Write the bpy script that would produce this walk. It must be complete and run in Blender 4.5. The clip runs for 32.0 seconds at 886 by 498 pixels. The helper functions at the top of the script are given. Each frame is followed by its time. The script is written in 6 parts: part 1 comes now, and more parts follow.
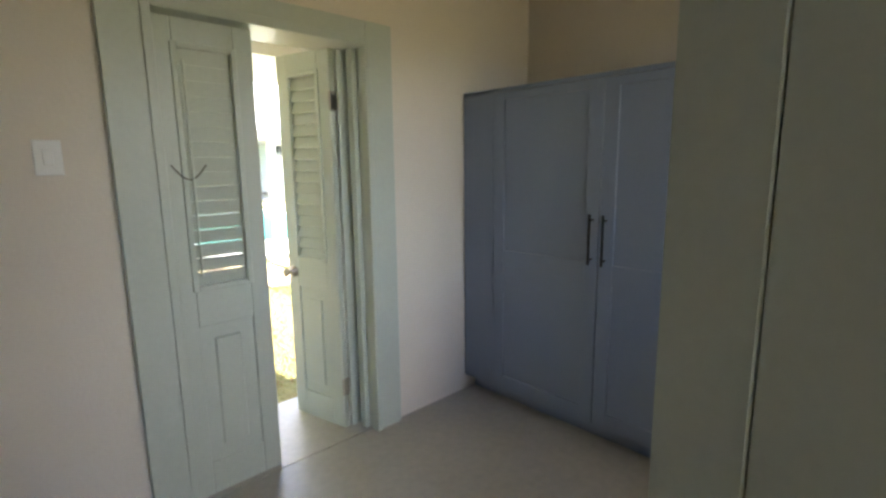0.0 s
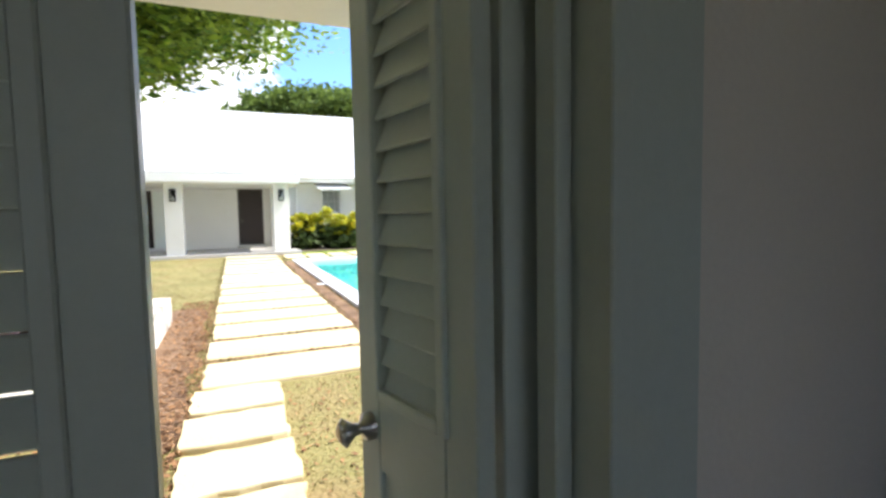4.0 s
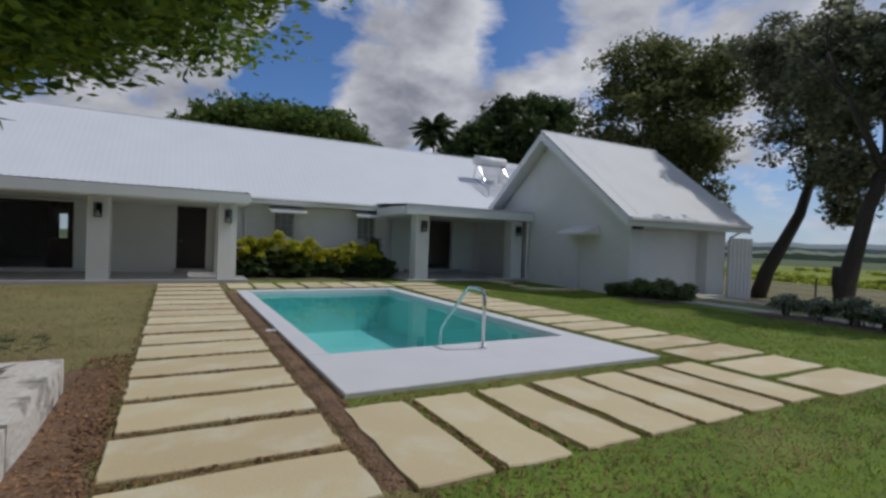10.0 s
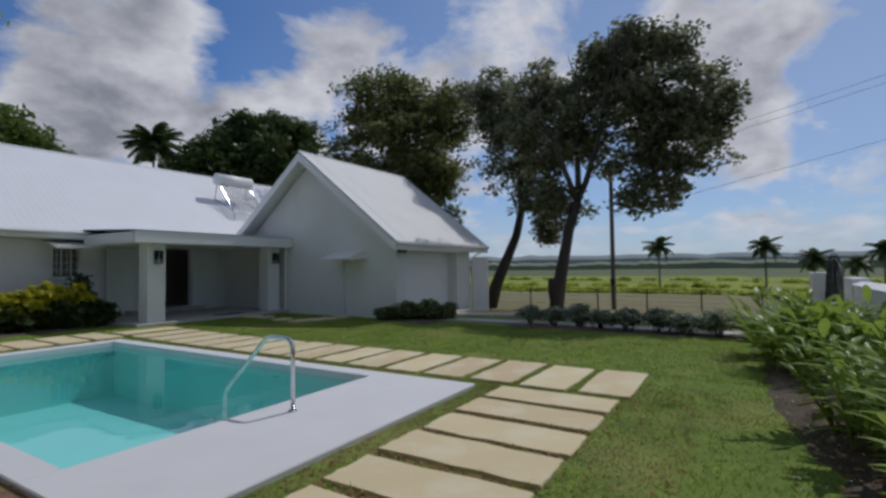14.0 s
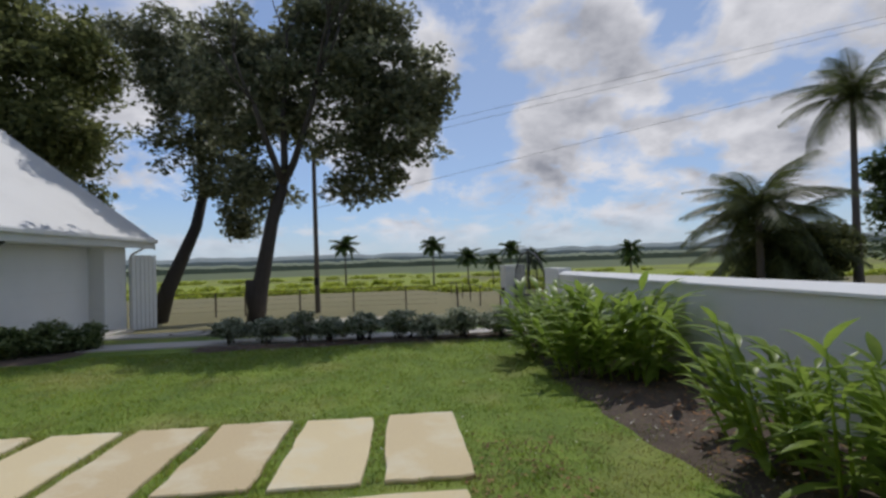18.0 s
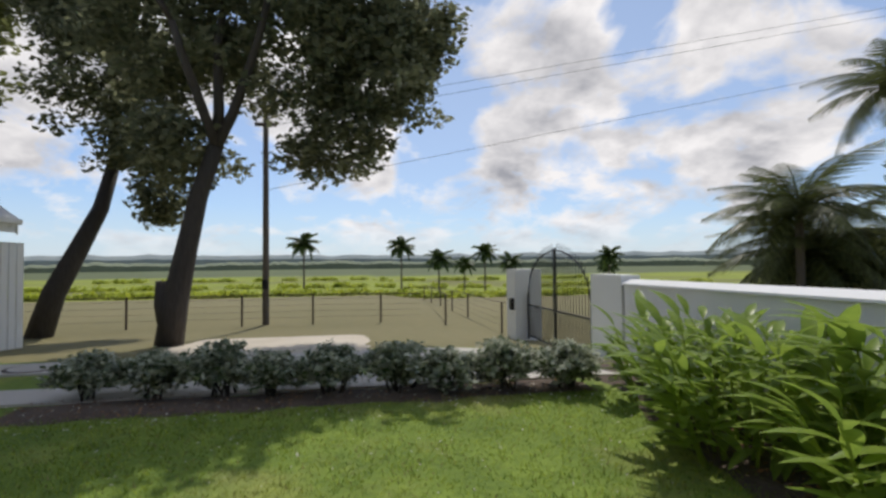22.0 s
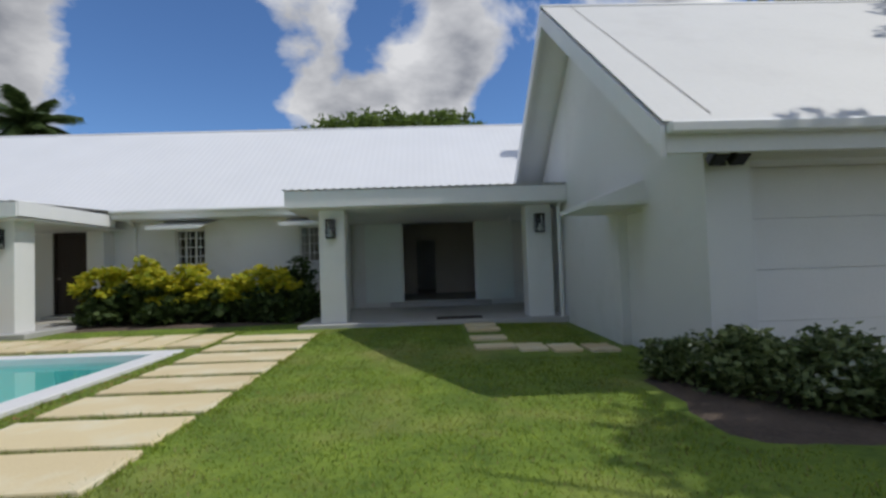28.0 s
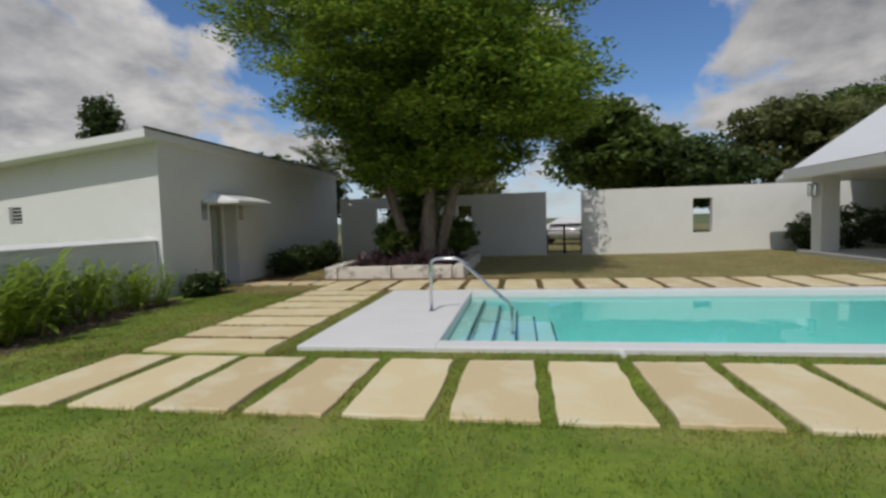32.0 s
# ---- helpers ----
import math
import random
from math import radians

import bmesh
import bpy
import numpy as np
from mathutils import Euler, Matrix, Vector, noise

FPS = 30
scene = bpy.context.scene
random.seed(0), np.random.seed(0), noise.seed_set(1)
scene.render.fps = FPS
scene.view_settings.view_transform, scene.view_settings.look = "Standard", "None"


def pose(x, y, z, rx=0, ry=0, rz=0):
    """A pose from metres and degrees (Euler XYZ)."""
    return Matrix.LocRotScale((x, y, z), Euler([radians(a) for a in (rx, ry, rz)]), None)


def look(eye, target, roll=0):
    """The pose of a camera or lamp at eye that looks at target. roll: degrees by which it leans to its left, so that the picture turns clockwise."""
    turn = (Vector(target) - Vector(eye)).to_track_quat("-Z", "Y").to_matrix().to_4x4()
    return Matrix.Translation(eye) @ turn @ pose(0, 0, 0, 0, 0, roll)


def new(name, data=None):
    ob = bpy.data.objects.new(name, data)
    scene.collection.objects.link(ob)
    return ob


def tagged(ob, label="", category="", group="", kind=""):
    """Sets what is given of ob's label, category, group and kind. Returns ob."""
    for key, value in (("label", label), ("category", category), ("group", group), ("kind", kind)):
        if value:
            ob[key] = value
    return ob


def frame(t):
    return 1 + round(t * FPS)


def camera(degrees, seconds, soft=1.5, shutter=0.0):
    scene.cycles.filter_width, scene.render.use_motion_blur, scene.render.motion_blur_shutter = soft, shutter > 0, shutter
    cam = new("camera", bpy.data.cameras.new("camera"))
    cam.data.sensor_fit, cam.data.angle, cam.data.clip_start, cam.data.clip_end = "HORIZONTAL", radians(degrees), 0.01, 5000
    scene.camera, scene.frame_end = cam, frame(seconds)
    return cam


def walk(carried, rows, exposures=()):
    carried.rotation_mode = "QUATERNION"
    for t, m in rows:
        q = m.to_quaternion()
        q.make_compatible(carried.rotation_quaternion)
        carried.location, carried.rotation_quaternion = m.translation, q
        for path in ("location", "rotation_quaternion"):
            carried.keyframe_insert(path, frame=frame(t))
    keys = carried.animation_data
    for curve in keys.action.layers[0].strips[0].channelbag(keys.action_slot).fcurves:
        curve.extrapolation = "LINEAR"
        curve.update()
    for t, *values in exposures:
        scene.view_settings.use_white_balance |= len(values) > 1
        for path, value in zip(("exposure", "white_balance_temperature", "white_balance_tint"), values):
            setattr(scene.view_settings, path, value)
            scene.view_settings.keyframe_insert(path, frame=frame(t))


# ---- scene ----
cam = camera(84.0, 32.0, soft=2.8)
PATH = [
    (0, (0.863, 0.531, 1.5), (2.22, 1.961, 1.163), -0.7),
    (0.5, (0.984, 0.76, 1.485), (2.138, 2.362, 1.166), -0.6),
    (1, (1.098, 1.039, 1.459), (2.366, 2.563, 1.193), -1.9),
    (1.5, (1.23, 1.228, 1.443), (2.71, 2.561, 1.263), -3.6),
    (2, (1.4, 1.313, 1.45), (2.927, 2.598, 1.322), -4.7),
    (2.5, (1.477, 1.357, 1.43), (2.964, 2.689, 1.296), -3.9),
    (3, (1.565, 1.493, 1.403), (2.844, 3.02, 1.229), -2.6),
    (3.5, (1.722, 1.823, 1.358), (2.853, 3.467, 1.235), -1.9),
    (4, (1.919, 2.163, 1.347), (2.695, 4.002, 1.211), -1.1),
    (4.5, (1.95, 2.419, 1.382), (2.335, 4.38, 1.293), -1.1),
    (6.5, (1.814, 3.435, 1.519), (1.666, 5.421, 1.344), -0.2),
    (7, (1.812, 3.576, 1.514), (1.857, 5.568, 1.337), 1.4),
    (7.5, (1.927, 3.669, 1.523), (2.006, 5.662, 1.364), 2.7),
    (8, (2.047, 3.742, 1.534), (2.317, 5.718, 1.381), 2.5),
    (8.5, (2.011, 3.747, 1.548), (2.553, 5.665, 1.384), 1.7),
    (9, (1.917, 3.691, 1.568), (2.632, 5.554, 1.443), 1.3),
    (9.5, (1.905, 3.653, 1.575), (2.704, 5.484, 1.494), 1.0),
    (10, (2.022, 3.57, 1.604), (2.979, 5.326, 1.575), 2.0),
    (10.5, (2.058, 3.495, 1.63), (3.134, 5.181, 1.646), 2.4),
    (11, (2.083, 3.508, 1.618), (3.219, 5.153, 1.664), 2.2),
    (11.5, (2.098, 3.517, 1.626), (3.271, 5.135, 1.709), 2.1),
    (12, (2.121, 3.629, 1.621), (3.395, 5.168, 1.73), 3.4),
    (12.5, (2.066, 3.806, 1.668), (3.482, 5.213, 1.782), 2.0),
    (13, (2.11, 4.088, 1.627), (3.641, 5.371, 1.737), 0.7),
    (13.5, (1.851, 4.486, 1.75), (3.494, 5.623, 1.843), 0.1),
    (15.5, (2.489, 6.298, 1.764), (4.309, 7.126, 1.804), -4.1),
    (16, (2.839, 6.568, 1.691), (4.72, 7.248, 1.728), -4.5),
    (16.5, (3.379, 6.682, 1.738), (5.307, 7.215, 1.744), -4.0),
    (17, (3.747, 6.846, 1.744), (5.739, 7.022, 1.773), -2.9),
    (17.5, (4.176, 6.892, 1.679), (6.175, 6.849, 1.713), -2.5),
    (18, (4.957, 6.774, 1.648), (6.948, 6.596, 1.694), -2.0),
    (18.5, (5.479, 6.808, 1.626), (7.45, 6.475, 1.685), -1.4),
    (19, (5.928, 6.727, 1.607), (7.869, 6.249, 1.674), -1.9),
    (19.5, (6.397, 6.828, 1.557), (8.302, 6.226, 1.639), -1.2),
    (20, (6.887, 6.867, 1.600), (8.69, 6.006, 1.689), -2.3),
    (20.5, (7.46, 6.851, 1.600), (9.201, 5.869, 1.673), -2.5),
    (21, (8.145, 6.955, 1.600), (9.923, 6.041, 1.666), -1.7),
    (21.5, (8.796, 7.119, 1.600), (10.644, 6.357, 1.660), -1.7),
    (22, (9.40, 7.25, 1.58), (11.37, 6.915, 1.637), -0.6),
    (22.5, (9.93, 7.33, 1.57), (11.93, 7.312, 1.626), -0.4),
    (23, (10.30, 7.28, 1.58), (12.252, 7.715, 1.634), -0.9),
    (23.5, (10.41, 7.24, 1.50), (12.212, 8.107, 1.572), -1.0),
    (24, (10.47, 7.18, 1.40), (12.14, 8.27, 1.493), -1.4),
    (24.5, (10.66, 7.37, 1.38), (12.22, 8.615, 1.464), -2.0),
    (26.5, (11.88, 8.76, 1.31), (12.79, 10.533, 1.366), -1.5),
    (27, (12.15, 9.10, 1.31), (12.68, 11.025, 1.345), -0.9),
    (27.5, (12.26, 9.47, 1.31), (12.605, 11.436, 1.39), -0.8),
    (28, (12.372, 9.895, 1.318), (12.44, 11.893, 1.385), -1.9),
    (28.5, (12.553, 10.385, 1.321), (12.284, 12.367, 1.373), -1.3),
    (29, (12.613, 10.826, 1.351), (11.97, 12.718, 1.42), -1.3),
    (29.5, (12.725, 11.096, 1.354), (11.556, 12.717, 1.42), -0.9),
    (30, (13.018, 11.176, 1.377), (11.418, 12.375, 1.385), -0.4),
    (30.5, (13.298, 10.999, 1.569), (11.449, 11.761, 1.525), -1.4),
    (31, (13.552, 10.852, 1.598), (11.582, 11.187, 1.509), -1.1),
    (31.5, (13.829, 10.859, 1.592), (11.832, 10.803, 1.492), -2.0),
    (32, (13.848, 11.029, 1.524), (11.875, 10.718, 1.41), -1.7),
]
walk(cam, [(t, look(eye, target, roll)) for t, eye, target, roll in PATH],
     [(0, 3.85, 7150, 13), (1, 4.0, 7050, 13), (2, 4.05, 6950, 13), (2.5, 3.95, 6900, 13), (3, 3.5, 6800, 12), (4, 1.75, 6600, 11), (5.5, 0.15, 6300, 11), (6.5, -0.2, 6350, 10), (8, -0.3, 6300, 11), (9, -0.48, 6250, 12), (10, -0.65, 6200, 12), (13, -0.68, 6150, 12), (16, -0.7, 6200, 12), (17, -0.6, 6250, 12), (19, -0.22, 6450, 12), (21, -0.05, 6680, 11), (23, -0.02, 6780, 11), (25, 0.0, 6650, 10), (28, -0.15, 6450, 9), (29, -0.15, 6450, 8), (30, -0.42, 6600, 9), (31, -0.42, 6850, 9), (32, -0.32, 6780, 9)])

# ---------------------------------------------------------------- light
SUN_DIR = Vector((1.0, -0.20, 1.45)).normalized()
world = bpy.data.worlds.new("world")
scene.world = world
world.use_nodes = True
wn, wl = world.node_tree.nodes, world.node_tree.links
wn.clear()
sky = wn.new("ShaderNodeTexSky")
sky.sky_type = "NISHITA"
sky.sun_disc = False
sky.sun_elevation = math.asin(SUN_DIR.z)
sky.sun_rotation = math.atan2(SUN_DIR.x, SUN_DIR.y)
sky.altitude = 50
sky.air_density, sky.dust_density, sky.ozone_density = 1.0, 0.0, 4.0
tc = wn.new("ShaderNodeTexCoord")
sep = wn.new("ShaderNodeSeparateXYZ")
wl.new(tc.outputs["Generated"], sep.inputs[0])
up = wn.new("ShaderNodeMath"); up.operation = "MAXIMUM"; up.inputs[1].default_value = 0.0
wl.new(sep.outputs[2], up.inputs[0])
lift = wn.new("ShaderNodeMath"); lift.operation = "ADD"; lift.inputs[1].default_value = 0.45
wl.new(up.outputs[0], lift.inputs[0])
flat = wn.new("ShaderNodeVectorMath"); flat.operation = "DIVIDE"
comb = wn.new("ShaderNodeCombineXYZ")
for i in range(3):
    wl.new(lift.outputs[0], comb.inputs[i])
wl.new(tc.outputs["Generated"], flat.inputs[0]); wl.new(comb.outputs[0], flat.inputs[1])
cl = wn.new("ShaderNodeTexNoise")
cl.inputs["Scale"].default_value, cl.inputs["Detail"].default_value = 3.0, 12
cl.inputs["Roughness"].default_value = 0.57
cl.inputs["Distortion"].default_value = 0.25
wl.new(flat.outputs[0], cl.inputs["Vector"])
# cloud banks and clear gaps: bearing from north, height, half width in degrees, weight
BANKS = ((25, 19, 11, 0.15), (-6, 16, 8, 0.10), (45, 21, 7, 0.10), (110, 20, 9, 0.16), (130, 17, 9, 0.12), (157, 15, 11, 0.16),
         (-49, 21, 14, 0.17), (-62, 12, 8, 0.10), (-134, 13, 13, 0.14), (5, 22, 5, 0.10), (90, 18, 9, 0.10), (65, 22, 9, 0.10), (-4, 26, 5, -0.14), (-13, 24, 4, 0.12), (95, 6, 12, 0.08),
         (12, 17, 6, -0.18), (38, 26, 7, -0.16), (-26, 20, 9, -0.22), (99, 14, 6, -0.14), (122, 24, 4, -0.14), (144, 23, 4, -0.12), (-77, 20, 7, -0.16), (-127, 22, 5, -0.14), (86, 10, 5, -0.10))
dens = cl.outputs["Fac"]
for az, el, wide, weight in BANKS:
    az, el = radians(az), radians(el)
    dot = wn.new("ShaderNodeVectorMath"); dot.operation = "DOT_PRODUCT"
    dot.inputs[1].default_value = (math.sin(az) * math.cos(el), math.cos(az) * math.cos(el), math.sin(el))
    wl.new(tc.outputs["Generated"], dot.inputs[0])
    mr = wn.new("ShaderNodeMapRange"); mr.interpolation_type = "SMOOTHSTEP"
    mr.inputs[1].default_value, mr.inputs[2].default_value = math.cos(radians(wide * 1.35)), 1.0
    mr.inputs[3].default_value, mr.inputs[4].default_value = 0.0, weight
    wl.new(dot.outputs["Value"], mr.inputs[0])
    sm = wn.new("ShaderNodeMath"); sm.operation = "ADD"
    wl.new(dens, sm.inputs[0]); wl.new(mr.outputs[0], sm.inputs[1])
    dens = sm.outputs[0]
ramp = wn.new("ShaderNodeValToRGB")
ramp.color_ramp.elements[0].position, ramp.color_ramp.elements[1].position = 0.475, 0.58
wl.new(dens, ramp.inputs[0])
shade = wn.new("ShaderNodeTexNoise")
shade.inputs["Scale"].default_value, shade.inputs["Detail"].default_value = 6.0, 10
wl.new(flat.outputs[0], shade.inputs["Vector"])
thick = wn.new("ShaderNodeMath"); thick.operation = "MULTIPLY_ADD"; thick.inputs[1].default_value = -1.15; thick.inputs[2].default_value = 1.155
wl.new(dens, thick.inputs[0])
body = wn.new("ShaderNodeMix"); body.data_type = "FLOAT"; body.inputs["Factor"].default_value = 0.45
wl.new(shade.outputs["Fac"], body.inputs["A"]); wl.new(thick.outputs[0], body.inputs["B"])
cloud = wn.new("ShaderNodeValToRGB")
cloud.color_ramp.elements[0].position, cloud.color_ramp.elements[1].position = 0.36, 0.56
cloud.color_ramp.elements[0].color = (2.5, 2.62, 3.0, 1)
cloud.color_ramp.elements[1].color = (6.4, 6.4, 6.6, 1)
wl.new(body.outputs["Result"], cloud.inputs[0])
mixc = wn.new("ShaderNodeMix"); mixc.data_type = "RGBA"
low = wn.new("ShaderNodeMapRange"); low.inputs[1].default_value, low.inputs[2].default_value = 0.0, 0.09
wl.new(up.outputs[0], low.inputs[0])
thin = wn.new("ShaderNodeMath"); thin.operation = "MULTIPLY"
wl.new(ramp.outputs[0], thin.inputs[0]); wl.new(low.outputs[0], thin.inputs[1])
wl.new(thin.outputs[0], mixc.inputs["Factor"])
tint = wn.new("ShaderNodeMix"); tint.data_type = "RGBA"; tint.blend_type = "MULTIPLY"; tint.inputs["Factor"].default_value = 1.0
tint.inputs["B"].default_value = (0.58, 0.72, 0.90, 1)
wl.new(sky.outputs[0], tint.inputs["A"])
haze = wn.new("ShaderNodeMapRange"); haze.inputs[1].default_value, haze.inputs[2].default_value = 0.0, 0.22
haze.inputs[3].default_value, haze.inputs[4].default_value = 0.85, 0.0
wl.new(up.outputs[0], haze.inputs[0])
pale = wn.new("ShaderNodeMix"); pale.data_type = "RGBA"
pale.inputs["B"].default_value = (4.2, 4.9, 5.7, 1)
sunward = wn.new("ShaderNodeVectorMath"); sunward.operation = "DOT_PRODUCT"
sunward.inputs[1].default_value = (0.94, -0.34, 0.0)
wl.new(tc.outputs["Generated"], sunward.inputs[0])
glow = wn.new("ShaderNodeMapRange"); glow.inputs[1].default_value, glow.inputs[2].default_value = 0.2, 0.95
glow.inputs[3].default_value, glow.inputs[4].default_value = 0.0, 0.5
wl.new(sunward.outputs["Value"], glow.inputs[0])
veil = wn.new("ShaderNodeMath"); veil.operation = "MAXIMUM"
wl.new(haze.outputs[0], veil.inputs[0]); wl.new(glow.outputs[0], veil.inputs[1])
wl.new(veil.outputs[0], pale.inputs["Factor"]); wl.new(tint.outputs["Result"], pale.inputs["A"])
# clouds away from the sun show their grey sides
side = wn.new("ShaderNodeMapRange"); side.inputs[1].default_value, side.inputs[2].default_value = -0.95, 0.2
side.inputs[3].default_value, side.inputs[4].default_value = 0.68, 1.0
wl.new(sunward.outputs["Value"], side.inputs[0])
grey = wn.new("ShaderNodeVectorMath"); grey.operation = "SCALE"
wl.new(cloud.outputs[0], grey.inputs[0]); wl.new(side.outputs[0], grey.inputs["Scale"])
wl.new(pale.outputs["Result"], mixc.inputs["A"]); wl.new(grey.outputs[0], mixc.inputs["B"])
bg = wn.new("ShaderNodeBackground"); bg.inputs["Strength"].default_value = 0.145
wl.new(mixc.outputs["Result"], bg.inputs["Color"])
wo = wn.new("ShaderNodeOutputWorld")
wl.new(bg.outputs[0], wo.inputs[0])

sun_data = bpy.data.lights.new("sun", "SUN")
sun_data.energy, sun_data.angle, sun_data.color = 2.75, radians(0.5), (1.0, 0.97, 0.93)
sun = new("sun", sun_data)
sun.matrix_world = look(SUN_DIR * 60, (0, 0, 0))

# ---------------------------------------------------------------- materials
def material(name, base, dark=None, rough=0.7, scale=3.0, fine=40.0, bump=0.15, metal=0.0, contrast=0.5, spec=0.4, island=0.0, obrand=0.0, stretch=(1, 1, 1), bump_dist=0.01):
    """A surface with two scales of colour variation and a fine relief."""
    m = bpy.data.materials.new(name)
    m.use_nodes = True
    n, l = m.node_tree.nodes, m.node_tree.links
    b = n["Principled BSDF"]
    b.inputs["Roughness"].default_value, b.inputs["Metallic"].default_value = rough, metal
    b.inputs["Specular IOR Level"].default_value = spec
    dark = dark or tuple(c * 0.75 for c in base)
    co = n.new("ShaderNodeTexCoord")
    mp = n.new("ShaderNodeMapping"); mp.inputs["Scale"].default_value = stretch
    l.new(co.outputs["Object"], mp.inputs[0])
    big = n.new("ShaderNodeTexNoise"); big.inputs["Scale"].default_value, big.inputs["Detail"].default_value = scale, 4
    sml = n.new("ShaderNodeTexNoise"); sml.inputs["Scale"].default_value, sml.inputs["Detail"].default_value = fine, 6
    for t in (big, sml):
        l.new(mp.outputs[0], t.inputs["Vector"])
    add = n.new("ShaderNodeMix"); add.data_type = "FLOAT"; add.inputs["Factor"].default_value = 0.45
    l.new(big.outputs["Fac"], add.inputs["A"]); l.new(sml.outputs["Fac"], add.inputs["B"])
    fac = add.outputs["Result"]
    if island or obrand:
        src = n.new("ShaderNodeNewGeometry").outputs["Random Per Island"] if island else n.new("ShaderNodeObjectInfo").outputs["Random"]
        mul = n.new("ShaderNodeMath"); mul.operation = "MULTIPLY_ADD"
        mul.inputs[1].default_value = island or obrand
        mul.inputs[2].default_value = -(island or obrand) / 2
        l.new(src, mul.inputs[0])
        plus = n.new("ShaderNodeMath"); plus.operation = "ADD"
        l.new(fac, plus.inputs[0]); l.new(mul.outputs[0], plus.inputs[1])
        fac = plus.outputs[0]
    rp = n.new("ShaderNodeValToRGB")
    rp.color_ramp.elements[0].position, rp.color_ramp.elements[1].position = 0.5 - contrast / 2, 0.5 + contrast / 2
    rp.color_ramp.elements[0].color, rp.color_ramp.elements[1].color = (*dark, 1), (*base, 1)
    l.new(fac, rp.inputs[0]); l.new(rp.outputs[0], b.inputs["Base Color"])
    if bump:
        bp = n.new("ShaderNodeBump"); bp.inputs["Strength"].default_value, bp.inputs["Distance"].default_value = bump, bump_dist
        l.new(sml.outputs["Fac"], bp.inputs["Height"]); l.new(bp.outputs[0], b.inputs["Normal"])
    return m


def patchy(m, colour, scale, lo, hi, amount=1.0):
    """Blends a second colour into a surface in large ragged patches."""
    n, l = m.node_tree.nodes, m.node_tree.links
    src = n["Principled BSDF"].inputs["Base Color"].links[0].from_socket
    users = [k.to_socket for k in src.links]
    co = n.new("ShaderNodeTexCoord")
    no = n.new("ShaderNodeTexNoise"); no.inputs["Scale"].default_value, no.inputs["Detail"].default_value, no.inputs["Roughness"].default_value = scale, 6, 0.62
    l.new(co.outputs["Object"], no.inputs["Vector"])
    mr = n.new("ShaderNodeMapRange"); mr.inputs[1].default_value, mr.inputs[2].default_value, mr.inputs[4].default_value = lo, hi, amount
    l.new(no.outputs["Fac"], mr.inputs[0])
    mx = n.new("ShaderNodeMix"); mx.data_type = "RGBA"; mx.inputs["B"].default_value = (*colour, 1)
    l.new(mr.outputs[0], mx.inputs["Factor"]); l.new(src, mx.inputs["A"])
    for u in users:
        l.new(mx.outputs["Result"], u)
    return m


def leafy(name, base, dark, trans=0.35, rough=0.55):
    """A leaf: colour varies leaf by leaf, and some light comes through."""
    m = material(name, base, dark, rough=rough, scale=0.6, fine=8.0, bump=0.0, contrast=0.7, island=0.7, spec=0.22)
    n, l = m.node_tree.nodes, m.node_tree.links
    b, out = n["Principled BSDF"], n["Material Output"]
    tr = n.new("ShaderNodeBsdfTranslucent")
    src = b.inputs["Base Color"].links[0].from_socket
    l.new(src, tr.inputs["Color"])
    mx = n.new("ShaderNodeMixShader"); mx.inputs[0].default_value = trans
    l.new(b.outputs[0], mx.inputs[1]); l.new(tr.outputs[0], mx.inputs[2]); l.new(mx.outputs[0], out.inputs[0])
    return m


WALL = patchy(material("white_render", (0.80, 0.80, 0.77), (0.71, 0.71, 0.68), rough=0.85, scale=0.8, fine=60, bump=0.25, contrast=0.6), (0.66, 0.66, 0.62), 0.9, 0.54, 0.72, 0.6)
TRIM = material("white_gloss_trim", (0.82, 0.82, 0.80), (0.75, 0.75, 0.73), rough=0.45, scale=2, fine=30, bump=0.05)
ROOF = material("white_metal_roof", (0.80, 0.80, 0.80), (0.72, 0.72, 0.72), rough=0.5, scale=0.7, fine=25, bump=0.03)
GARAGEROOF = patchy(material("weathered_cream_roof", (0.74, 0.73, 0.69), (0.67, 0.66, 0.62), rough=0.6, scale=0.6, fine=20, bump=0.03), (0.60, 0.585, 0.55), 0.8, 0.52, 0.7, 0.5)
INWALL = material("cream_plaster", (0.72, 0.66, 0.57), (0.66, 0.60, 0.52), rough=0.85, scale=1.5, fine=70, bump=0.1)
FLOOR_IN = material("grey_concrete_floor", (0.50, 0.47, 0.41), (0.36, 0.34, 0.30), rough=0.35, scale=1.8, fine=25, bump=0.06)
SAGE = material("sage_green_paint", (0.50, 0.54, 0.47), (0.44, 0.48, 0.42), rough=0.4, scale=2.0, fine=50, bump=0.06)
NAVY = material("slate_blue_lacquer", (0.235, 0.285, 0.38), (0.213, 0.26, 0.35), rough=0.33, scale=2.0, fine=80, bump=0.02)
BLACK = material("black_metal", (0.03, 0.03, 0.032), rough=0.4, scale=5, fine=60, bump=0.05, metal=0.6)
CHROME = material("polished_steel", (0.75, 0.75, 0.77), (0.65, 0.65, 0.67), rough=0.15, scale=3, fine=30, bump=0.0, metal=1.0)
NICKEL = material("brushed_nickel", (0.45, 0.42, 0.38), rough=0.3, scale=3, fine=60, bump=0.03, metal=1.0)
SLAB = patchy(material("buff_sandstone", (0.76, 0.64, 0.385), (0.57, 0.445, 0.26), rough=0.9, scale=1.2, fine=45, bump=0.3, obrand=0.6, contrast=0.9), (0.74, 0.68, 0.50), 1.7, 0.50, 0.66, 0.7)
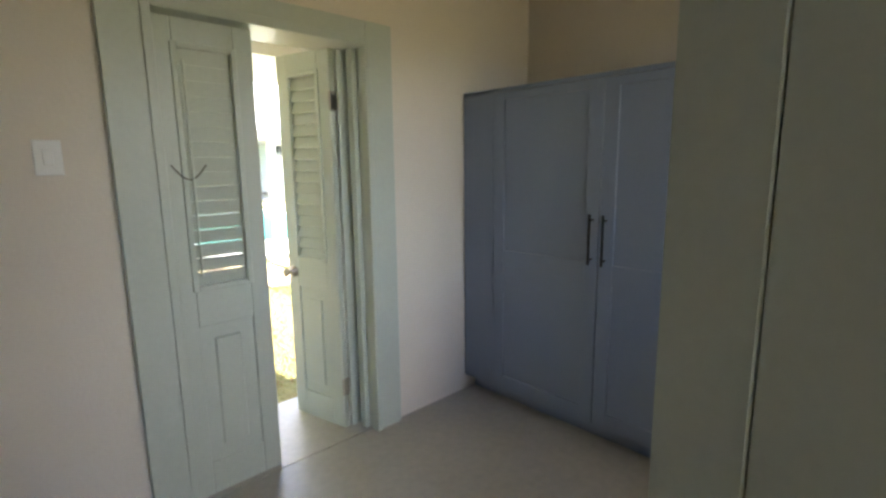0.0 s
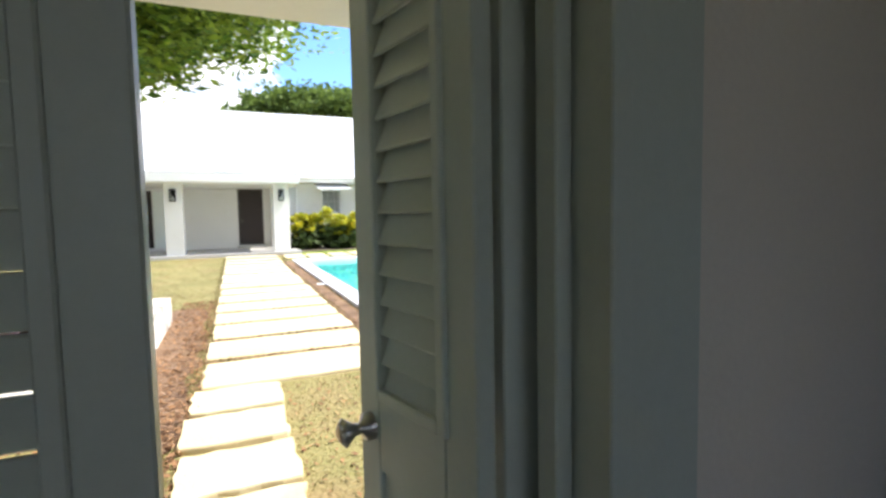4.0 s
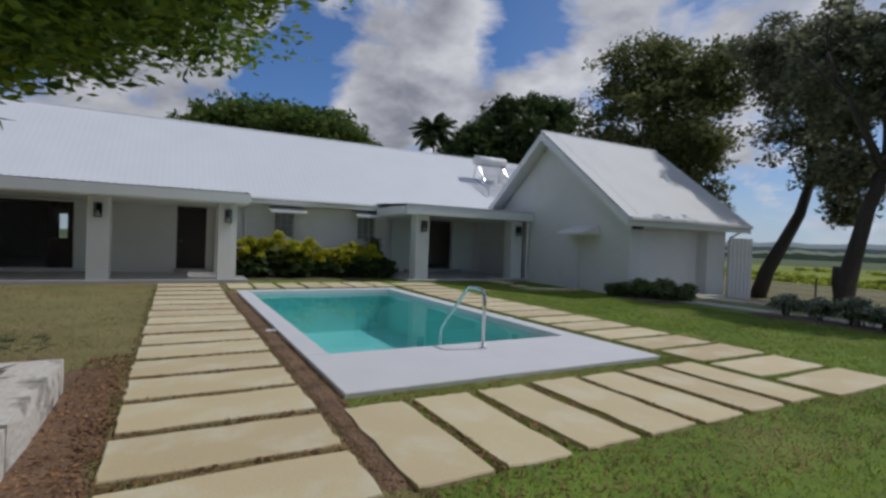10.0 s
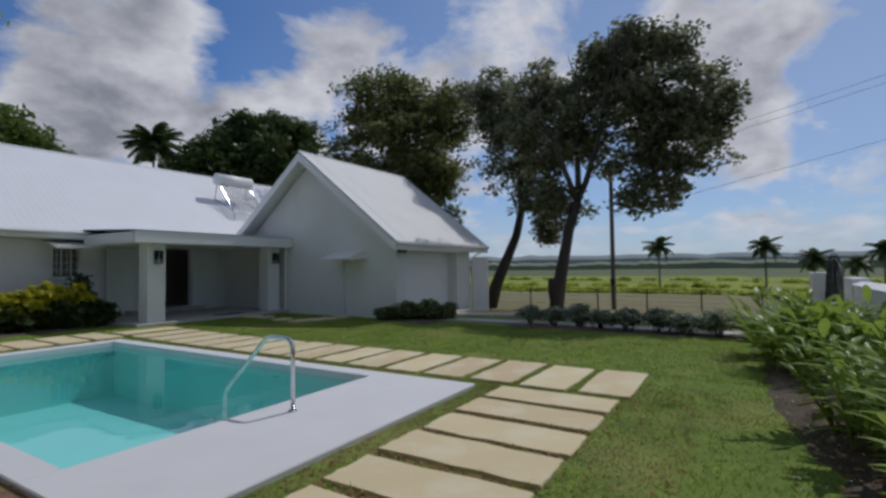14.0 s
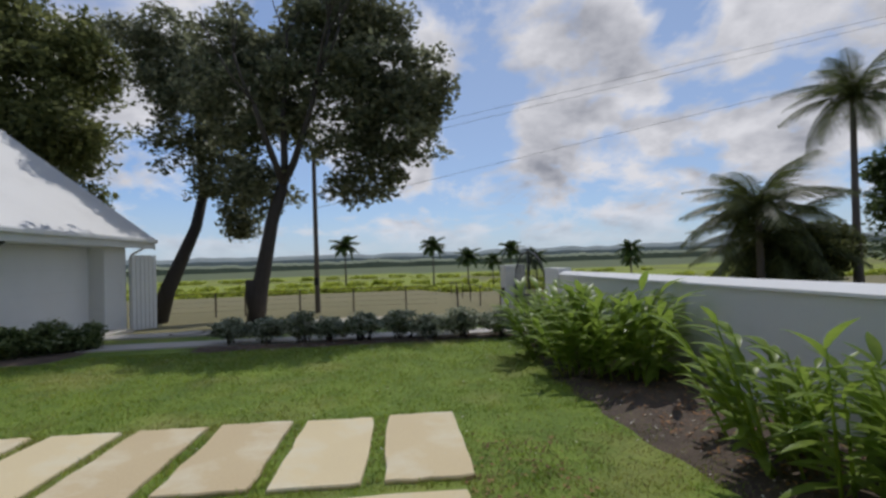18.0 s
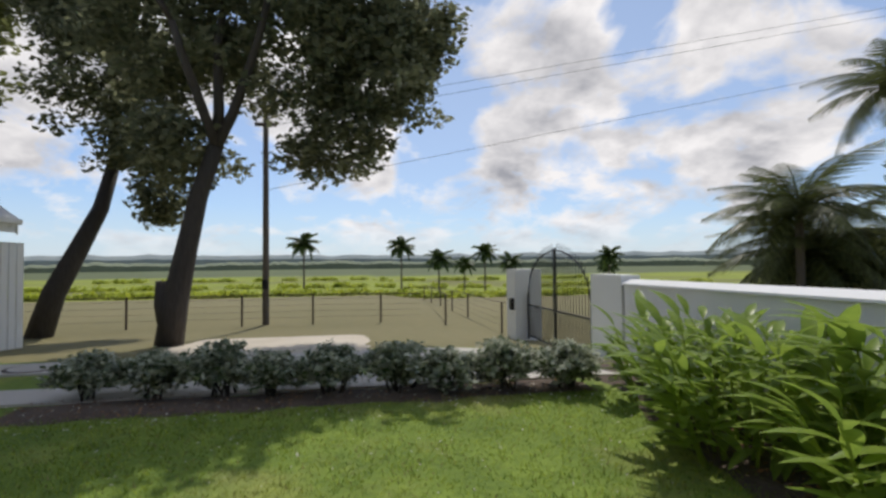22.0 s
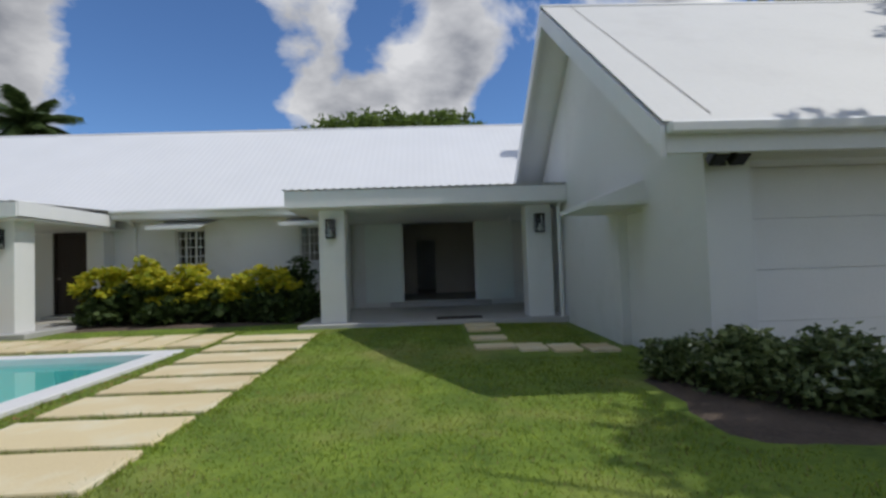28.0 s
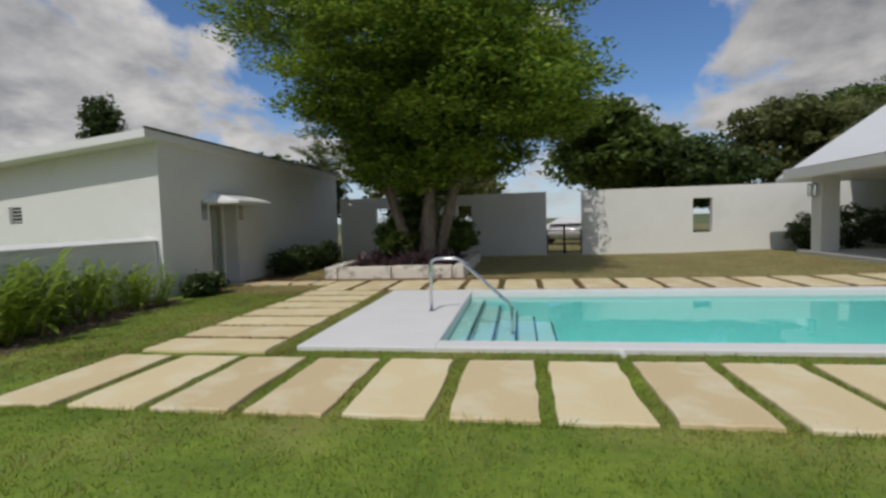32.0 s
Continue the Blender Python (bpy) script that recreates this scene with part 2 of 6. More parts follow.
CORAL = patchy(material("weathered_coral_stone", (0.80, 0.75, 0.67), (0.62, 0.57, 0.49), rough=0.95, scale=2.2, fine=18, bump=0.7, contrast=0.5, bump_dist=0.02), (0.17, 0.15, 0.12), 1.9, 0.52, 0.63, 0.85)
COPING = material("white_pool_render", (0.74, 0.73, 0.72), (0.66, 0.65, 0.64), rough=0.8, scale=1.5, fine=80, bump=0.1)
POOLTILE = material("turquoise_pool_plaster", (0.47, 0.85, 0.82), (0.41, 0.79, 0.77), rough=0.6, scale=1.0, fine=40, bump=0.05)
STEPPLASTER = material("white_step_plaster", (0.86, 0.87, 0.84), (0.79, 0.81, 0.78), rough=0.6, scale=1.0, fine=40, bump=0.05)
STEPDARK = material("dark_step_tile", (0.03, 0.08, 0.12), rough=0.4, scale=6, fine=60, bump=0.05)
TERRAZZO = material("grey_porch_tile", (0.50, 0.49, 0.47), (0.40, 0.39, 0.37), rough=0.5, scale=1.5, fine=40, bump=0.05)
DARKWOOD = material("dark_stained_wood", (0.038, 0.025, 0.02), (0.017, 0.012, 0.01), rough=0.45, scale=2, fine=40, bump=0.15, stretch=(8, 8, 1))
PALEGREEN = material("pale_green_shutter_paint", (0.82, 0.87, 0.83), (0.76, 0.81, 0.77), rough=0.5, scale=2, fine=40, bump=0.05)
CONCRETE = material("pale_concrete", (0.56, 0.53, 0.47), (0.42, 0.39, 0.34), rough=0.9, scale=1.0, fine=30, bump=0.25, contrast=0.7)
SAND = material("bare_marl", (0.66, 0.59, 0.48), (0.44, 0.38, 0.28), rough=0.95, scale=0.8, fine=14, bump=0.4, contrast=0.7)
SOIL = material("dark_soil_with_gravel", (0.17, 0.125, 0.09), (0.05, 0.038, 0.03), rough=0.95, scale=2.5, fine=30, bump=0.8, contrast=0.5, bump_dist=0.03)
MULCH = material("brown_leaf_mulch", (0.33, 0.205, 0.12), (0.10, 0.058, 0.035), rough=0.95, scale=3.0, fine=35, bump=0.9, contrast=0.4, bump_dist=0.03)
LAWN = patchy(material("green_lawn", (0.22, 0.30, 0.035), (0.065, 0.12, 0.014), rough=0.9, scale=1.6, fine=13, bump=0.45, contrast=0.40, bump_dist=0.04), (0.33, 0.30, 0.10), 0.55, 0.50, 0.68, 0.5)
DRYLAWN = patchy(material("dry_patchy_lawn", (0.35, 0.29, 0.12), (0.15, 0.15, 0.045), rough=0.95, scale=0.9, fine=26, bump=0.8, contrast=0.42, bump_dist=0.04), (0.30, 0.20, 0.10), 0.7, 0.52, 0.66, 0.7)
FIELD = material("dry_mown_field", (0.235, 0.20, 0.09), (0.15, 0.14, 0.055), rough=0.95, scale=0.15, fine=3.0, bump=0.3, contrast=0.7)
CANE = patchy(material("bright_crop_field", (0.29, 0.34, 0.03), (0.17, 0.21, 0.02), rough=0.95, scale=0.05, fine=1.5, bump=0.6, contrast=0.6, bump_dist=0.2), (0.15, 0.14, 0.045), 0.035, 0.50, 0.60, 0.8)
FARLAND = material("far_green_land", (0.13, 0.16, 0.055), (0.06, 0.08, 0.03), rough=0.95, scale=0.01, fine=0.15, bump=0.0, contrast=0.6)
BARK = material("grey_brown_bark", (0.29, 0.24, 0.185), (0.08, 0.062, 0.048), rough=0.95, scale=2.5, fine=14, bump=1.0, contrast=0.4, stretch=(1, 1, 0.35), bump_dist=0.06)
DARKBARK = material("dark_bark", (0.085, 0.072, 0.06), (0.035, 0.03, 0.025), rough=0.95, scale=1.5, fine=16, bump=0.9, contrast=0.6, stretch=(1, 1, 0.3), bump_dist=0.03)
POLEWOOD = material("weathered_pole_wood", (0.17, 0.145, 0.12), (0.10, 0.085, 0.07), rough=0.9, scale=2, fine=30, bump=0.4, stretch=(6, 6, 0.6))
RUST = material("rusty_fence_steel", (0.12, 0.085, 0.065), (0.06, 0.045, 0.04), rough=0.85, scale=6, fine=50, bump=0.2)
LEAF_FEATHER = leafy("feathery_green_leaf", (0.33, 0.44, 0.055), (0.055, 0.115, 0.018), 0.42)
LEAF_DARK = leafy("dark_glossy_leaf", (0.30, 0.31, 0.18), (0.11, 0.125, 0.075), 0.55, 0.55)
LEAF_OLIVE = leafy("olive_leaf", (0.26, 0.275, 0.10), (0.085, 0.105, 0.04), 0.5)
LEAF_FLAME = leafy("canopy_leaf", (0.17, 0.24, 0.05), (0.06, 0.095, 0.024), 0.45)
LEAF_CROP = leafy("crop_leaf", (0.60, 0.64, 0.09), (0.26, 0.32, 0.04), 0.5)
LEAF_GINGER = leafy("broad_ginger_leaf", (0.58, 0.68, 0.11), (0.12, 0.22, 0.04), 0.5, 0.35)
LEAF_YELLOW = leafy("yellow_croton_leaf", (0.72, 0.62, 0.05), (0.26, 0.32, 0.03), 0.4, 0.4)
LEAF_SHRUB = leafy("dark_shrub_leaf", (0.12, 0.17, 0.055), (0.035, 0.06, 0.02), 0.4, 0.4)
LEAF_BUSH = leafy("mid_green_bush_leaf", (0.30, 0.36, 0.15), (0.06, 0.09, 0.03), 0.4, 0.45)
LEAF_VARIEGATED = leafy("variegated_hedge_leaf", (0.62, 0.64, 0.50), (0.08, 0.12, 0.045), 0.4, 0.5)
LEAF_PURPLE = leafy("purple_spiked_leaf", (0.23, 0.105, 0.15), (0.06, 0.055, 0.05), 0.3, 0.35)
LEAF_PALM = leafy("palm_leaflet", (0.15, 0.17, 0.06), (0.055, 0.07, 0.026), 0.4, 0.4)
GRASSBLADE = patchy(leafy("grass_blade", (0.42, 0.50, 0.075), (0.11, 0.19, 0.025), 0.55, 0.6), (0.44, 0.39, 0.13), 0.55, 0.50, 0.68, 0.55)
DRYBLADE = leafy("dry_grass_blade", (0.42, 0.34, 0.16), (0.16, 0.15, 0.05), 0.3, 0.7)
PETAL = leafy("pale_fallen_petal", (0.75, 0.72, 0.62), (0.45, 0.42, 0.34), 0.2, 0.7)
LITTER = leafy("fallen_brown_leaf", (0.42, 0.23, 0.11), (0.11, 0.06, 0.035), 0.15, 0.8)
TUBEGREY = material("grey_collector_glass", (0.30, 0.31, 0.33), rough=0.55, scale=4, fine=40, bump=0.02)
CARWHITE = material("white_car_paint", (0.75, 0.75, 0.76), rough=0.2, scale=1, fine=30, bump=0.0)
RUBBER = material("black_rubber", (0.02, 0.02, 0.02), rough=0.8, scale=5, fine=50, bump=0.1)
MATFIBRE = material("brown_doormat_fibre", (0.06, 0.045, 0.035), rough=0.95, scale=10, fine=150, bump=0.6)


def glass(name, tint, gloss_rough=0.02, clear=0.9):
    m = bpy.data.materials.new(name)
    m.use_nodes = True
    n, l = m.node_tree.nodes, m.node_tree.links
    n.remove(n["Principled BSDF"])
    tr, gl, mx, fr = n.new("ShaderNodeBsdfTransparent"), n.new("ShaderNodeBsdfGlossy"), n.new("ShaderNodeMixShader"), n.new("ShaderNodeFresnel")
    tr.inputs[0].default_value = (*tint, 1)
    gl.inputs["Roughness"].default_value = gloss_rough
    fr.inputs["IOR"].default_value = 1.4
    l.new(fr.outputs[0], mx.inputs[0]); l.new(tr.outputs[0], mx.inputs[1]); l.new(gl.outputs[0], mx.inputs[2])
    l.new(mx.outputs[0], n["Material Output"].inputs[0])
    return m


GLASS = glass("window_glass", (0.85, 0.88, 0.87))
WATER = glass("pool_water", (0.68, 0.94, 0.93), 0.0)
wtn, wtl = WATER.node_tree.nodes, WATER.node_tree.links
wv = wtn.new("ShaderNodeTexNoise"); wv.inputs["Scale"].default_value = 2.2
wc = wtn.new("ShaderNodeTexCoord"); wtl.new(wc.outputs["Object"], wv.inputs["Vector"])
wb = wtn.new("ShaderNodeBump"); wb.inputs["Strength"].default_value, wb.inputs["Distance"].default_value = 0.12, 0.02
wtl.new(wv.outputs["Fac"], wb.inputs["Height"])
for nd in wtn:
    if nd.type in ("BSDF_GLOSSY", "FRESNEL"):
        wtl.new(wb.outputs[0], nd.inputs["Normal"])
        if nd.type == "FRESNEL":
            nd.inputs["IOR"].default_value = 1.33

# ---------------------------------------------------------------- building helpers
def thing(name, x=0.0, y=0.0, z=0.0, label="", category="", group="", kind="", rz=0.0):
    """An Empty at the base of a thing."""
    e = new(name)
    e.empty_display_size = 0.1
    e.matrix_world = pose(x, y, z, 0, 0, rz)
    return tagged(e, label, category, group, kind)


def finish(bm, name, mat, smooth=False):
    me = bpy.data.meshes.new(name)
    bmesh.ops.recalc_face_normals(bm, faces=bm.faces)
    bm.to_mesh(me)
    bm.free()
    if smooth:
        me.polygons.foreach_set("use_smooth", [True] * len(me.polygons))
    me.materials.append(mat)
    return me


def part(name, bm, mat, parent=None, label="", smooth=False, m=None):
    """One mesh object; local to its parent unless it has none."""
    ob = new(name, finish(bm, name, mat, smooth) if isinstance(bm, bmesh.types.BMesh) else bm)
    if parent:
        ob.parent = parent
    if m is not None:
        ob.matrix_local = m
    return tagged(ob, label)


def box(bm, x0, x1, y0, y1, z0, z1, bevel=0.0):
    vs = [bm.verts.new((x, y, z)) for x in (x0, x1) for y in (y0, y1) for z in (z0, z1)]
    fs = [bm.faces.new([vs[i] for i in q]) for q in ((0, 1, 3, 2), (4, 6, 7, 5), (0, 4, 5, 1), (2, 3, 7, 6), (0, 2, 6, 4), (1, 5, 7, 3))]
    if bevel:
        es = {e for f in fs for e in f.edges}
        bmesh.ops.bevel(bm, geom=list(es), offset=bevel, segments=1, affect="EDGES")
    return bm


def block(x0, x1, y0, y1, z0, z1, bevel=0.0):
    return box(bmesh.new(), x0, x1, y0, y1, z0, z1, bevel)


def panel(bm, axis, d0, d1, a0, a1, z0, z1, holes=()):
    """A wall between d0 and d1 across its axis, from a0 to a1 along it, with openings (a, b, low, high)."""
    cuts_a = sorted({a0, a1, *(v for h in holes for v in h[:2])})
    cuts_z = sorted({z0, z1, *(v for h in holes for v in h[2:])})
    na, nz = len(cuts_a) - 1, len(cuts_z) - 1
    verts = {}
    def solid(i, k):
        if not (0 <= i < na and 0 <= k < nz):
            return False
        p, r = (cuts_a[i] + cuts_a[i + 1]) / 2, (cuts_z[k] + cuts_z[k + 1]) / 2
        return not any(h[0] <= p <= h[1] and h[2] <= r <= h[3] for h in holes)
    def v(i, d, k):
        if (i, d, k) not in verts:
            a, e, z = cuts_a[i], (d0, d1)[d], cuts_z[k]
            verts[i, d, k] = bm.verts.new((a, e, z) if axis == "x" else (e, a, z))
        return verts[i, d, k]
    for i in range(na):
        for k in range(nz):
            if not solid(i, k):
                continue
            quads = [((i, 0, k), (i + 1, 0, k), (i + 1, 0, k + 1), (i, 0, k + 1)), ((i, 1, k), (i, 1, k + 1), (i + 1, 1, k + 1), (i + 1, 1, k))]
            if not solid(i - 1, k): quads.append(((i, 0, k), (i, 0, k + 1), (i, 1, k + 1), (i, 1, k)))
            if not solid(i + 1, k): quads.append(((i + 1, 0, k), (i + 1, 1, k), (i + 1, 1, k + 1), (i + 1, 0, k + 1)))
            if not solid(i, k - 1): quads.append(((i, 0, k), (i, 1, k), (i + 1, 1, k), (i + 1, 0, k)))
            if not solid(i, k + 1): quads.append(((i, 0, k + 1), (i + 1, 0, k + 1), (i + 1, 1, k + 1), (i, 1, k + 1)))
            for q in quads:
                bm.faces.new([v(*c) for c in q])
    return bm


def prism(outline, axis, d0, d1):
    """An outline (a, z) given thickness from d0 to d1 across its axis."""
    bm = bmesh.new()
    lo, hi = [[bm.verts.new((a, d, z) if axis == "x" else (d, a, z)) for a, z in outline] for d in (d0, d1)]
    bm.faces.new(lo); bm.faces.new(hi[::-1])
    n = len(outline)
    for i in range(n):
        bm.faces.new((lo[i], hi[i], hi[(i + 1) % n], lo[(i + 1) % n]))
    return bm


def tube(bm, pts, radii, sides=8, cap=True):
    rings = []
    pts = [Vector(p) for p in pts]
    for i, p in enumerate(pts):
        d = (pts[min(i + 1, len(pts) - 1)] - pts[max(i - 1, 0)]).normalized()
        q = d.to_track_quat("Z", "Y")
        r = radii[i] if isinstance(radii, (list, tuple)) else radii
        rings.append([bm.verts.new(p + q @ Vector((r * math.cos(2 * math.pi * k / sides), r * math.sin(2 * math.pi * k / sides), 0))) for k in range(sides)])
    for a, b in zip(rings, rings[1:]):
        for k in range(sides):
            bm.faces.new((a[k], a[(k + 1) % sides], b[(k + 1) % sides], b[k]))
    if cap:
        bm.faces.new(rings[0][::-1]); bm.faces.new(rings[-1])
    return bm


def quads_mesh(name, verts, mat, per=4):
    """A mesh of loose quads from an array of corners."""
    me = bpy.data.meshes.new(name)
    nv = len(verts)
    me.vertices.add(nv); me.vertices.foreach_set("co", np.asarray(verts, np.float32).ravel())
    me.loops.add(nv); me.loops.foreach_set("vertex_index", np.arange(nv, dtype=np.int32))
    npoly = nv // per
    me.polygons.add(npoly)
    me.polygons.foreach_set("loop_start", np.arange(0, nv, per, dtype=np.int32))
    me.polygons.foreach_set("loop_total", np.full(npoly, per, np.int32))
    me.update(calc_edges=True)
    me.materials.append(mat)
    return me


def leaves(name, blobs, size, mat, seed, clump=0.35, per_clump=22, hollow=0.35, narrow=0.5, droop=0.0, flat=0.55):
    """A crown of small leaves in clumps. blobs: (x, y, z, rx, ry, rz, number of leaves)."""
    rng = np.random.default_rng(seed)
    out = []
    for x, y, z, rx, ry, rz, num in blobs:
        k = max(3, num // per_clump)
        d = rng.normal(size=(k, 3)); d /= np.linalg.norm(d, axis=1)[:, None]
        rad = (hollow + (1 - hollow) * rng.random(k)) ** 0.6 * (0.76 + 0.42 * rng.random(k))
        cen = d * rad[:, None] * (rx, ry, rz) + (x, y, z)
        pick = rng.integers(0, k, num)
        off = rng.normal(size=(num, 3)); off /= np.linalg.norm(off, axis=1)[:, None]
        pos = cen[pick] + off * (rng.random(num) ** 0.45)[:, None] * clump * 1.75 * (1, 1, flat)
        a = rng.normal(size=(num, 3)); a[:, 2] = a[:, 2] * 0.9 * flat - droop
        a /= np.linalg.norm(a, axis=1)[:, None]
        b = np.cross(a, rng.normal(size=(num, 3)) * 0.6 + (0, 0, 1.0)); b /= np.linalg.norm(b, axis=1)[:, None] + 1e-9
        s = size * (0.6 + 0.8 * rng.random(num))[:, None]
        c = np.stack([pos - a * s * 0.5, pos + b * s * narrow * 0.5 + a * s * 0.05, pos + a * s * 0.5, pos - b * s * narrow * 0.5 + a * s * 0.05], 1)
        out.append(c.reshape(-1, 3))
    return quads_mesh(name, np.concatenate(out), mat)

# ---------------------------------------------------------------- ground
POOL = (3.54, 8.28, 8.31, 18.32)      # outer edge of the coping
def ground_z(x, y):
    """Level round the pool, falling away to the east."""
    def s(a, b, v):
        t = min(max((v - a) / (b - a), 0), 1)
        return t * t * (3 - 2 * t)
    return -0.42 * s(17.0, 26.0, x) - 0.9 * s(27, 70, x) - 3.0 * s(80, 600, x) - 0.35 * s(6.0, 2.0, y) * s(15.5, 19.5, x) + 0.08 * s(16.5, 20.5, y) * s(17, 13, x)


def build_ground():
    xs = sorted({-2500, -900, -300, -120, -60, -30, -15, -10, -6.6, *np.arange(-5, 30.1, 1.0).tolist(), 33, 37, 42, 48, 56, 66, 80, 100, 140, 200, 320, 600, 1200, 2600, POOL[0], POOL[1]})
    ys = sorted({-2500, -900, -300, -120, -60, -30, -15, -8, *np.arange(-4, 27.1, 1.0).tolist(), 32, 40, 55, 80, 130, 300, 900, 2500, POOL[2], POOL[3]})
    bm = bmesh.new()
    grid = [[bm.verts.new((x, y, ground_z(x, y))) for y in ys] for x in xs]
    for i in range(len(xs) - 1):
        for j in range(len(ys) - 1):
            cx, cy = (xs[i] + xs[i + 1]) / 2, (ys[j] + ys[j + 1]) / 2
            if POOL[0] < cx < POOL[1] and POOL[2] < cy < POOL[3]:
                continue
            f = bm.faces.new((grid[i][j], grid[i + 1][j], grid[i + 1][j + 1], grid[i][j + 1]))
            f.smooth = True
            if cx > 150 or cx < -60 or abs(cy) > 150:
                f.material_index = 4
            elif 48 < cx:
                f.material_index = 3
            elif cx > 18.5 or cy < -1 or cy > 27:
                f.material_index = 2
            elif cx < 3.4 and cy < 21:
                f.material_index = 1
    me = bpy.data.meshes.new("ground")
    bm.to_mesh(me); bm.free()
    for m in (LAWN, DRYLAWN, FIELD, CANE, FARLAND):
        me.materials.append(m)
    return tagged(new("ground", me), "green lawn turning dry and patchy, running out to fields", "ground", kind="structure")


build_ground()


def sheet(name, x0, x1, y0, y1, z, mat, label, seed=0, wob=0.12, step=0.4, far=None):
    """A thin bed of soil or gravel with a ragged edge, lying on the ground; far(x) may bend its north edge."""
    rng = random.Random(seed)
    bm = bmesh.new()
    n, k = max(3, int((x1 - x0) / step)), max(3, int((y1 - y0) / step))
    grid = []
    for i in range(n + 1):
        col = []
        for m in range(k + 1):
            x = x0 + (x1 - x0) * i / n
            y = y0 + ((far(x) if far else y1) - y0) * m / k
            if i in (0, n): x += rng.uniform(-wob, wob)
            if m in (0, k): y += rng.uniform(-wob, wob)
            rim = i in (0, n) or m in (0, k)
            col.append(bm.verts.new((x, y, ground_z(x, y) + (-0.015 if rim else z))))
        grid.append(col)
    for i in range(n):
        for m in range(k):
            bm.faces.new((grid[i][m], grid[i + 1][m], grid[i + 1][m + 1], grid[i][m + 1]))
    return tagged(part(name, bm, mat), label, "ground", kind="structure")


def bed_edge(x):
    return 4.25 + 0.75 * max(0.0, 1 - ((x - 10.5) / 4.6) ** 2)


sheet("soil_bed", 4.3, 17.6, 2.7, 4.3, 0.03, SOIL, "dark gravelly soil bed along the boundary wall", 1, far=bed_edge)
sheet("soil_bed", 14.5, 16.6, 13.1, 15.6, 0.03, SOIL, "dark soil under the bush at the garage corner", 2)
sheet("soil_bed", 3.9, 9.5, 21.2, 23.7, 0.03, SOIL, "dark soil bed under the yellow shrubs", 3)
sheet("soil_bed", 14.95, 15.85, 4.2, 11.2, 0.03, SOIL, "dark soil under the clipped hedge", 5)
sheet("mulch_bed", 0.75, 1.62, 3.2, 10.6, 0.025, MULCH, "brown fallen leaves beside the stone planter", 4, 0.16)
sheet("mulch_strip", 3.18, 3.56, 6.4, 18.0, 0.02, MULCH, "brown earth strip between paving and pool", 6, 0.03, 0.12)
sheet("marl_patch", 18.6, 22.7, 6.95, 11.3, 0.035, SAND, "pale bare marl pad beside the driveway", 7, 0.1)

# ---------------------------------------------------------------- pool
pool = thing("swimming_pool", 5.9, 13.3, 0, "rectangular turquoise swimming pool with white rendered coping", "pool")
PX0, PX1, PY0, PY1 = 3.87, 7.95, 10.02, 17.98
def at(ob):
    return ob.matrix_world.inverted()


def world_part(name, bm, mat, parent, label="", smooth=False):
    """A part whose mesh is given in world metres."""
    top = parent
    while top.parent:
        top = top.parent
    inv = at(top)
    bmesh.ops.transform(bm, matrix=inv, verts=bm.verts)
    return part(name, bm, mat, parent, label, smooth)


scene.view_layers[0].update()
world_part("deck", block(POOL[0], POOL[1], POOL[2], PY0, -0.10, 0.06, 0.012), COPING, pool, "smooth white pool deck")
world_part("coping", block(POOL[0], PX0, PY0, POOL[3], -0.10, 0.06, 0.012), COPING, pool)
world_part("coping", block(PX1, POOL[1], PY0, POOL[3], -0.10, 0.06, 0.012), COPING, pool)
world_part("coping", block(PX0, PX1, PY1, POOL[3], -0.10, 0.06, 0.012), COPING, pool)
bm = bmesh.new()
box(bm, PX0 - 0.2, PX0 - 0.01, PY0 - 0.2, PY1 + 0.2, -1.2, -0.1)
box(bm, PX1 + 0.01, PX1 + 0.2, PY0 - 0.2, PY1 + 0.2, -1.2, -0.1)
box(bm, PX0 - 0.01, PX1 + 0.01, PY1 + 0.01, PY1 + 0.2, -1.2, -0.1)
box(bm, PX0 - 0.01, PX1 + 0.01, PY0 - 0.2, PY0 - 0.01, -1.2, -0.1)
world_part("basin_wall", bm, POOLTILE, pool)
world_part("basin_floor", block(PX0 - 0.2, PX1 + 0.2, PY0 - 0.2, PY1 + 0.2, -1.4, -1.2), POOLTILE, pool)
STEP_Y = (10.30, 10.62, 10.95, 11.28, 11.62)
for i, y in enumerate(STEP_Y):
    y0 = STEP_Y[i - 1] if i else PY0
    world_part("step", block(PX0, PX1, y0, y, -1.19, -0.12 - 0.11 * i), STEPPLASTER, pool, "white submerged pool step")
    world_part("step_edge", block(PX0 + 0.02, PX1 - 0.02, y - 0.034, y + 0.004, -0.15 - 0.11 * i, -0.114 - 0.11 * i), STEPDARK, pool, "dark tile step edge")
bm = bmesh.new()
vs = [bm.verts.new(p) for p in ((PX0, PY0, -0.05), (PX1, PY0, -0.05), (PX1, PY1, -0.05), (PX0, PY1, -0.05))]
bm.faces.new(vs)
world_part("water", bm, WATER, pool, "clear turquoise pool water")
world_part("overflow_pipe", tube(bmesh.new(), [(8.27, 12.1, 0.02), (8.42, 12.1, 0.02)], 0.03, 8), TRIM, pool, "short white pipe end")
world_part("overflow_pipe", tube(bmesh.new(), [(3.55, 12.1, 0.02), (3.38, 12.1, 0.02)], 0.03, 8), TRIM, pool, "short white pipe end")

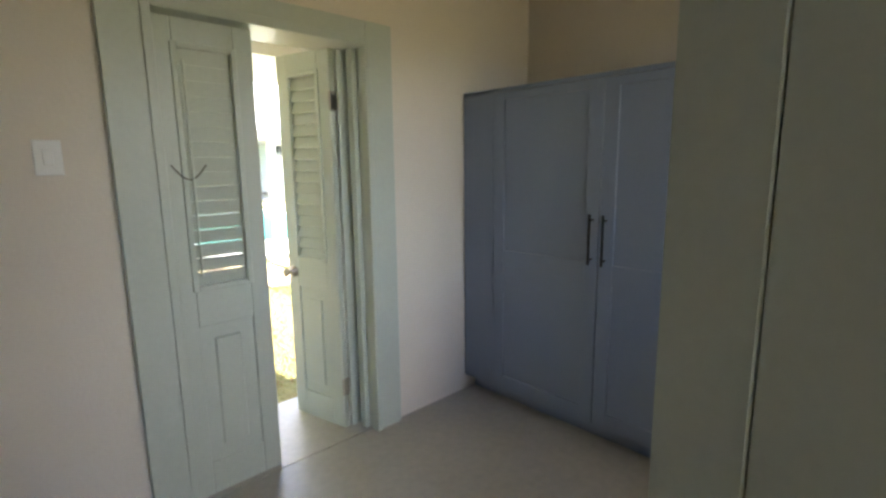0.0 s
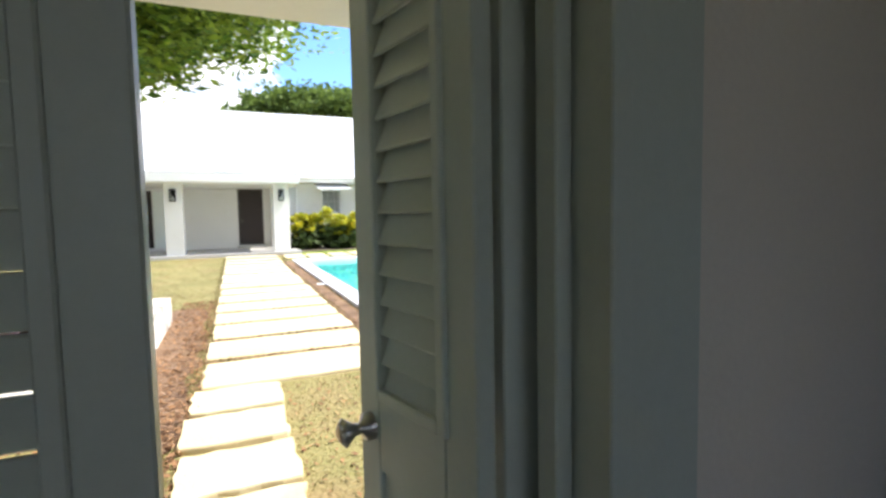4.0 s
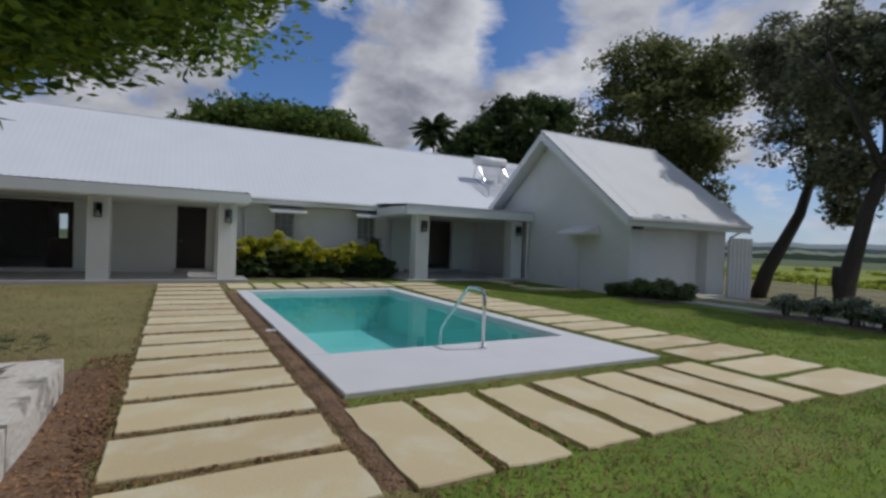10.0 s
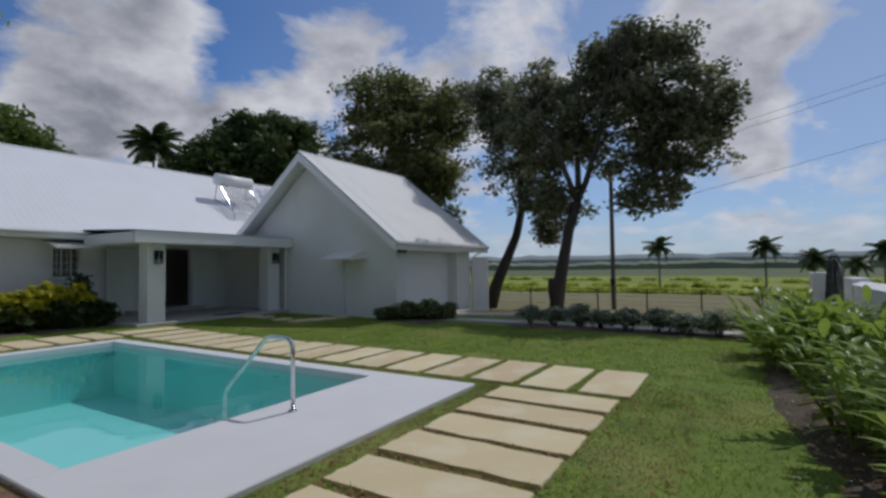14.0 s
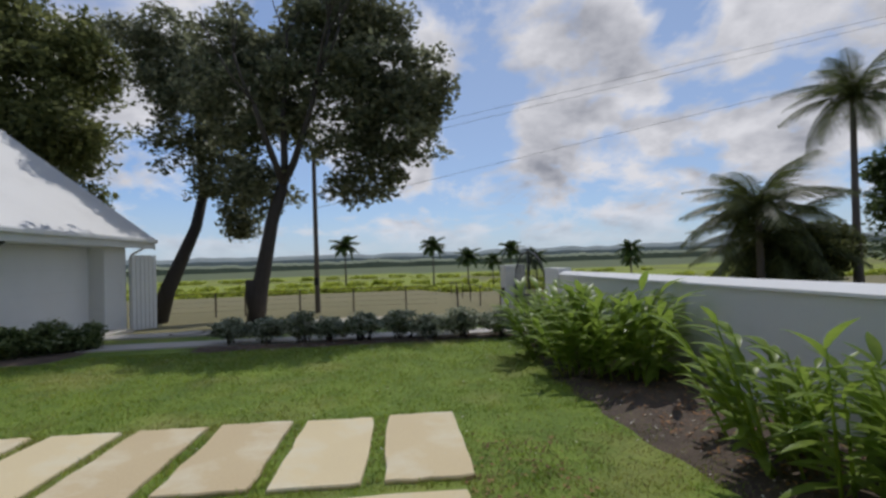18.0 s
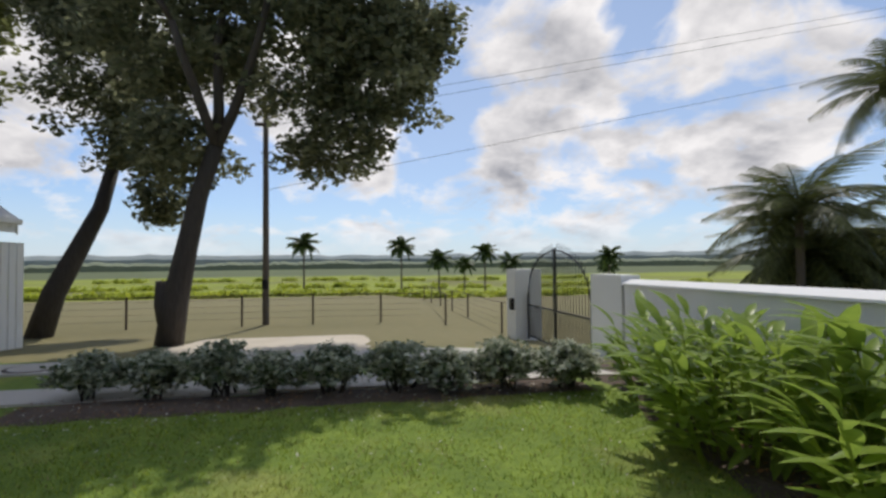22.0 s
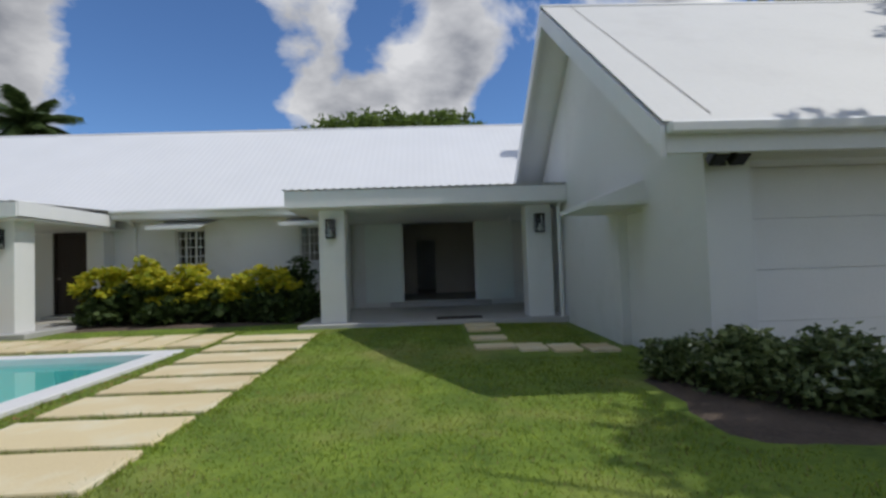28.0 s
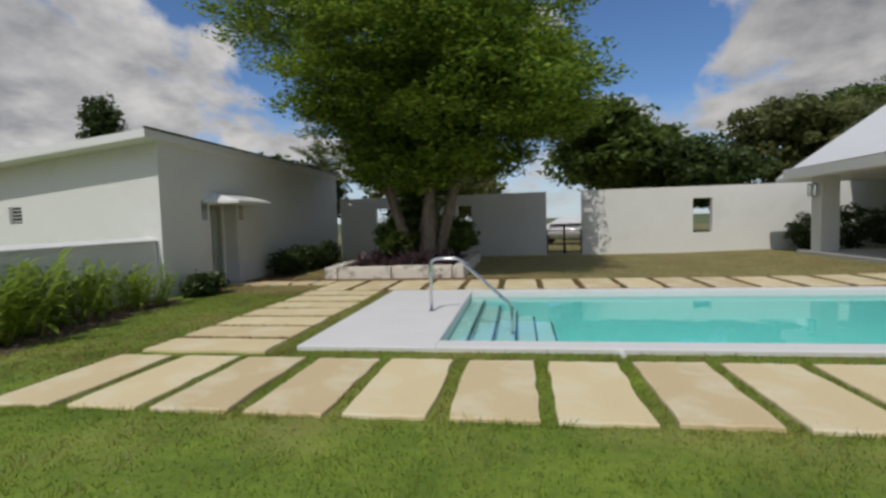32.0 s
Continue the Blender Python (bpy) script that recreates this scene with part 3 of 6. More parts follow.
rail = thing("pool_handrail", 6.02, 9.6, 0.06, "bent polished steel pool handrail fixed to the deck", "handrail")
scene.view_layers[0].update()
pts = [(6.02, 9.58, 0.06), (6.02, 9.58, 0.80)] + [(6.02, 9.58 + 0.12 * (1 - math.cos(a)), 0.80 + 0.12 * math.sin(a)) for a in (0.5, 1.0, 1.57)]
pts += [(6.02, 9.98, 0.92), (6.02, 10.07, 0.89), (6.02, 10.14, 0.82), (6.02, 10.82, 0.20), (6.02, 10.87, 0.12), (6.02, 10.88, 0.0), (6.02, 10.88, -0.3)]
world_part("rail", tube(bmesh.new(), pts, 0.026, 10), CHROME, rail, smooth=True)
world_part("flange", tube(bmesh.new(), [(6.02, 9.58, 0.06), (6.02, 9.58, 0.075)], 0.055, 12), CHROME, rail)

# ---------------------------------------------------------------- pool house, with the room the walk begins in
PHW, PHE, PHN, PHS = -6.3, 4.2, 3.32, -2.1
RX0, RX1, RY0, RY1 = -0.9, 3.75, -0.1, 2.72
DOOR = (1.41, 2.375, 0.0, 2.11)
DY = 2.92                              # plane of the door's outer frame
def roof_low(y):
    """Underside of the pool house roof."""
    return 3.42 + 0.10 * (y - PHN)


ph = thing("pool_house", 0, 0, 0, "white rendered pool house with a low sloping roof", "house")
SMALL = ((0.95, 1.2, 1.72, 2.2), (2.55, 2.8, 1.72, 2.2))
part("wall", panel(bmesh.new(), "x", RY1, DY, PHW + 0.2, PHE - 0.2, -0.1, 3.3, [DOOR, *SMALL]), WALL, ph)
part("wall", panel(bmesh.new(), "x", DY + 0.001, PHN, PHW, PHE, -0.1, 3.42, [(1.28, 2.47, -0.1, 2.3), *SMALL]), WALL, ph)
bm = panel(bmesh.new(), "y", PHE - 0.2, PHE, PHS, DY, -0.1, 3.3, [(-0.55, -0.2, 1.75, 2.12)])
for v in bm.verts:
    if v.co.z > 3.2:
        v.co.z = roof_low(v.co.y) + 0.01
part("wall", bm, WALL, ph)
part("wall", prism([(PHS, -0.1), (DY, -0.1), (DY, roof_low(DY)), (PHS, roof_low(PHS))], "y", PHW, PHW + 0.2), WALL, ph)
# unseen south openings, added and sized to let daylight into the room
part("wall", panel(bmesh.new(), "x", PHS, PHS + 0.2, PHW + 0.2, PHE - 0.2, -0.1, 2.86, [(-0.7, -0.05, 0.0, 2.6), (1.6, 3.65, 0.0, 2.6)]), WALL, ph)
bm = bmesh.new()
y0, y1 = PHS - 0.5, PHN + 0.14
vs = [bm.verts.new(p) for p in ((PHW - 0.2, y0, roof_low(y0)), (PHE + 0.5, y0, roof_low(y0)), (PHE + 0.5, y1, roof_low(y1)), (PHW - 0.2, y1, roof_low(y1)))]
top = [bm.verts.new(v.co + Vector((0, 0, 0.17))) for v in vs]
bm.faces.new(vs[::-1]); bm.faces.new(top)
for i in range(4):
    bm.faces.new((vs[i], vs[(i + 1) % 4], top[(i + 1) % 4], top[i]))
part("roof", bm, TRIM, ph, "white flat sloping roof slab with fascia")
part("roof_edge", block(PHW - 0.21, PHE + 0.51, y1 - 0.02, y1 + 0.03, 3.61, 3.65), BLACK, ph, "dark roof flashing")
for x0, x1, z0, z1 in SMALL:
    w = part("window", block(x0, x1, RY1 + 0.06, RY1 + 0.1, z0, z1), BLACK, ph, "small dark louvred window")
    for k in range(5):
        part("slat", block(x0 + 0.01, x1 - 0.01, RY1 + 0.1, DY + 0.1, z0 + 0.05 + 0.09 * k, z0 + 0.062 + 0.09 * k), TRIM, w)
w = part("vent", block(PHE - 0.15, PHE - 0.1, -0.55, -0.2, 1.75, 2.12), BLACK, ph, "small louvred wall vent")
for k in range(4):
    part("slat", block(PHE - 0.1, PHE + 0.01, -0.54, -0.21, 1.79 + 0.085 * k, 1.81 + 0.085 * k), TRIM, w)


def canopy(parent, x0, x1, yw, depth, z, flip=1, along="x", name="door_canopy"):
    """A small hipped canopy over a door, on a wall at yw, standing out by depth."""
    bm = bmesh.new()
    lo = [(x0, yw), (x1, yw), (x1 - 0.12, yw + flip * depth), (x0 + 0.12, yw + flip * depth)]
    hi = [(x0 + 0.05, yw), (x1 - 0.05, yw), (x1 - 0.35, yw + flip * 0.05), (x0 + 0.35, yw + flip * 0.05)]
    def v(p, zz):
        return bm.verts.new((p[0], p[1], zz) if along == "x" else (p[1], p[0], zz))
    a, b, c = [v(p, z) for p in lo], [v(p, z + 0.06) for p in lo], [v(p, z + 0.30) for p in hi]
    for r, s in ((a, b), (b, c)):
        for i in range(4):
            bm.faces.new((r[i], r[(i + 1) % 4], s[(i + 1) % 4], s[i]))
    bm.faces.new(a[::-1]); bm.faces.new(c)
    return part(name, bm, TRIM, parent, "small white sloped canopy")


canopy(ph, 0.85, 2.75, PHN, 0.9, 2.12)

# the room
tagged(part("floor_room", block(RX0, RX1, RY0, RY1, -0.12, 0.012), FLOOR_IN), "pale grey polished concrete floor", "floor", kind="structure")
tagged(part("door_sill", block(1.285, 2.465, RY1, PHN + 0.06, -0.12, 0.016), FLOOR_IN), "worn concrete door sill", "floor", kind="structure")
tagged(part("floor_hall", block(RX0, 3.75, -1.88, RY0, -0.12, 0.008), FLOOR_IN), "grey concrete floor of the passage", "floor", kind="structure")
bm = bmesh.new()
panel(bm, "x", RY1 - 0.02, RY1 - 0.002, RX0, RX1, 0, 2.72, [(DOOR[0], DOOR[1], 0, DOOR[3])])
tagged(part("wall_north", bm, INWALL), "cream painted plaster wall", "wall", kind="structure")
tagged(part("wall_east", panel(bmesh.new(), "y", RX1, RX1 + 0.1, -1.88, RY1 - 0.02, -0.1, 2.72), INWALL), "cream painted plaster wall", "wall", kind="structure")
tagged(part("wall_west", panel(bmesh.new(), "y", RX0 - 0.1, RX0, -1.88, RY1 - 0.02, -0.1, 2.72), INWALL), "cream painted plaster wall", "wall", kind="structure")
# the opening beside the doorway is added to light cupboard and north wall
tagged(part("wall_south", panel(bmesh.new(), "x", RY0 - 0.12, RY0, RX0, RX1, 0, 2.72, [(0.0, 1.25, 0, 2.1), (1.7, 3.65, 0.9, 2.25)]), INWALL), "cream painted plaster wall with a doorway and an added light opening", "wall", kind="structure")
# unseen partition, added to keep the hall's daylight off the doorway
tagged(part("wall_light_baffle", panel(bmesh.new(), "y", 1.38, 1.5, -1.88, RY0 - 0.121, 0.01, 2.72), INWALL), "cream painted plaster wall", "wall", kind="structure")
tagged(part("ceiling", block(RX0 - 0.1, RX1 + 0.1, -1.88, RY1 - 0.001, 2.72, 2.78), INWALL), "cream painted ceiling", "ceiling", kind="structure")

casing = thing("door_casing", 1.9, 2.7, 0, "wide sage green painted door casing", "door frame")
for x0, x1, z0, z1 in ((1.245, 1.41, 0, 2.21), (2.375, 2.54, 0, 2.21), (1.41, 2.375, 2.11, 2.21)):
    world_part("casing_board", block(x0, x1, RY1 - 0.05, RY1 - 0.021, z0, z1, 0.004), SAGE, casing)
for x0, x1, z0, z1 in ((1.385, 1.42, 0, 2.13), (2.365, 2.40, 0, 2.13), (1.42, 2.365, 2.09, 2.13)):
    world_part("jamb", block(x0, x1, RY1 - 0.06, DY + 0.01, z0, z1, 0.003), SAGE, casing)
world_part("stop", block(2.335, 2.365, RY1 + 0.02, RY1 + 0.07, 0, 2.09, 0.003), SAGE, casing)
world_part("stop", block(2.295, 2.365, RY1 + 0.10, DY + 0.005, 0, 2.09, 0.003), SAGE, casing)


def louvred_leaf(name, width, height, label, knob_side=1):
    """A door leaf in its own frame: hinge edge at x = 0, thickness along y, louvres above and a raised panel below."""
    d = thing(name, 0, 0, 0, label, "door")
    th, st = 0.04, 0.085
    lo, hi = 0.98, height - 0.12
    for nm, b in (("stile", (0, st, 0, height)), ("stile", (width - st, width, 0, height)), ("rail", (st, width - st, 0, 0.16)),
                  ("rail", (st, width - st, 0.80, lo)), ("rail", (st, width - st, hi, height))):
        part(nm, block(b[0], b[1], -th / 2, th / 2, b[2], b[3], 0.004), SAGE, d)
    part("panel", block(st + 0.002, width - st - 0.002, -0.010, 0.010, 0.16, 0.80), SAGE, d)
    part("raised_panel", block(st + 0.06, width - st - 0.06, -0.018, 0.018, 0.22, 0.74, 0.008), SAGE, d)
    n = 16
    bm = bmesh.new()
    half = 0.043 if knob_side > 0 else 0.0313
    box(bm, st + 0.012, width - st - 0.012, -0.004, 0.004, -half, half, 0.002)
    slat = finish(bm, "slat", SAGE)
    for k in range(n):
        z = lo + (hi - lo) * (k + 0.5) / n
        part("slat", slat, SAGE, d, m=pose(0, 0, z, 22 if knob_side > 0 else 14, 0, 0))
    for y in (-0.022, 0.022):
        for b in ((st - 0.01, st + 0.014, lo - 0.02, hi + 0.02), (width - st - 0.014, width - st + 0.01, lo - 0.02, hi + 0.02), (st + 0.014, width - st - 0.014, lo - 0.02, lo + 0.004), (st + 0.014, width - st - 0.014, hi - 0.004, hi + 0.02)):
            part("bead", block(b[0], b[1], y - 0.008, y + 0.008, b[2], b[3], 0.003), SAGE, d)
    part("tilt_rod", tube(bmesh.new(), [(st + 0.03, -0.035, lo + 0.05), (st + 0.03, -0.035, hi - 0.05)], 0.006, 6), SAGE, d)
    return d


LEAF_H = 2.085
leaf_r = louvred_leaf("door_leaf", 0.405, LEAF_H, "open sage green door leaf with louvres over a panel")
kx = 0.355
for s in (-1, 1):
    pts = [(kx, 0, 0.89), (kx, s * 0.035, 0.89), (kx, s * 0.045, 0.89), (kx, s * 0.062, 0.89), (kx, s * 0.085, 0.89), (kx, s * 0.095, 0.89)]
    part("knob", tube(bmesh.new(), pts, [0.03, 0.03, 0.012, 0.014, 0.03, 0.016], 14), NICKEL, leaf_r, "round brushed nickel door knob", True)
part("latch_plate", block(0.406, 0.409, -0.012, 0.012, 0.83, 0.95), NICKEL, leaf_r)
part("catch", tube(bmesh.new(), [(0.045, -0.02, 1.5), (0.045, -0.05, 1.5), (0.06, -0.055, 1.49)], 0.007, 8), BLACK, leaf_r, "small dark hook catch")
for z in (0.25, 1.82):
    part("hinge", block(-0.009, 0.007, -0.023, 0.024, z - 0.05, z + 0.05, 0.002), NICKEL, leaf_r)
leaf_r.matrix_world = pose(2.27, 2.83, 0.012, 0, 0, 103)
leaf_l = louvred_leaf("door_leaf", 0.41, LEAF_H, "closed sage green door leaf with louvres over a panel", -1)
cord = tube(bmesh.new(), [(0.035 + 0.0135 * k, -0.036, 1.50 - 0.06 * math.sin(math.pi * k / 10)) for k in range(11)], 0.003, 6)
part("cord", cord, RUST, leaf_l, "thin dark cord looped across the louvres")
leaf_l.matrix_world = pose(1.421, 2.775, 0.012)

leaf_in = thing("door_leaf", 1.28, -0.02, 0.01, "open sage green boarded inner door leaf", "door")
for k in range(6):
    part("board", block(0.147 * k, 0.147 * k + 0.145, -0.02, 0.02, 0, 2.05, 0.003), SAGE, leaf_in)
for z in (0.2, 1.0, 1.8):
    part("rail", block(0.03, 0.85, -0.036, -0.0205, z, z + 0.12, 0.003), SAGE, leaf_in)
part("latch_plate", block(0.881, 0.884, -0.012, 0.012, 0.9, 1.02), NICKEL, leaf_in)
leaf_in.matrix_world = pose(1.27, -0.02, 0.01, 0, 0, 69.8)

# blue cupboard
cab = thing("cupboard", 3.1, 1.8, 0, "tall slate blue panelled cupboard with black bar handles", "cabinet")
world_part("body", block(3.125, 3.74, 0.2, 2.69, 0.12, 1.90, 0.003), NAVY, cab)
world_part("plinth", block(3.2, 3.74, 0.2, 2.69, 0.0, 0.12), NAVY, cab)
world_part("filler", block(3.10, 3.125, 2.445, 2.69, 0.12, 1.92, 0.002), NAVY, cab)
world_part("top_board", block(3.10, 3.74, 0.2, 2.69, 1.901, 1.925, 0.002), NAVY, cab)


def shaker_door(y0, y1, hinge_high):
    d = world_part("door", block(3.107, 3.124, y0, y1, 0.13, 1.898), NAVY, cab)
    w = 0.075
    for nm, a, b, c, e in (("stile", y0, y0 + w, 0.13, 1.898), ("stile", y1 - w, y1, 0.13, 1.898), ("rail", y0 + w, y1 - w, 0.13, 0.21), ("rail", y0 + w, y1 - w, 0.895, 1.0), ("rail", y0 + w, y1 - w, 1.855, 1.898)):
        world_part(nm, block(3.096, 3.107, a, b, c, e, 0.0015), NAVY, d)
    hy = y0 + 0.034 if hinge_high else y1 - 0.034
    h = world_part("handle", tube(bmesh.new(), [(3.062, hy, 0.995), (3.062, hy, 1.248)], 0.007, 10), BLACK, d, "black bar handle", True)
    for z in (1.02, 1.22):
        world_part("handle_post", tube(bmesh.new(), [(3.062, hy, z), (3.096, hy, z)], 0.006, 8), BLACK, d)


shaker_door(1.758, 2.442, True)
shaker_door(1.07, 1.753, False)
shaker_door(0.385, 1.066, True)
sw = thing("light_switch", 1.065, 2.7, 1.54, "white light switch plate on the wall", "switch")
part("plate", block(-0.04, 0.04, -0.012, 0.0, -0.06, 0.06, 0.003), TRIM, sw)
part("rocker", block(-0.014, 0.014, -0.018, -0.012, -0.028, 0.028, 0.002), TRIM, sw)

# ---------------------------------------------------------------- main house
house = thing("main_house", 5, 26, 0, "long white rendered bungalow with a white metal roof", "house")
scene.view_layers[0].update()
HW, HE, HY = -5.6, 21.0, 23.8
bm = bmesh.new()
panel(bm, "x", HY, HY + 0.22, HW, 10.2, -0.1, 3.3, [(-2.95, -0.95, 0.3, 2.5), (2.07, 3.03, 0.3, 2.57), (5.42, 6.24, 1.55, 2.55), (8.83, 9.65, 1.55, 2.55)])
world_part("wall", bm, WALL, house)
bm = bmesh.new()
panel(bm, "x", HY + 0.5, HY + 0.72, 10.0, 15.6, -0.1, 3.3, [(11.68, 13.8, 0.3, 2.66)])
world_part("wall", bm, WALL, house)
world_part("wall", panel(bmesh.new(), "y", 10.0, 10.2, HY + 0.22, HY + 0.5, -0.1, 3.3), WALL, house)
bm = bmesh.new()
panel(bm, "x", 32.0, 32.2, HW, HE, -0.1, 3.3, [(-2.7, -1.75, 0.4, 2.3)])
world_part("wall", bm, WALL, house)
world_part("wall", panel(bmesh.new(), "y", HW, HW + 0.2, HY + 0.22, 32.0, -0.1, 3.3, [(25.6, 27.2, 0.3, 2.4)]), WALL, house)
world_part("wall", panel(bmesh.new(), "y", HE - 0.2, HE, HY + 0.72, 32.0, -0.1, 3.3), WALL, house)
world_part("wall", panel(bmesh.new(), "x", HY + 0.5, HY + 0.72, 15.601, HE, -0.1, 3.3), WALL, house)
bm = bmesh.new()
panel(bm, "x", 28.5, 28.6, 9.0, 18.0, 0.3, 2.9, [(12.0, 12.7, 0.3, 2.3)])
world_part("partition", bm, INWALL, house)
world_part("partition", panel(bmesh.new(), "y", 4.6, 4.75, HY + 0.23, 32.0, 0.3, 2.9), INWALL, house)
world_part("partition", panel(bmesh.new(), "y", 8.85, 8.95, HY + 0.73, 32.0, 0.3, 2.9), INWALL, house)
world_part("inner_floor", block(HW + 0.2, HE - 0.2, HY + 0.72, 32.0, -0.05, 0.29), TERRAZZO, house)
world_part("inner_ceiling", block(HW + 0.2, HE - 0.2, HY + 0.23, 32.0, 2.9, 2.96), TRIM, house)


def corrugated(x0, x1, eave, ridge, slant=0.0, pitch=0.19, amp=0.0016):
    """A metal sheet roof. eave and ridge: (y, z); slant: how far the ridge runs on past x0."""
    n = int((x1 - x0) / pitch * 4)
    bm = bmesh.new()
    rows = []
    for (y, z), s in ((eave, 0.0), (ridge, slant)):
        rows.append([bm.verts.new((x0 - s + (x1 - x0 + s) * i / n, y, z + amp * math.sin(math.pi / 2 * i))) for i in range(n + 1)])
    for i in range(n):
        bm.faces.new((rows[0][i], rows[0][i + 1], rows[1][i + 1], rows[1][i]))
    bmesh.ops.recalc_face_normals(bm, faces=bm.faces)
    bmesh.ops.solidify(bm, geom=bm.faces[:], thickness=0.012)
    return bm


RIDGE = (28.0, 6.45)
WEND = -11.9
world_part("roof", corrugated(WEND, 21.6, (23.15, 3.06), RIDGE), ROOF, house, "white corrugated metal roof slope")
world_part("roof", corrugated(WEND, 21.6, (33.2, 2.9), RIDGE), ROOF, house, "white corrugated metal roof slope")
world_part("roof", corrugated(-5.05, 4.05, (20.15, 2.94), (23.75, 3.10), amp=0.012), ROOF, house, "low white corrugated porch roof")
world_part("ridge_cap", tube(bmesh.new(), [(WEND - 0.05, 28.0, 6.45), (21.6, 28.0, 6.45)], 0.06, 8), ROOF, house)
for y in (23.15, 33.2):
    bm = bmesh.new()
    p = [(y, 3.04), (28.0, 6.43), (28.0, 6.18), (y, 2.80)]
    lo = [bm.verts.new((WEND - 0.04, *q)) for q in p]; hi = [bm.verts.new((WEND, *q)) for q in p]
    bm.faces.new(lo); bm.faces.new(hi[::-1])
    for i in range(4):
        bm.faces.new((lo[i], hi[i], hi[(i + 1) % 4], lo[(i + 1) % 4]))
    world_part("bargeboard", bm, TRIM, house, "white sloping bargeboard")
world_part("gable_infill", prism([(23.8, 3.0), (27.98, 5.95), (32.0, 3.0)], "y", HW + 0.02, HW + 0.2), WALL, house)
world_part("terrace_ceiling", block(WEND + 0.1, HW + 0.01, 23.3, 32.9, 2.84, 2.88), TRIM, house)
for y in (23.9, 31.9):
    world_part("column", block(WEND + 0.35, WEND + 0.8, y, y + 0.45, -0.1, 2.84, 0.006), WALL, house, "square white rendered column")
for b in ((-5.08, 4.08, 20.12, 20.16, 2.60, 2.90), (4.06, 4.10, 20.16, 23.3, 2.62, 2.93), (4.1, 9.7, 23.1, 23.16, 2.82, 3.05), (WEND, -5.12, 23.1, 23.16, 2.82, 3.05), (-5.1, -5.06, 20.16, 23.8, 2.6, 2.93)):
    world_part("fascia", block(*b, 0.004), TRIM, house, "white painted fascia board")
world_part("porch_ceiling", block(-5.05, 4.05, 20.17, HY, 2.56, 2.60), TRIM, house)
world_part("soffit", block(4.1, 9.7, 23.16, HY, 2.8, 2.83), TRIM, house)
world_part("gutter", tube(bmesh.new(), [(4.1, 23.05, 3.0), (9.6, 23.05, 3.0)], 0.055, 8), TRIM, house)
world_part("downpipe", tube(bmesh.new(), [(4.35, 23.08, 2.95), (4.35, 23.5, 2.75), (4.35, 23.74, 2.65), (4.35, 23.74, 0.0)], 0.04, 8), TRIM, house)
world_part("porch_floor", block(-4.5, 4.1, 20.3, HY, -0.1, 0.19, 0.01), TERRAZZO, house, "grey tiled porch floor")
world_part("porch_step", block(2.0, 3.1, HY - 0.35, HY, 0.19, 0.29, 0.01), TERRAZZO, house)
for x0 in (-4.05, -0.17, 3.2):
    world_part("column", block(x0, x0 + 0.54, 20.5, 21.04, 0.1, 2.6, 0.006), WALL, house, "square white rendered column")
world_part("pilaster", block(3.3, 3.75, 23.35, HY, 0.19, 2.56), WALL, house)
world_part("column", block(-4.05, -3.55, 23.3, HY, 0.19, 2.56), WALL, house)

# small porch by the garage
world_part("porch_floor", block(9.65, 15.34, 20.25, HY + 0.5, -0.1, 0.16, 0.01), TERRAZZO, house, "grey tiled porch floor")
world_part("door_step", block(11.3, 14.2, HY + 0.15, HY + 0.5, 0.16, 0.29, 0.01), TERRAZZO, house)
for x0 in (10.08, 14.56):
    world_part("column", block(x0, x0 + 0.55, 20.52, 21.04, 0.05, 2.6, 0.006), WALL, house, "square white rendered column")
world_part("fascia", block(9.48, 15.72, 20.08, 20.14, 2.60, 2.945, 0.004), TRIM, house, "white painted fascia board")
world_part("fascia", block(9.46, 9.50, 20.18, 23.2, 2.62, 2.92, 0.004), TRIM, house, "white painted fascia board")
world_part("porch_ceiling", block(9.50, 15.34, 20.18, HY + 0.5, 2.58, 2.62), TRIM, house)
world_part("roof", corrugated(9.44, 15.75, (20.05, 2.965), (23.9, 3.14), pitch=0.17, amp=0.014), ROOF, house, "low white corrugated porch roof")
world_part("downpipe", tube(bmesh.new(), [(15.22, 20.22, 2.6), (15.22, 20.3, 2.5), (15.22, 20.3, 0.05)], 0.04, 8), TRIM, house)
for x0, x1 in ((10.6, 11.66), (13.83, 14.9)):
    sh = world_part("shutter", block(x0, x1, HY + 0.44, HY + 0.475, 0.3, 2.68), PALEGREEN, house, "pale green sliding louvred shutter")
    for b in ((x0, x0 + 0.09, 0.3, 2.68), (x1 - 0.09, x1, 0.3, 2.68), (x0 + 0.09, x1 - 0.09, 0.3, 0.45), (x0 + 0.09, x1 - 0.09, 1.4, 1.5), (x0 + 0.09, x1 - 0.09, 2.58, 2.68)):
        world_part("stile", block(b[0], b[1], HY + 0.405, HY + 0.44, b[2], b[3], 0.004), PALEGREEN, sh)
    for k in range(34):
        z = 0.49 + k * 0.0615
        if not 1.37 < z < 1.52:
            world_part("slat", block(x0 + 0.09, x1 - 0.09, HY + 0.425, HY + 0.44, z - 0.022, z + 0.016), PALEGREEN, sh)
fr = world_part("door_frame", panel(bmesh.new(), "x", HY + 0.47, HY + 0.56, 11.62, 13.86, 0.29, 2.7, [(11.70, 13.78, 0.31, 2.64)]), TRIM, house, "white sliding door frame")

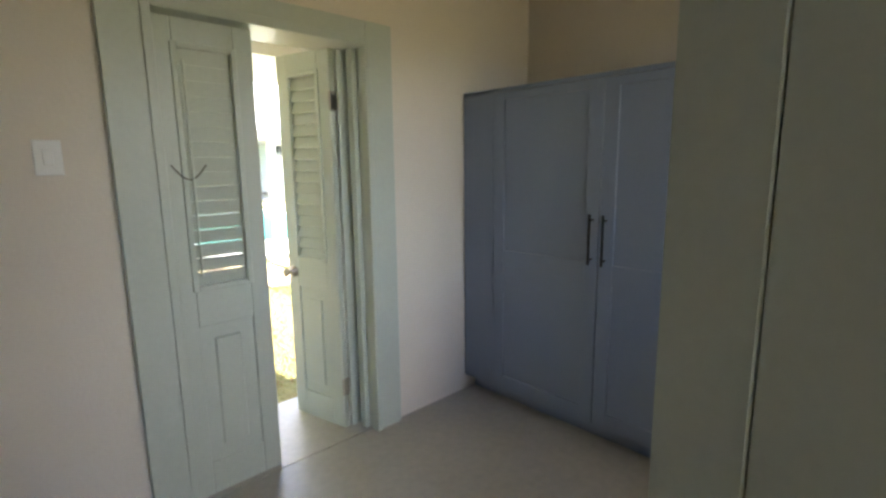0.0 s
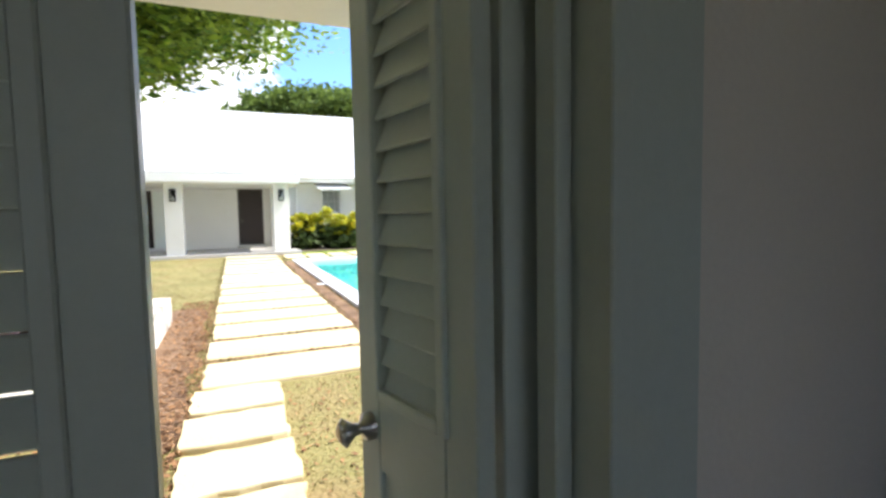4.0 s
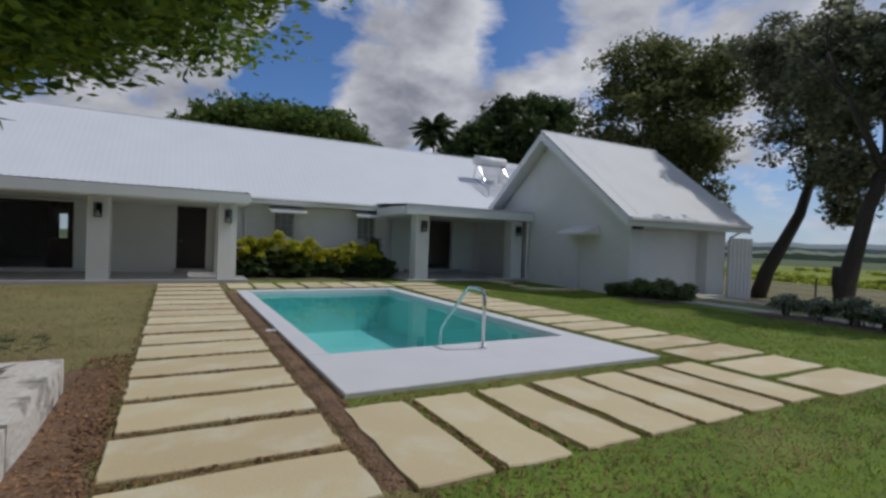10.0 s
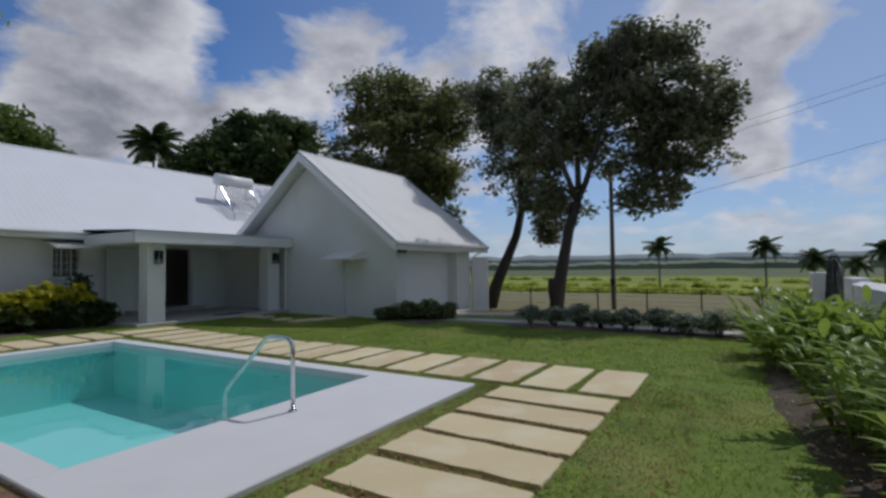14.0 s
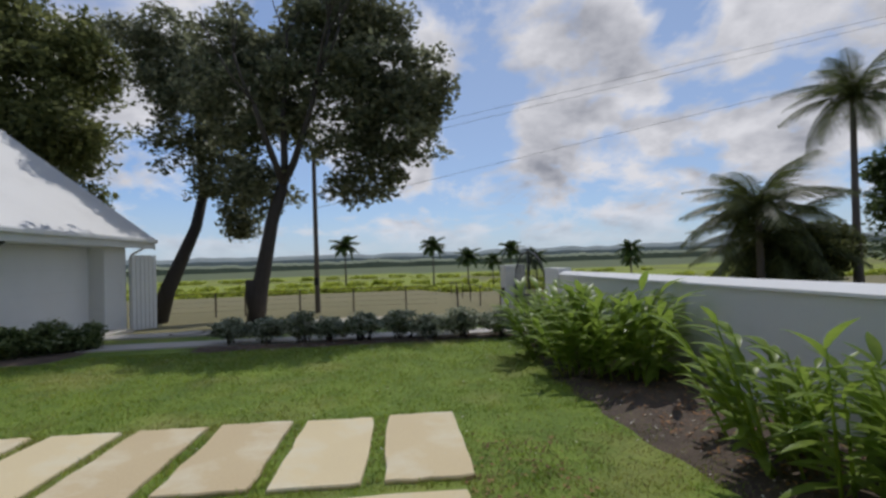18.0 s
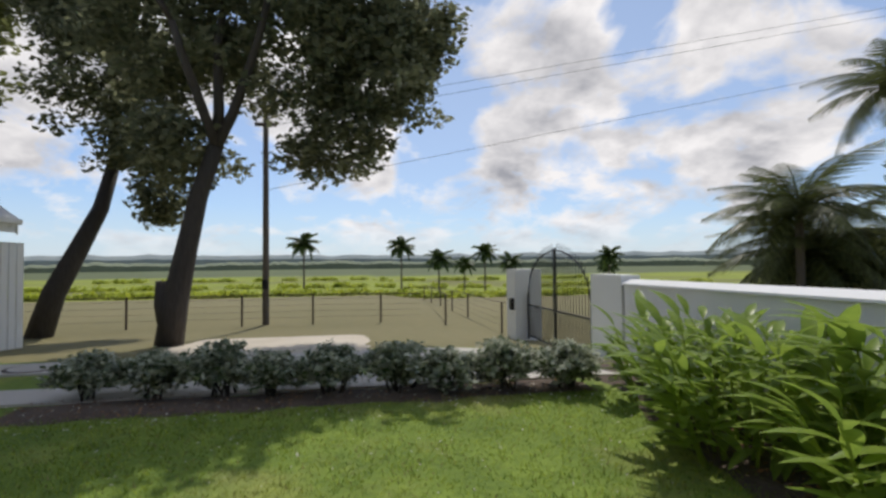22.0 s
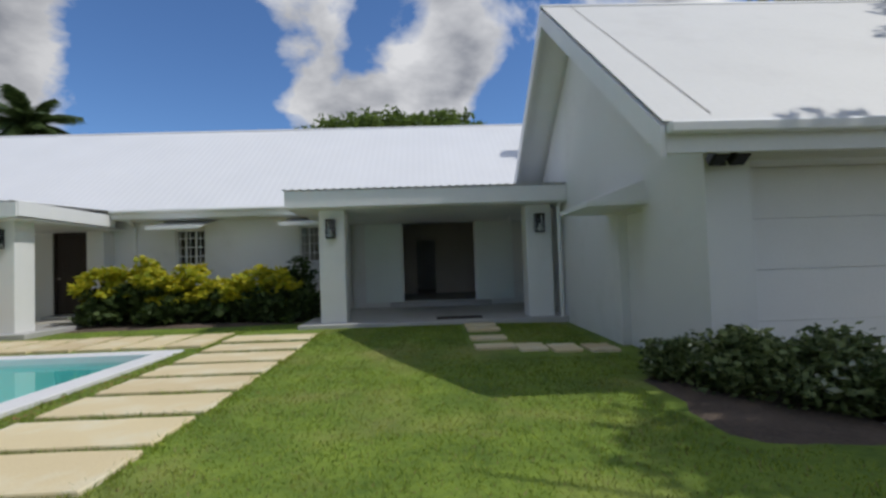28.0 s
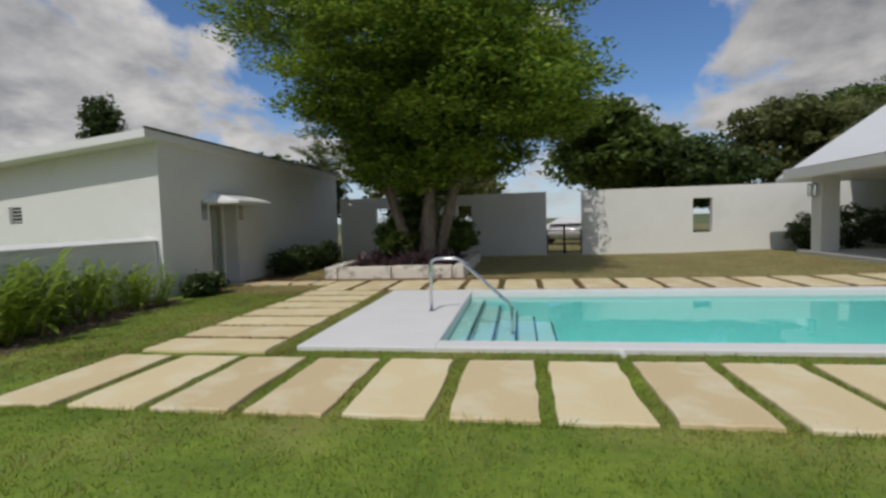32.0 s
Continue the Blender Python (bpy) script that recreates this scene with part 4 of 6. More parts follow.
# doors of the west porch
def dark_door(x0, x1, z0, z1, leafs):
    d = world_part("door", panel(bmesh.new(), "x", HY + 0.05, HY + 0.15, x0, x1, z0, z1, [(x0 + 0.07, x1 - 0.07, z0, z1 - 0.07)]), DARKWOOD, house, "dark stained wooden door frame")
    w = (x1 - x0 - 0.14) / leafs
    for k in range(leafs):
        a = x0 + 0.07 + w * k
        if leafs > 1 and k < leafs - 1:
            continue
        lf = world_part("leaf", panel(bmesh.new(), "x", HY + 0.08, HY + 0.12, a + 0.003, a + w - 0.003, z0 + 0.01, z1 - 0.075, [(a + 0.1, a + w - 0.1, z0 + 1.0, z1 - 0.2)] if leafs > 1 else ()), DARKWOOD, d)
        if leafs > 1:
            world_part("pane", block(a + 0.1, a + w - 0.1, HY + 0.095, HY + 0.105, z0 + 1.0, z1 - 0.2), GLASS, lf)
        else:
            for c in (z0 + 0.15, z0 + 1.1):
                world_part("panel", block(a + 0.15, a + w - 0.15, HY + 0.07, HY + 0.08, c, c + 0.8, 0.003), DARKWOOD, lf)
            world_part("knob", tube(bmesh.new(), [(a + 0.08, HY + 0.08, z0 + 1.0), (a + 0.08, HY + 0.02, z0 + 1.0)], 0.025, 10), NICKEL, lf)


dark_door(-2.95, -0.95, 0.3, 2.5, 3)
world_part("shutter", block(-0.9, -0.25, HY - 0.05, HY - 0.012, 0.3, 2.45, 0.004), PALEGREEN, house, "pale green louvred shutter folded against the wall")
for k in range(26):
    world_part("slat", block(-0.82, -0.33, HY - 0.062, HY - 0.05, 0.42 + 0.075 * k, 0.475 + 0.075 * k), PALEGREEN, house)
dark_door(2.07, 3.03, 0.3, 2.57, 1)


def barred_window(x0, x1, z0, z1):
    w = world_part("window", panel(bmesh.new(), "x", HY + 0.04, HY + 0.10, x0, x1, z0, z1, [(x0 + 0.05, x1 - 0.05, z0 + 0.05, z1 - 0.05)]), TRIM, house, "small barred window under a metal hood")
    world_part("pane", block(x0 + 0.05, x1 - 0.05, HY + 0.065, HY + 0.075, z0 + 0.05, z1 - 0.05), GLASS, w)
    for k in range(1, 6):
        x = x0 + (x1 - x0) * k / 6
        world_part("bar", tube(bmesh.new(), [(x, HY - 0.01, z0), (x, HY - 0.01, z1)], 0.012, 6), TRIM, w)
    for k in range(1, 4):
        z = z0 + (z1 - z0) * k / 4
        world_part("bar", block(x0, x1, HY - 0.02, HY, z - 0.012, z + 0.012), TRIM, w)
    for x in (x0 + (x1 - x0) / 3, x0 + (x1 - x0) * 2 / 3):
        world_part("mullion", block(x - 0.02, x + 0.02, HY + 0.03, HY + 0.09, z0 + 0.05, z1 - 0.05), TRIM, w)
    world_part("sill", block(x0 - 0.05, x1 + 0.05, HY - 0.06, HY, z0 - 0.06, z0, 0.004), WALL, w)
    xc = (x0 + x1) / 2
    bm = bmesh.new()
    p = [(xc - 0.69, HY, 2.77), (xc + 0.69, HY, 2.77), (xc + 0.69, HY - 0.98, 2.56), (xc - 0.69, HY - 0.98, 2.56)]
    lo = [bm.verts.new((a, b, c - 0.025)) for a, b, c in p]
    hi = [bm.verts.new(q) for q in p]
    bm.faces.new(hi); bm.faces.new(lo[::-1])
    for i in range(4):
        bm.faces.new((lo[i], lo[(i + 1) % 4], hi[(i + 1) % 4], hi[i]))
    box(bm, xc - 0.69, xc + 0.69, HY - 1.0, HY - 0.98, 2.49, 2.58)
    world_part("hood", bm, TRIM, w, "white metal window hood")


barred_window(5.42, 6.24, 1.55, 2.55)
barred_window(8.83, 9.65, 1.55, 2.55)

# ---------------------------------------------------------------- garage
garage = thing("garage", 18, 18, 0, "white rendered garage with a steep gabled metal roof", "garage")
scene.view_layers[0].update()
GX, GY = 15.35, 15.0
GA, GE = (18.95, 6.12), (14.52, 2.63)
bm = bmesh.new()
panel(bm, "y", GX, GX + 0.22, GY, HY + 0.5, -0.2, 2.72, [(16.55, 17.4, -0.2, 2.0)])
world_part("wall", bm, WALL, garage)
bm = bmesh.new()
vv = [(GY, 2.72), (GA[0] - 0.15, GA[1] - 0.32), (GA[0] + 0.15, GA[1] - 0.32), (2 * GA[0] - GY, 2.72)]
lo = [bm.verts.new((GX, y, z)) for y, z in vv]; hi = [bm.verts.new((GX + 0.22, y, z)) for y, z in vv]
bm.faces.new(lo); bm.faces.new(hi[::-1])
for i in range(4):
    bm.faces.new((lo[i], hi[i], hi[(i + 1) % 4], lo[(i + 1) % 4]))
world_part("gable", bm, WALL, garage)
world_part("wall", panel(bmesh.new(), "x", GY, GY + 0.22, GX + 0.22, 20.6, -0.4, 2.72, [(15.85, 19.5, -0.4, 2.33)]), WALL, garage)
bm = panel(bmesh.new(), "y", 20.4, 20.6, GY + 0.22, HY, -0.5, 2.72)
world_part("wall", bm, WALL, garage)
for x0, x1 in ((15.63, 15.85), (19.5, 19.72)):
    world_part("jamb", block(x0, x1, GY + 0.221, GY + 0.47, -0.4, 2.4), WALL, garage)
world_part("lintel", block(15.85, 19.5, GY + 0.221, GY + 0.47, 2.33, 2.5), WALL, garage)
sd = world_part("side_door", block(GX + 0.14, GX + 0.18, 16.55, 17.4, 0.0, 2.0), WALL, garage, "plain white side door")
world_part("knob", tube(bmesh.new(), [(GX + 0.14, 16.63, 0.98), (GX + 0.08, 16.63, 0.98)], 0.028, 10), NICKEL, sd)
bm = bmesh.new()
cy0, cy1, cz = 16.32, 17.85, 2.05
a = [bm.verts.new(p) for p in ((GX, cy0, cz), (GX, cy1, cz), (GX - 0.8, cy1 - 0.1, cz), (GX - 0.8, cy0 + 0.1, cz))]
b = [bm.verts.new(v.co + Vector((0, 0, 0.06))) for v in a]
c = [bm.verts.new(p) for p in ((GX, cy0 + 0.1, cz + 0.34), (GX, cy1 - 0.1, cz + 0.34), (GX - 0.06, cy1 - 0.4, cz + 0.34), (GX - 0.06, cy0 + 0.4, cz + 0.34))]
for r, s in ((a, b), (b, c)):
    for i in range(4):
        bm.faces.new((r[i], r[(i + 1) % 4], s[(i + 1) % 4], s[i]))
bm.faces.new(a[::-1]); bm.faces.new(c)
world_part("door_canopy", bm, TRIM, garage, "small white hipped door canopy")
gd = world_part("garage_door", block(15.85, 19.5, GY + 0.42, GY + 0.47, -0.3, 2.33), TRIM, garage, "white sectional garage door")
for k in range(4):
    world_part("door_section", block(15.87, 19.48, GY + 0.402, GY + 0.42, -0.02 + 0.585 * k, 0.559 + 0.585 * k, 0.004), TRIM, gd)
for sgn in (1, -1):
    ye = GA[0] - sgn * (GA[0] - GE[0])
    world_part("roof", corrugated(14.69, 21.4, (ye, GE[1]), GA, pitch=0.17, amp=0.0004), GARAGEROOF, garage, "steep cream white metal roof slope")
    for x in (14.66, 21.36):
        bm = bmesh.new()
        p = [(x, ye, GE[1] - 0.04), (x, GA[0], GA[1] - 0.04), (x, GA[0], GA[1] - 0.36), (x, ye, GE[1] - 0.34)]
        lo = [bm.verts.new(q) for q in p]; hi = [bm.verts.new((q[0] + 0.05, q[1], q[2])) for q in p]
        bm.faces.new(lo); bm.faces.new(hi[::-1])
        for i in range(4):
            bm.faces.new((lo[i], hi[i], hi[(i + 1) % 4], lo[(i + 1) % 4]))
        world_part("bargeboard", bm, TRIM, garage, "white sloping bargeboard")
    bm = bmesh.new()
    p = [(ye, GE[1] - 0.05), (GA[0], GA[1] - 0.09), (GA[0], GA[1] - 0.12), (ye, GE[1] - 0.08)]
    lo = [bm.verts.new((14.72, *q)) for q in p]; hi = [bm.verts.new((21.34, *q)) for q in p]
    bm.faces.new(lo); bm.faces.new(hi[::-1])
    for i in range(4):
        bm.faces.new((lo[i], hi[i], hi[(i + 1) % 4], lo[(i + 1) % 4]))
    world_part("roof_boarding", bm, TRIM, garage)
bm, x = bmesh.new(), 15.22
lo = [bm.verts.new(p) for p in ((x, GE[0] + 0.1, GE[1] + 0.105), (x + 0.012, GE[0] + 0.1, GE[1] + 0.105), (x + 0.012, GA[0], GA[1] + 0.03), (x, GA[0], GA[1] + 0.03))]
bm.faces.new(lo)
bmesh.ops.solidify(bm, geom=bm.faces[:], thickness=0.012)
world_part("verge_seam", bm, RUST, garage, "thin dark seam along the roof edge")
world_part("ridge_cap", tube(bmesh.new(), [(14.66, GA[0], GA[1]), (21.42, GA[0], GA[1])], 0.05, 8), ROOF, garage)
world_part("gutter", block(14.72, 21.4, 14.42, 14.54, 2.50, 2.62, 0.02), TRIM, garage, "white box gutter")
world_part("fascia", block(14.72, 21.36, 14.54, 14.58, 2.33, 2.56, 0.004), TRIM, garage, "white painted fascia board")
world_part("soffit", block(14.72, 21.36, 14.58, GY, 2.52, 2.55), TRIM, garage)
world_part("downpipe", tube(bmesh.new(), [(21.2, 14.5, 2.5), (20.75, 14.9, 2.15), (20.72, 14.95, 2.0), (20.72, 14.95, -0.3)], 0.035, 8), TRIM, garage)

flood = thing("flood_light", 15.5, GY, 2.36, "black metal flood light on the garage wall", "light")
part("bracket", block(-0.03, 0.03, -0.10, 0.0, -0.05, 0.05), BLACK, flood)
part("back_plate", block(-0.09, 0.09, -0.012, 0.0, -0.08, 0.08, 0.004), BLACK, flood)
for dx in (-0.11, 0.11):
    bm = block(-0.085, 0.085, -0.09, 0.09, -0.05, 0.07, 0.02)
    head = part("housing", bm, BLACK, flood, m=pose(dx, -0.19, -0.03, -32, 0, 0))
    part("lens", block(-0.07, 0.07, -0.098, -0.09, -0.035, 0.05, 0.003), TRIM, head, "pale glass lens")
    part("hood", block(-0.095, 0.095, -0.15, 0.02, 0.071, 0.08, 0.003), BLACK, head)

side = thing("side_fence", 21.3, 15, 0, "white boarded side fence beside the garage", "fence")
scene.view_layers[0].update()
for k in range(12):
    x = 20.66 + 0.13 * k
    world_part("board", block(x, x + 0.115, 14.86 + 0.02 * (k % 2), 14.885 + 0.02 * (k % 2), -0.35, 2.14), TRIM, side)
world_part("rail", block(20.62, 22.25, 14.91, 14.95, 0.3, 0.4), TRIM, side)
world_part("rail", block(20.62, 22.25, 14.91, 14.95, 1.7, 1.8), TRIM, side)

# ---------------------------------------------------------------- boundary walls
def boundary(name, bm, label):
    return tagged(part(name, bm, WALL), label, "wall", kind="structure")


bm = bmesh.new()
panel(bm, "y", -6.85, -6.6, 3.35, 24.4, -0.3, 2.58, [(4.94, 5.5, 0.85, 2.12), (8.48, 9.05, 0.85, 2.12), (12.1, 13.5, -0.3, 2.58), (17.68, 18.38, 0.78, 2.12)])
boundary("wall_west", bm, "tall white rendered garden wall with slots and a gateway")
def slanted(x0, ya0, x1, ya1, thick, zl, z0, z1):
    """A wall whose north face runs from (x0, ya0) to (x1, ya1), with its top from z0 to z1."""
    bm = bmesh.new()
    v = [bm.verts.new(p) for p in ((x0, ya0 - thick, zl[0]), (x1, ya1 - thick, zl[1]), (x1, ya1, zl[1]), (x0, ya0, zl[0]), (x0, ya0 - thick, z0), (x1, ya1 - thick, z1), (x1, ya1, z1), (x0, ya0, z0))]
    for q in ((0, 3, 2, 1), (4, 5, 6, 7), (0, 1, 5, 4), (1, 2, 6, 5), (2, 3, 7, 6), (3, 0, 4, 7)):
        bm.faces.new([v[k] for k in q])
    return bm


boundary("wall_south", slanted(PHE + 0.01, 3.18, 17.45, 2.64, 0.26, (-0.6, -0.6), 1.30, 1.20), "low white rendered boundary wall")
bm = bmesh.new()
ends = [[bm.verts.new((x, y + dy, z + dz)) for dy, dz in ((0.005, -0.07), (0.035, -0.065), (0.03, -0.035), (-0.16, 0.035), (-0.30, 0.03), (-0.30, -0.07))] for x, y, z in ((PHE + 0.02, 3.19, 1.325), (17.5, 2.65, 1.225))]
for k in range(6):
    bm.faces.new((ends[0][k], ends[1][k], ends[1][(k + 1) % 6], ends[0][(k + 1) % 6]))
bm.faces.new(ends[0]); bm.faces.new(ends[1][::-1])
bmesh.ops.recalc_face_normals(bm, faces=bm.faces)
tagged(part("coping_south", bm, WALL), "pale coping on the boundary wall", "wall", kind="structure")
boundary("wall_gate", box(box(bmesh.new(), 17.51, 18.7, 2.3, 2.66, -0.9, 1.33), 22.66, 23.5, 2.2, 2.95, -1.1, 1.38), "white rendered gate piers")
bxp = thing("intercom_box", 22.9, 2.955, 0.4, "small dark intercom box on the gate pier", "intercom")
part("case", block(-0.12, 0.12, 0, 0.09, -0.16, 0.16, 0.01), BLACK, bxp)


def bar_gate(name, x0, x1, z0, zlow, zhigh, rz, origin, label, n):
    """A pair of barred iron leaves under an arch, in a local frame along x."""
    g = thing(name, *origin, label, "gate", rz=rz)
    mid = (x0 + x1) / 2
    def top(x):
        return zlow + (zhigh - zlow) * math.sqrt(max(0.0, 1 - ((x - mid) / (mid - x0)) ** 2))
    for s in (-1, 1):
        a, b = (x0, mid - 0.02) if s < 0 else (mid + 0.02, x1)
        lf = part("leaf", tube(bmesh.new(), [(a + (b - a) * k / 10, 0, top(a + (b - a) * k / 10) - 0.02) for k in range(11)], 0.02, 6), BLACK, g, "arched black iron gate leaf")
        for z in (z0 + 0.1, z0 + 0.95):
            part("rail", block(a, b, -0.015, 0.015, z - 0.02, z + 0.02), BLACK, lf)
        for x in (a, b):
            part("stile", block(x - 0.025, x + 0.025, -0.025, 0.025, z0, top(x) + (0.0 if abs(x - mid) > 0.1 else 0.05)), BLACK, lf)
        for k in range(1, n):
            x = a + (b - a) * k / n
            part("bar", tube(bmesh.new(), [(x, 0, z0 + 0.1), (x, 0, top(x) + 0.1), (x, 0, top(x) + 0.17)], [0.009, 0.009, 0.002], 6), BLACK, lf)
        for k in range(1, 2 * n, 2):
            x = a + (b - a) * k / (2 * n)
            part("short_bar", tube(bmesh.new(), [(x, 0, z0 + 0.1), (x, 0, z0 + 0.95)], 0.007, 6), BLACK, lf)
    return g


bar_gate("driveway_gate", 18.78, 22.6, 0, 1.25, 2.42, 0, (0, 2.6, -0.55), "closed black iron double driveway gate", 13)
wg = bar_gate("garden_gate", 12.13, 13.47, 0, 1.0, 1.15, 90, (-6.72, 0, 0.03), "black iron garden gate in the wall opening", 5)
wg.matrix_world = pose(-6.72, 0, 0.03, 0, 0, 90)

# wire fence round the field
fence = thing("wire_fence", 26.4, 9, -0.4, "rusty post and wire field fence", "fence")
scene.view_layers[0].update()
posts = [(26.4, 13.29 - 2.25 * k) for k in range(5)] + [(26.4, 14.5 + 2.25 * k) for k in range(7)] + [(26.4 + 3.6 * k, 2.7) for k in range(1, 6)] + [(24.9, 2.7)]
for x, y in posts:
    z = ground_z(x, y)
    world_part("post", tube(bmesh.new(), [(x, y, z - 0.1), (x, y, z + 1.02)], 0.035, 6), RUST, fence)
for h, r in ((0.25, 0.004), (0.45, 0.004), (0.65, 0.004), (0.85, 0.004), (1.0, 0.014)):
    for (xa, ya), (xb, yb) in (((26.4, 30.0), (26.4, 5.2)), ((26.4, 4.2), (45.0, 2.7)), ((23.6, 2.7), (45.0, 2.7))):
        k = 8
        bm = tube(bmesh.new(), [(xa + (xb - xa) * i / k, ya + (yb - ya) * i / k, ground_z(xa + (xb - xa) * i / k, ya + (yb - ya) * i / k) + h) for i in range(k + 1)], r, 4)
        world_part("wire", bm, RUST, fence)

# ---------------------------------------------------------------- driveway
for x0, x1, nm in ((15.75, 16.5, "strip"), (17.55, 18.6, "strip")):
    bm = bmesh.new()
    ys = [15.0 - 0.6 * k for k in range(21)]
    t = [[bm.verts.new((x, y, ground_z(x, y) + dz)) for y in ys] for x, dz in ((x0, -0.1), (x0, 0.03), (x1, 0.03), (x1, -0.1))]
    for r, s in zip(t, t[1:]):
        for i in range(len(ys) - 1):
            bm.faces.new((r[i], r[i + 1], s[i + 1], s[i]))
    tagged(part("driveway_strip", bm, CONCRETE), "pale concrete driveway wheel strip", "driveway", kind="structure")
tagged(part("garage_apron", block(15.7, 19.6, 14.3, 15.0, -0.3, 0.028), CONCRETE), "pale concrete apron before the garage door", "driveway", kind="structure")
mh = thing("manhole_cover", 18.05, 12.2, ground_z(18.05, 12.2) + 0.03, "round iron manhole cover in the driveway", "manhole")
part("ring", tube(bmesh.new(), [(0, 0, -0.02), (0, 0, 0.012)], 0.42, 24), RUST, mh)
part("lid", tube(bmesh.new(), [(0, 0, 0.012), (0, 0, 0.018)], 0.36, 24), CONCRETE, mh)

# ---------------------------------------------------------------- stone planter
planter = thing("stone_planter", -2, 7.6, 0, "low raised bed edged with weathered coral stone blocks", "planter")
scene.view_layers[0].update()
def stone(x0, x1, y0, y1, h, seed):
    rng = random.Random(seed)
    bm = bmesh.new()
    bmesh.ops.create_cube(bm, size=1)
    bmesh.ops.subdivide_edges(bm, edges=bm.edges[:], cuts=3, use_grid_fill=True)
    for v in bm.verts:
        p = Vector((x0 + (v.co.x + 0.5) * (x1 - x0), y0 + (v.co.y + 0.5) * (y1 - y0), -0.08 + (v.co.z + 0.5) * (h + 0.08)))
        edge = sum(abs(c) > 0.49 for c in v.co) > 1
        n = noise.noise_vector(p * 3.1 + Vector((seed, 0, 0)))
        p += n * 0.011
        if edge:
            p -= Vector((v.co.x * 0.02, v.co.y * 0.02, max(v.co.z, 0) * 0.018))
        v.co = p
    return bm


PH_STONE = 0.34
xs_ = [1.12, 0.5, -0.25, -0.95, -1.75, -2.5, -3.2, -3.95, -4.7]
for i, (a, b) in enumerate(zip(xs_, xs_[1:])):
    world_part("stone_block", stone(b + 0.012, a - 0.012, 5.72, 6.08, PH_STONE + 0.02 * (i % 3), i), CORAL, planter)
    world_part("stone_block", stone(b + 0.012, a - 0.012, 9.25, 9.55, PH_STONE + 0.01 * (i % 2), i + 20), CORAL, planter)
ys_ = [6.09, 7.6, 9.24]
for i, (a, b) in enumerate(zip(ys_, ys_[1:])):
    world_part("stone_block", stone(0.74, 1.12, a + 0.01, b - 0.01, PH_STONE + 0.015 * (i % 2), i + 40), CORAL, planter)
    world_part("stone_block", stone(-4.7, -4.35, a + 0.01, b - 0.01, PH_STONE, i + 60), CORAL, planter)
world_part("earth", block(-4.4, 0.78, 6.0, 9.3, -0.05, 0.24), MULCH, planter, "brown mulched earth")

# ---------------------------------------------------------------- trees
def limb(bm, p, d, length, r, depth, rng, tips, sides=8, spread=0.6, lift=0.15):
    pts, rad = [p.copy()], [r]
    n = 4
    for i in range(n):
        d = (d + Vector((rng.uniform(-1, 1), rng.uniform(-1, 1), rng.uniform(-0.5, 1))) * 0.16 + Vector((0, 0, lift * 0.3))).normalized()
        p = p + d * length / n
        pts.append(p.copy()); rad.append(r * (1 - 0.42 * (i + 1) / n))
    tube(bm, pts, rad, sides)
    if depth == 0:
        tips.append(p)
        return
    for k in range(rng.choice((2, 3))):
        nd = (d + Vector((rng.uniform(-1, 1), rng.uniform(-1, 1), rng.uniform(-0.3, 0.7))) * spread).normalized()
        limb(bm, p, nd, length * rng.uniform(0.5, 0.72), rad[-1] * 0.75, depth - 1, rng, tips, max(4, sides - 2), spread, lift)


def tree(name, x, y, z, stems, blobs, leaf, leaf_size, bark, label, seed, **kw):
    rng = random.Random(seed)
    t = thing(name, x, y, z, label, "tree")
    scene.view_layers[0].update()
    for i, (ox, oy, dx, dy, dz, length, r, depth) in enumerate(stems):
        bm, tips = bmesh.new(), []
        limb(bm, Vector((ox, oy, -0.15)), Vector((dx, dy, dz)).normalized(), length, r, depth, rng, tips)
        part("trunk", bm, bark, t, smooth=True)
    part("crown", leaves("crown", blobs, leaf_size, leaf, seed, **kw), leaf, t)
    return t


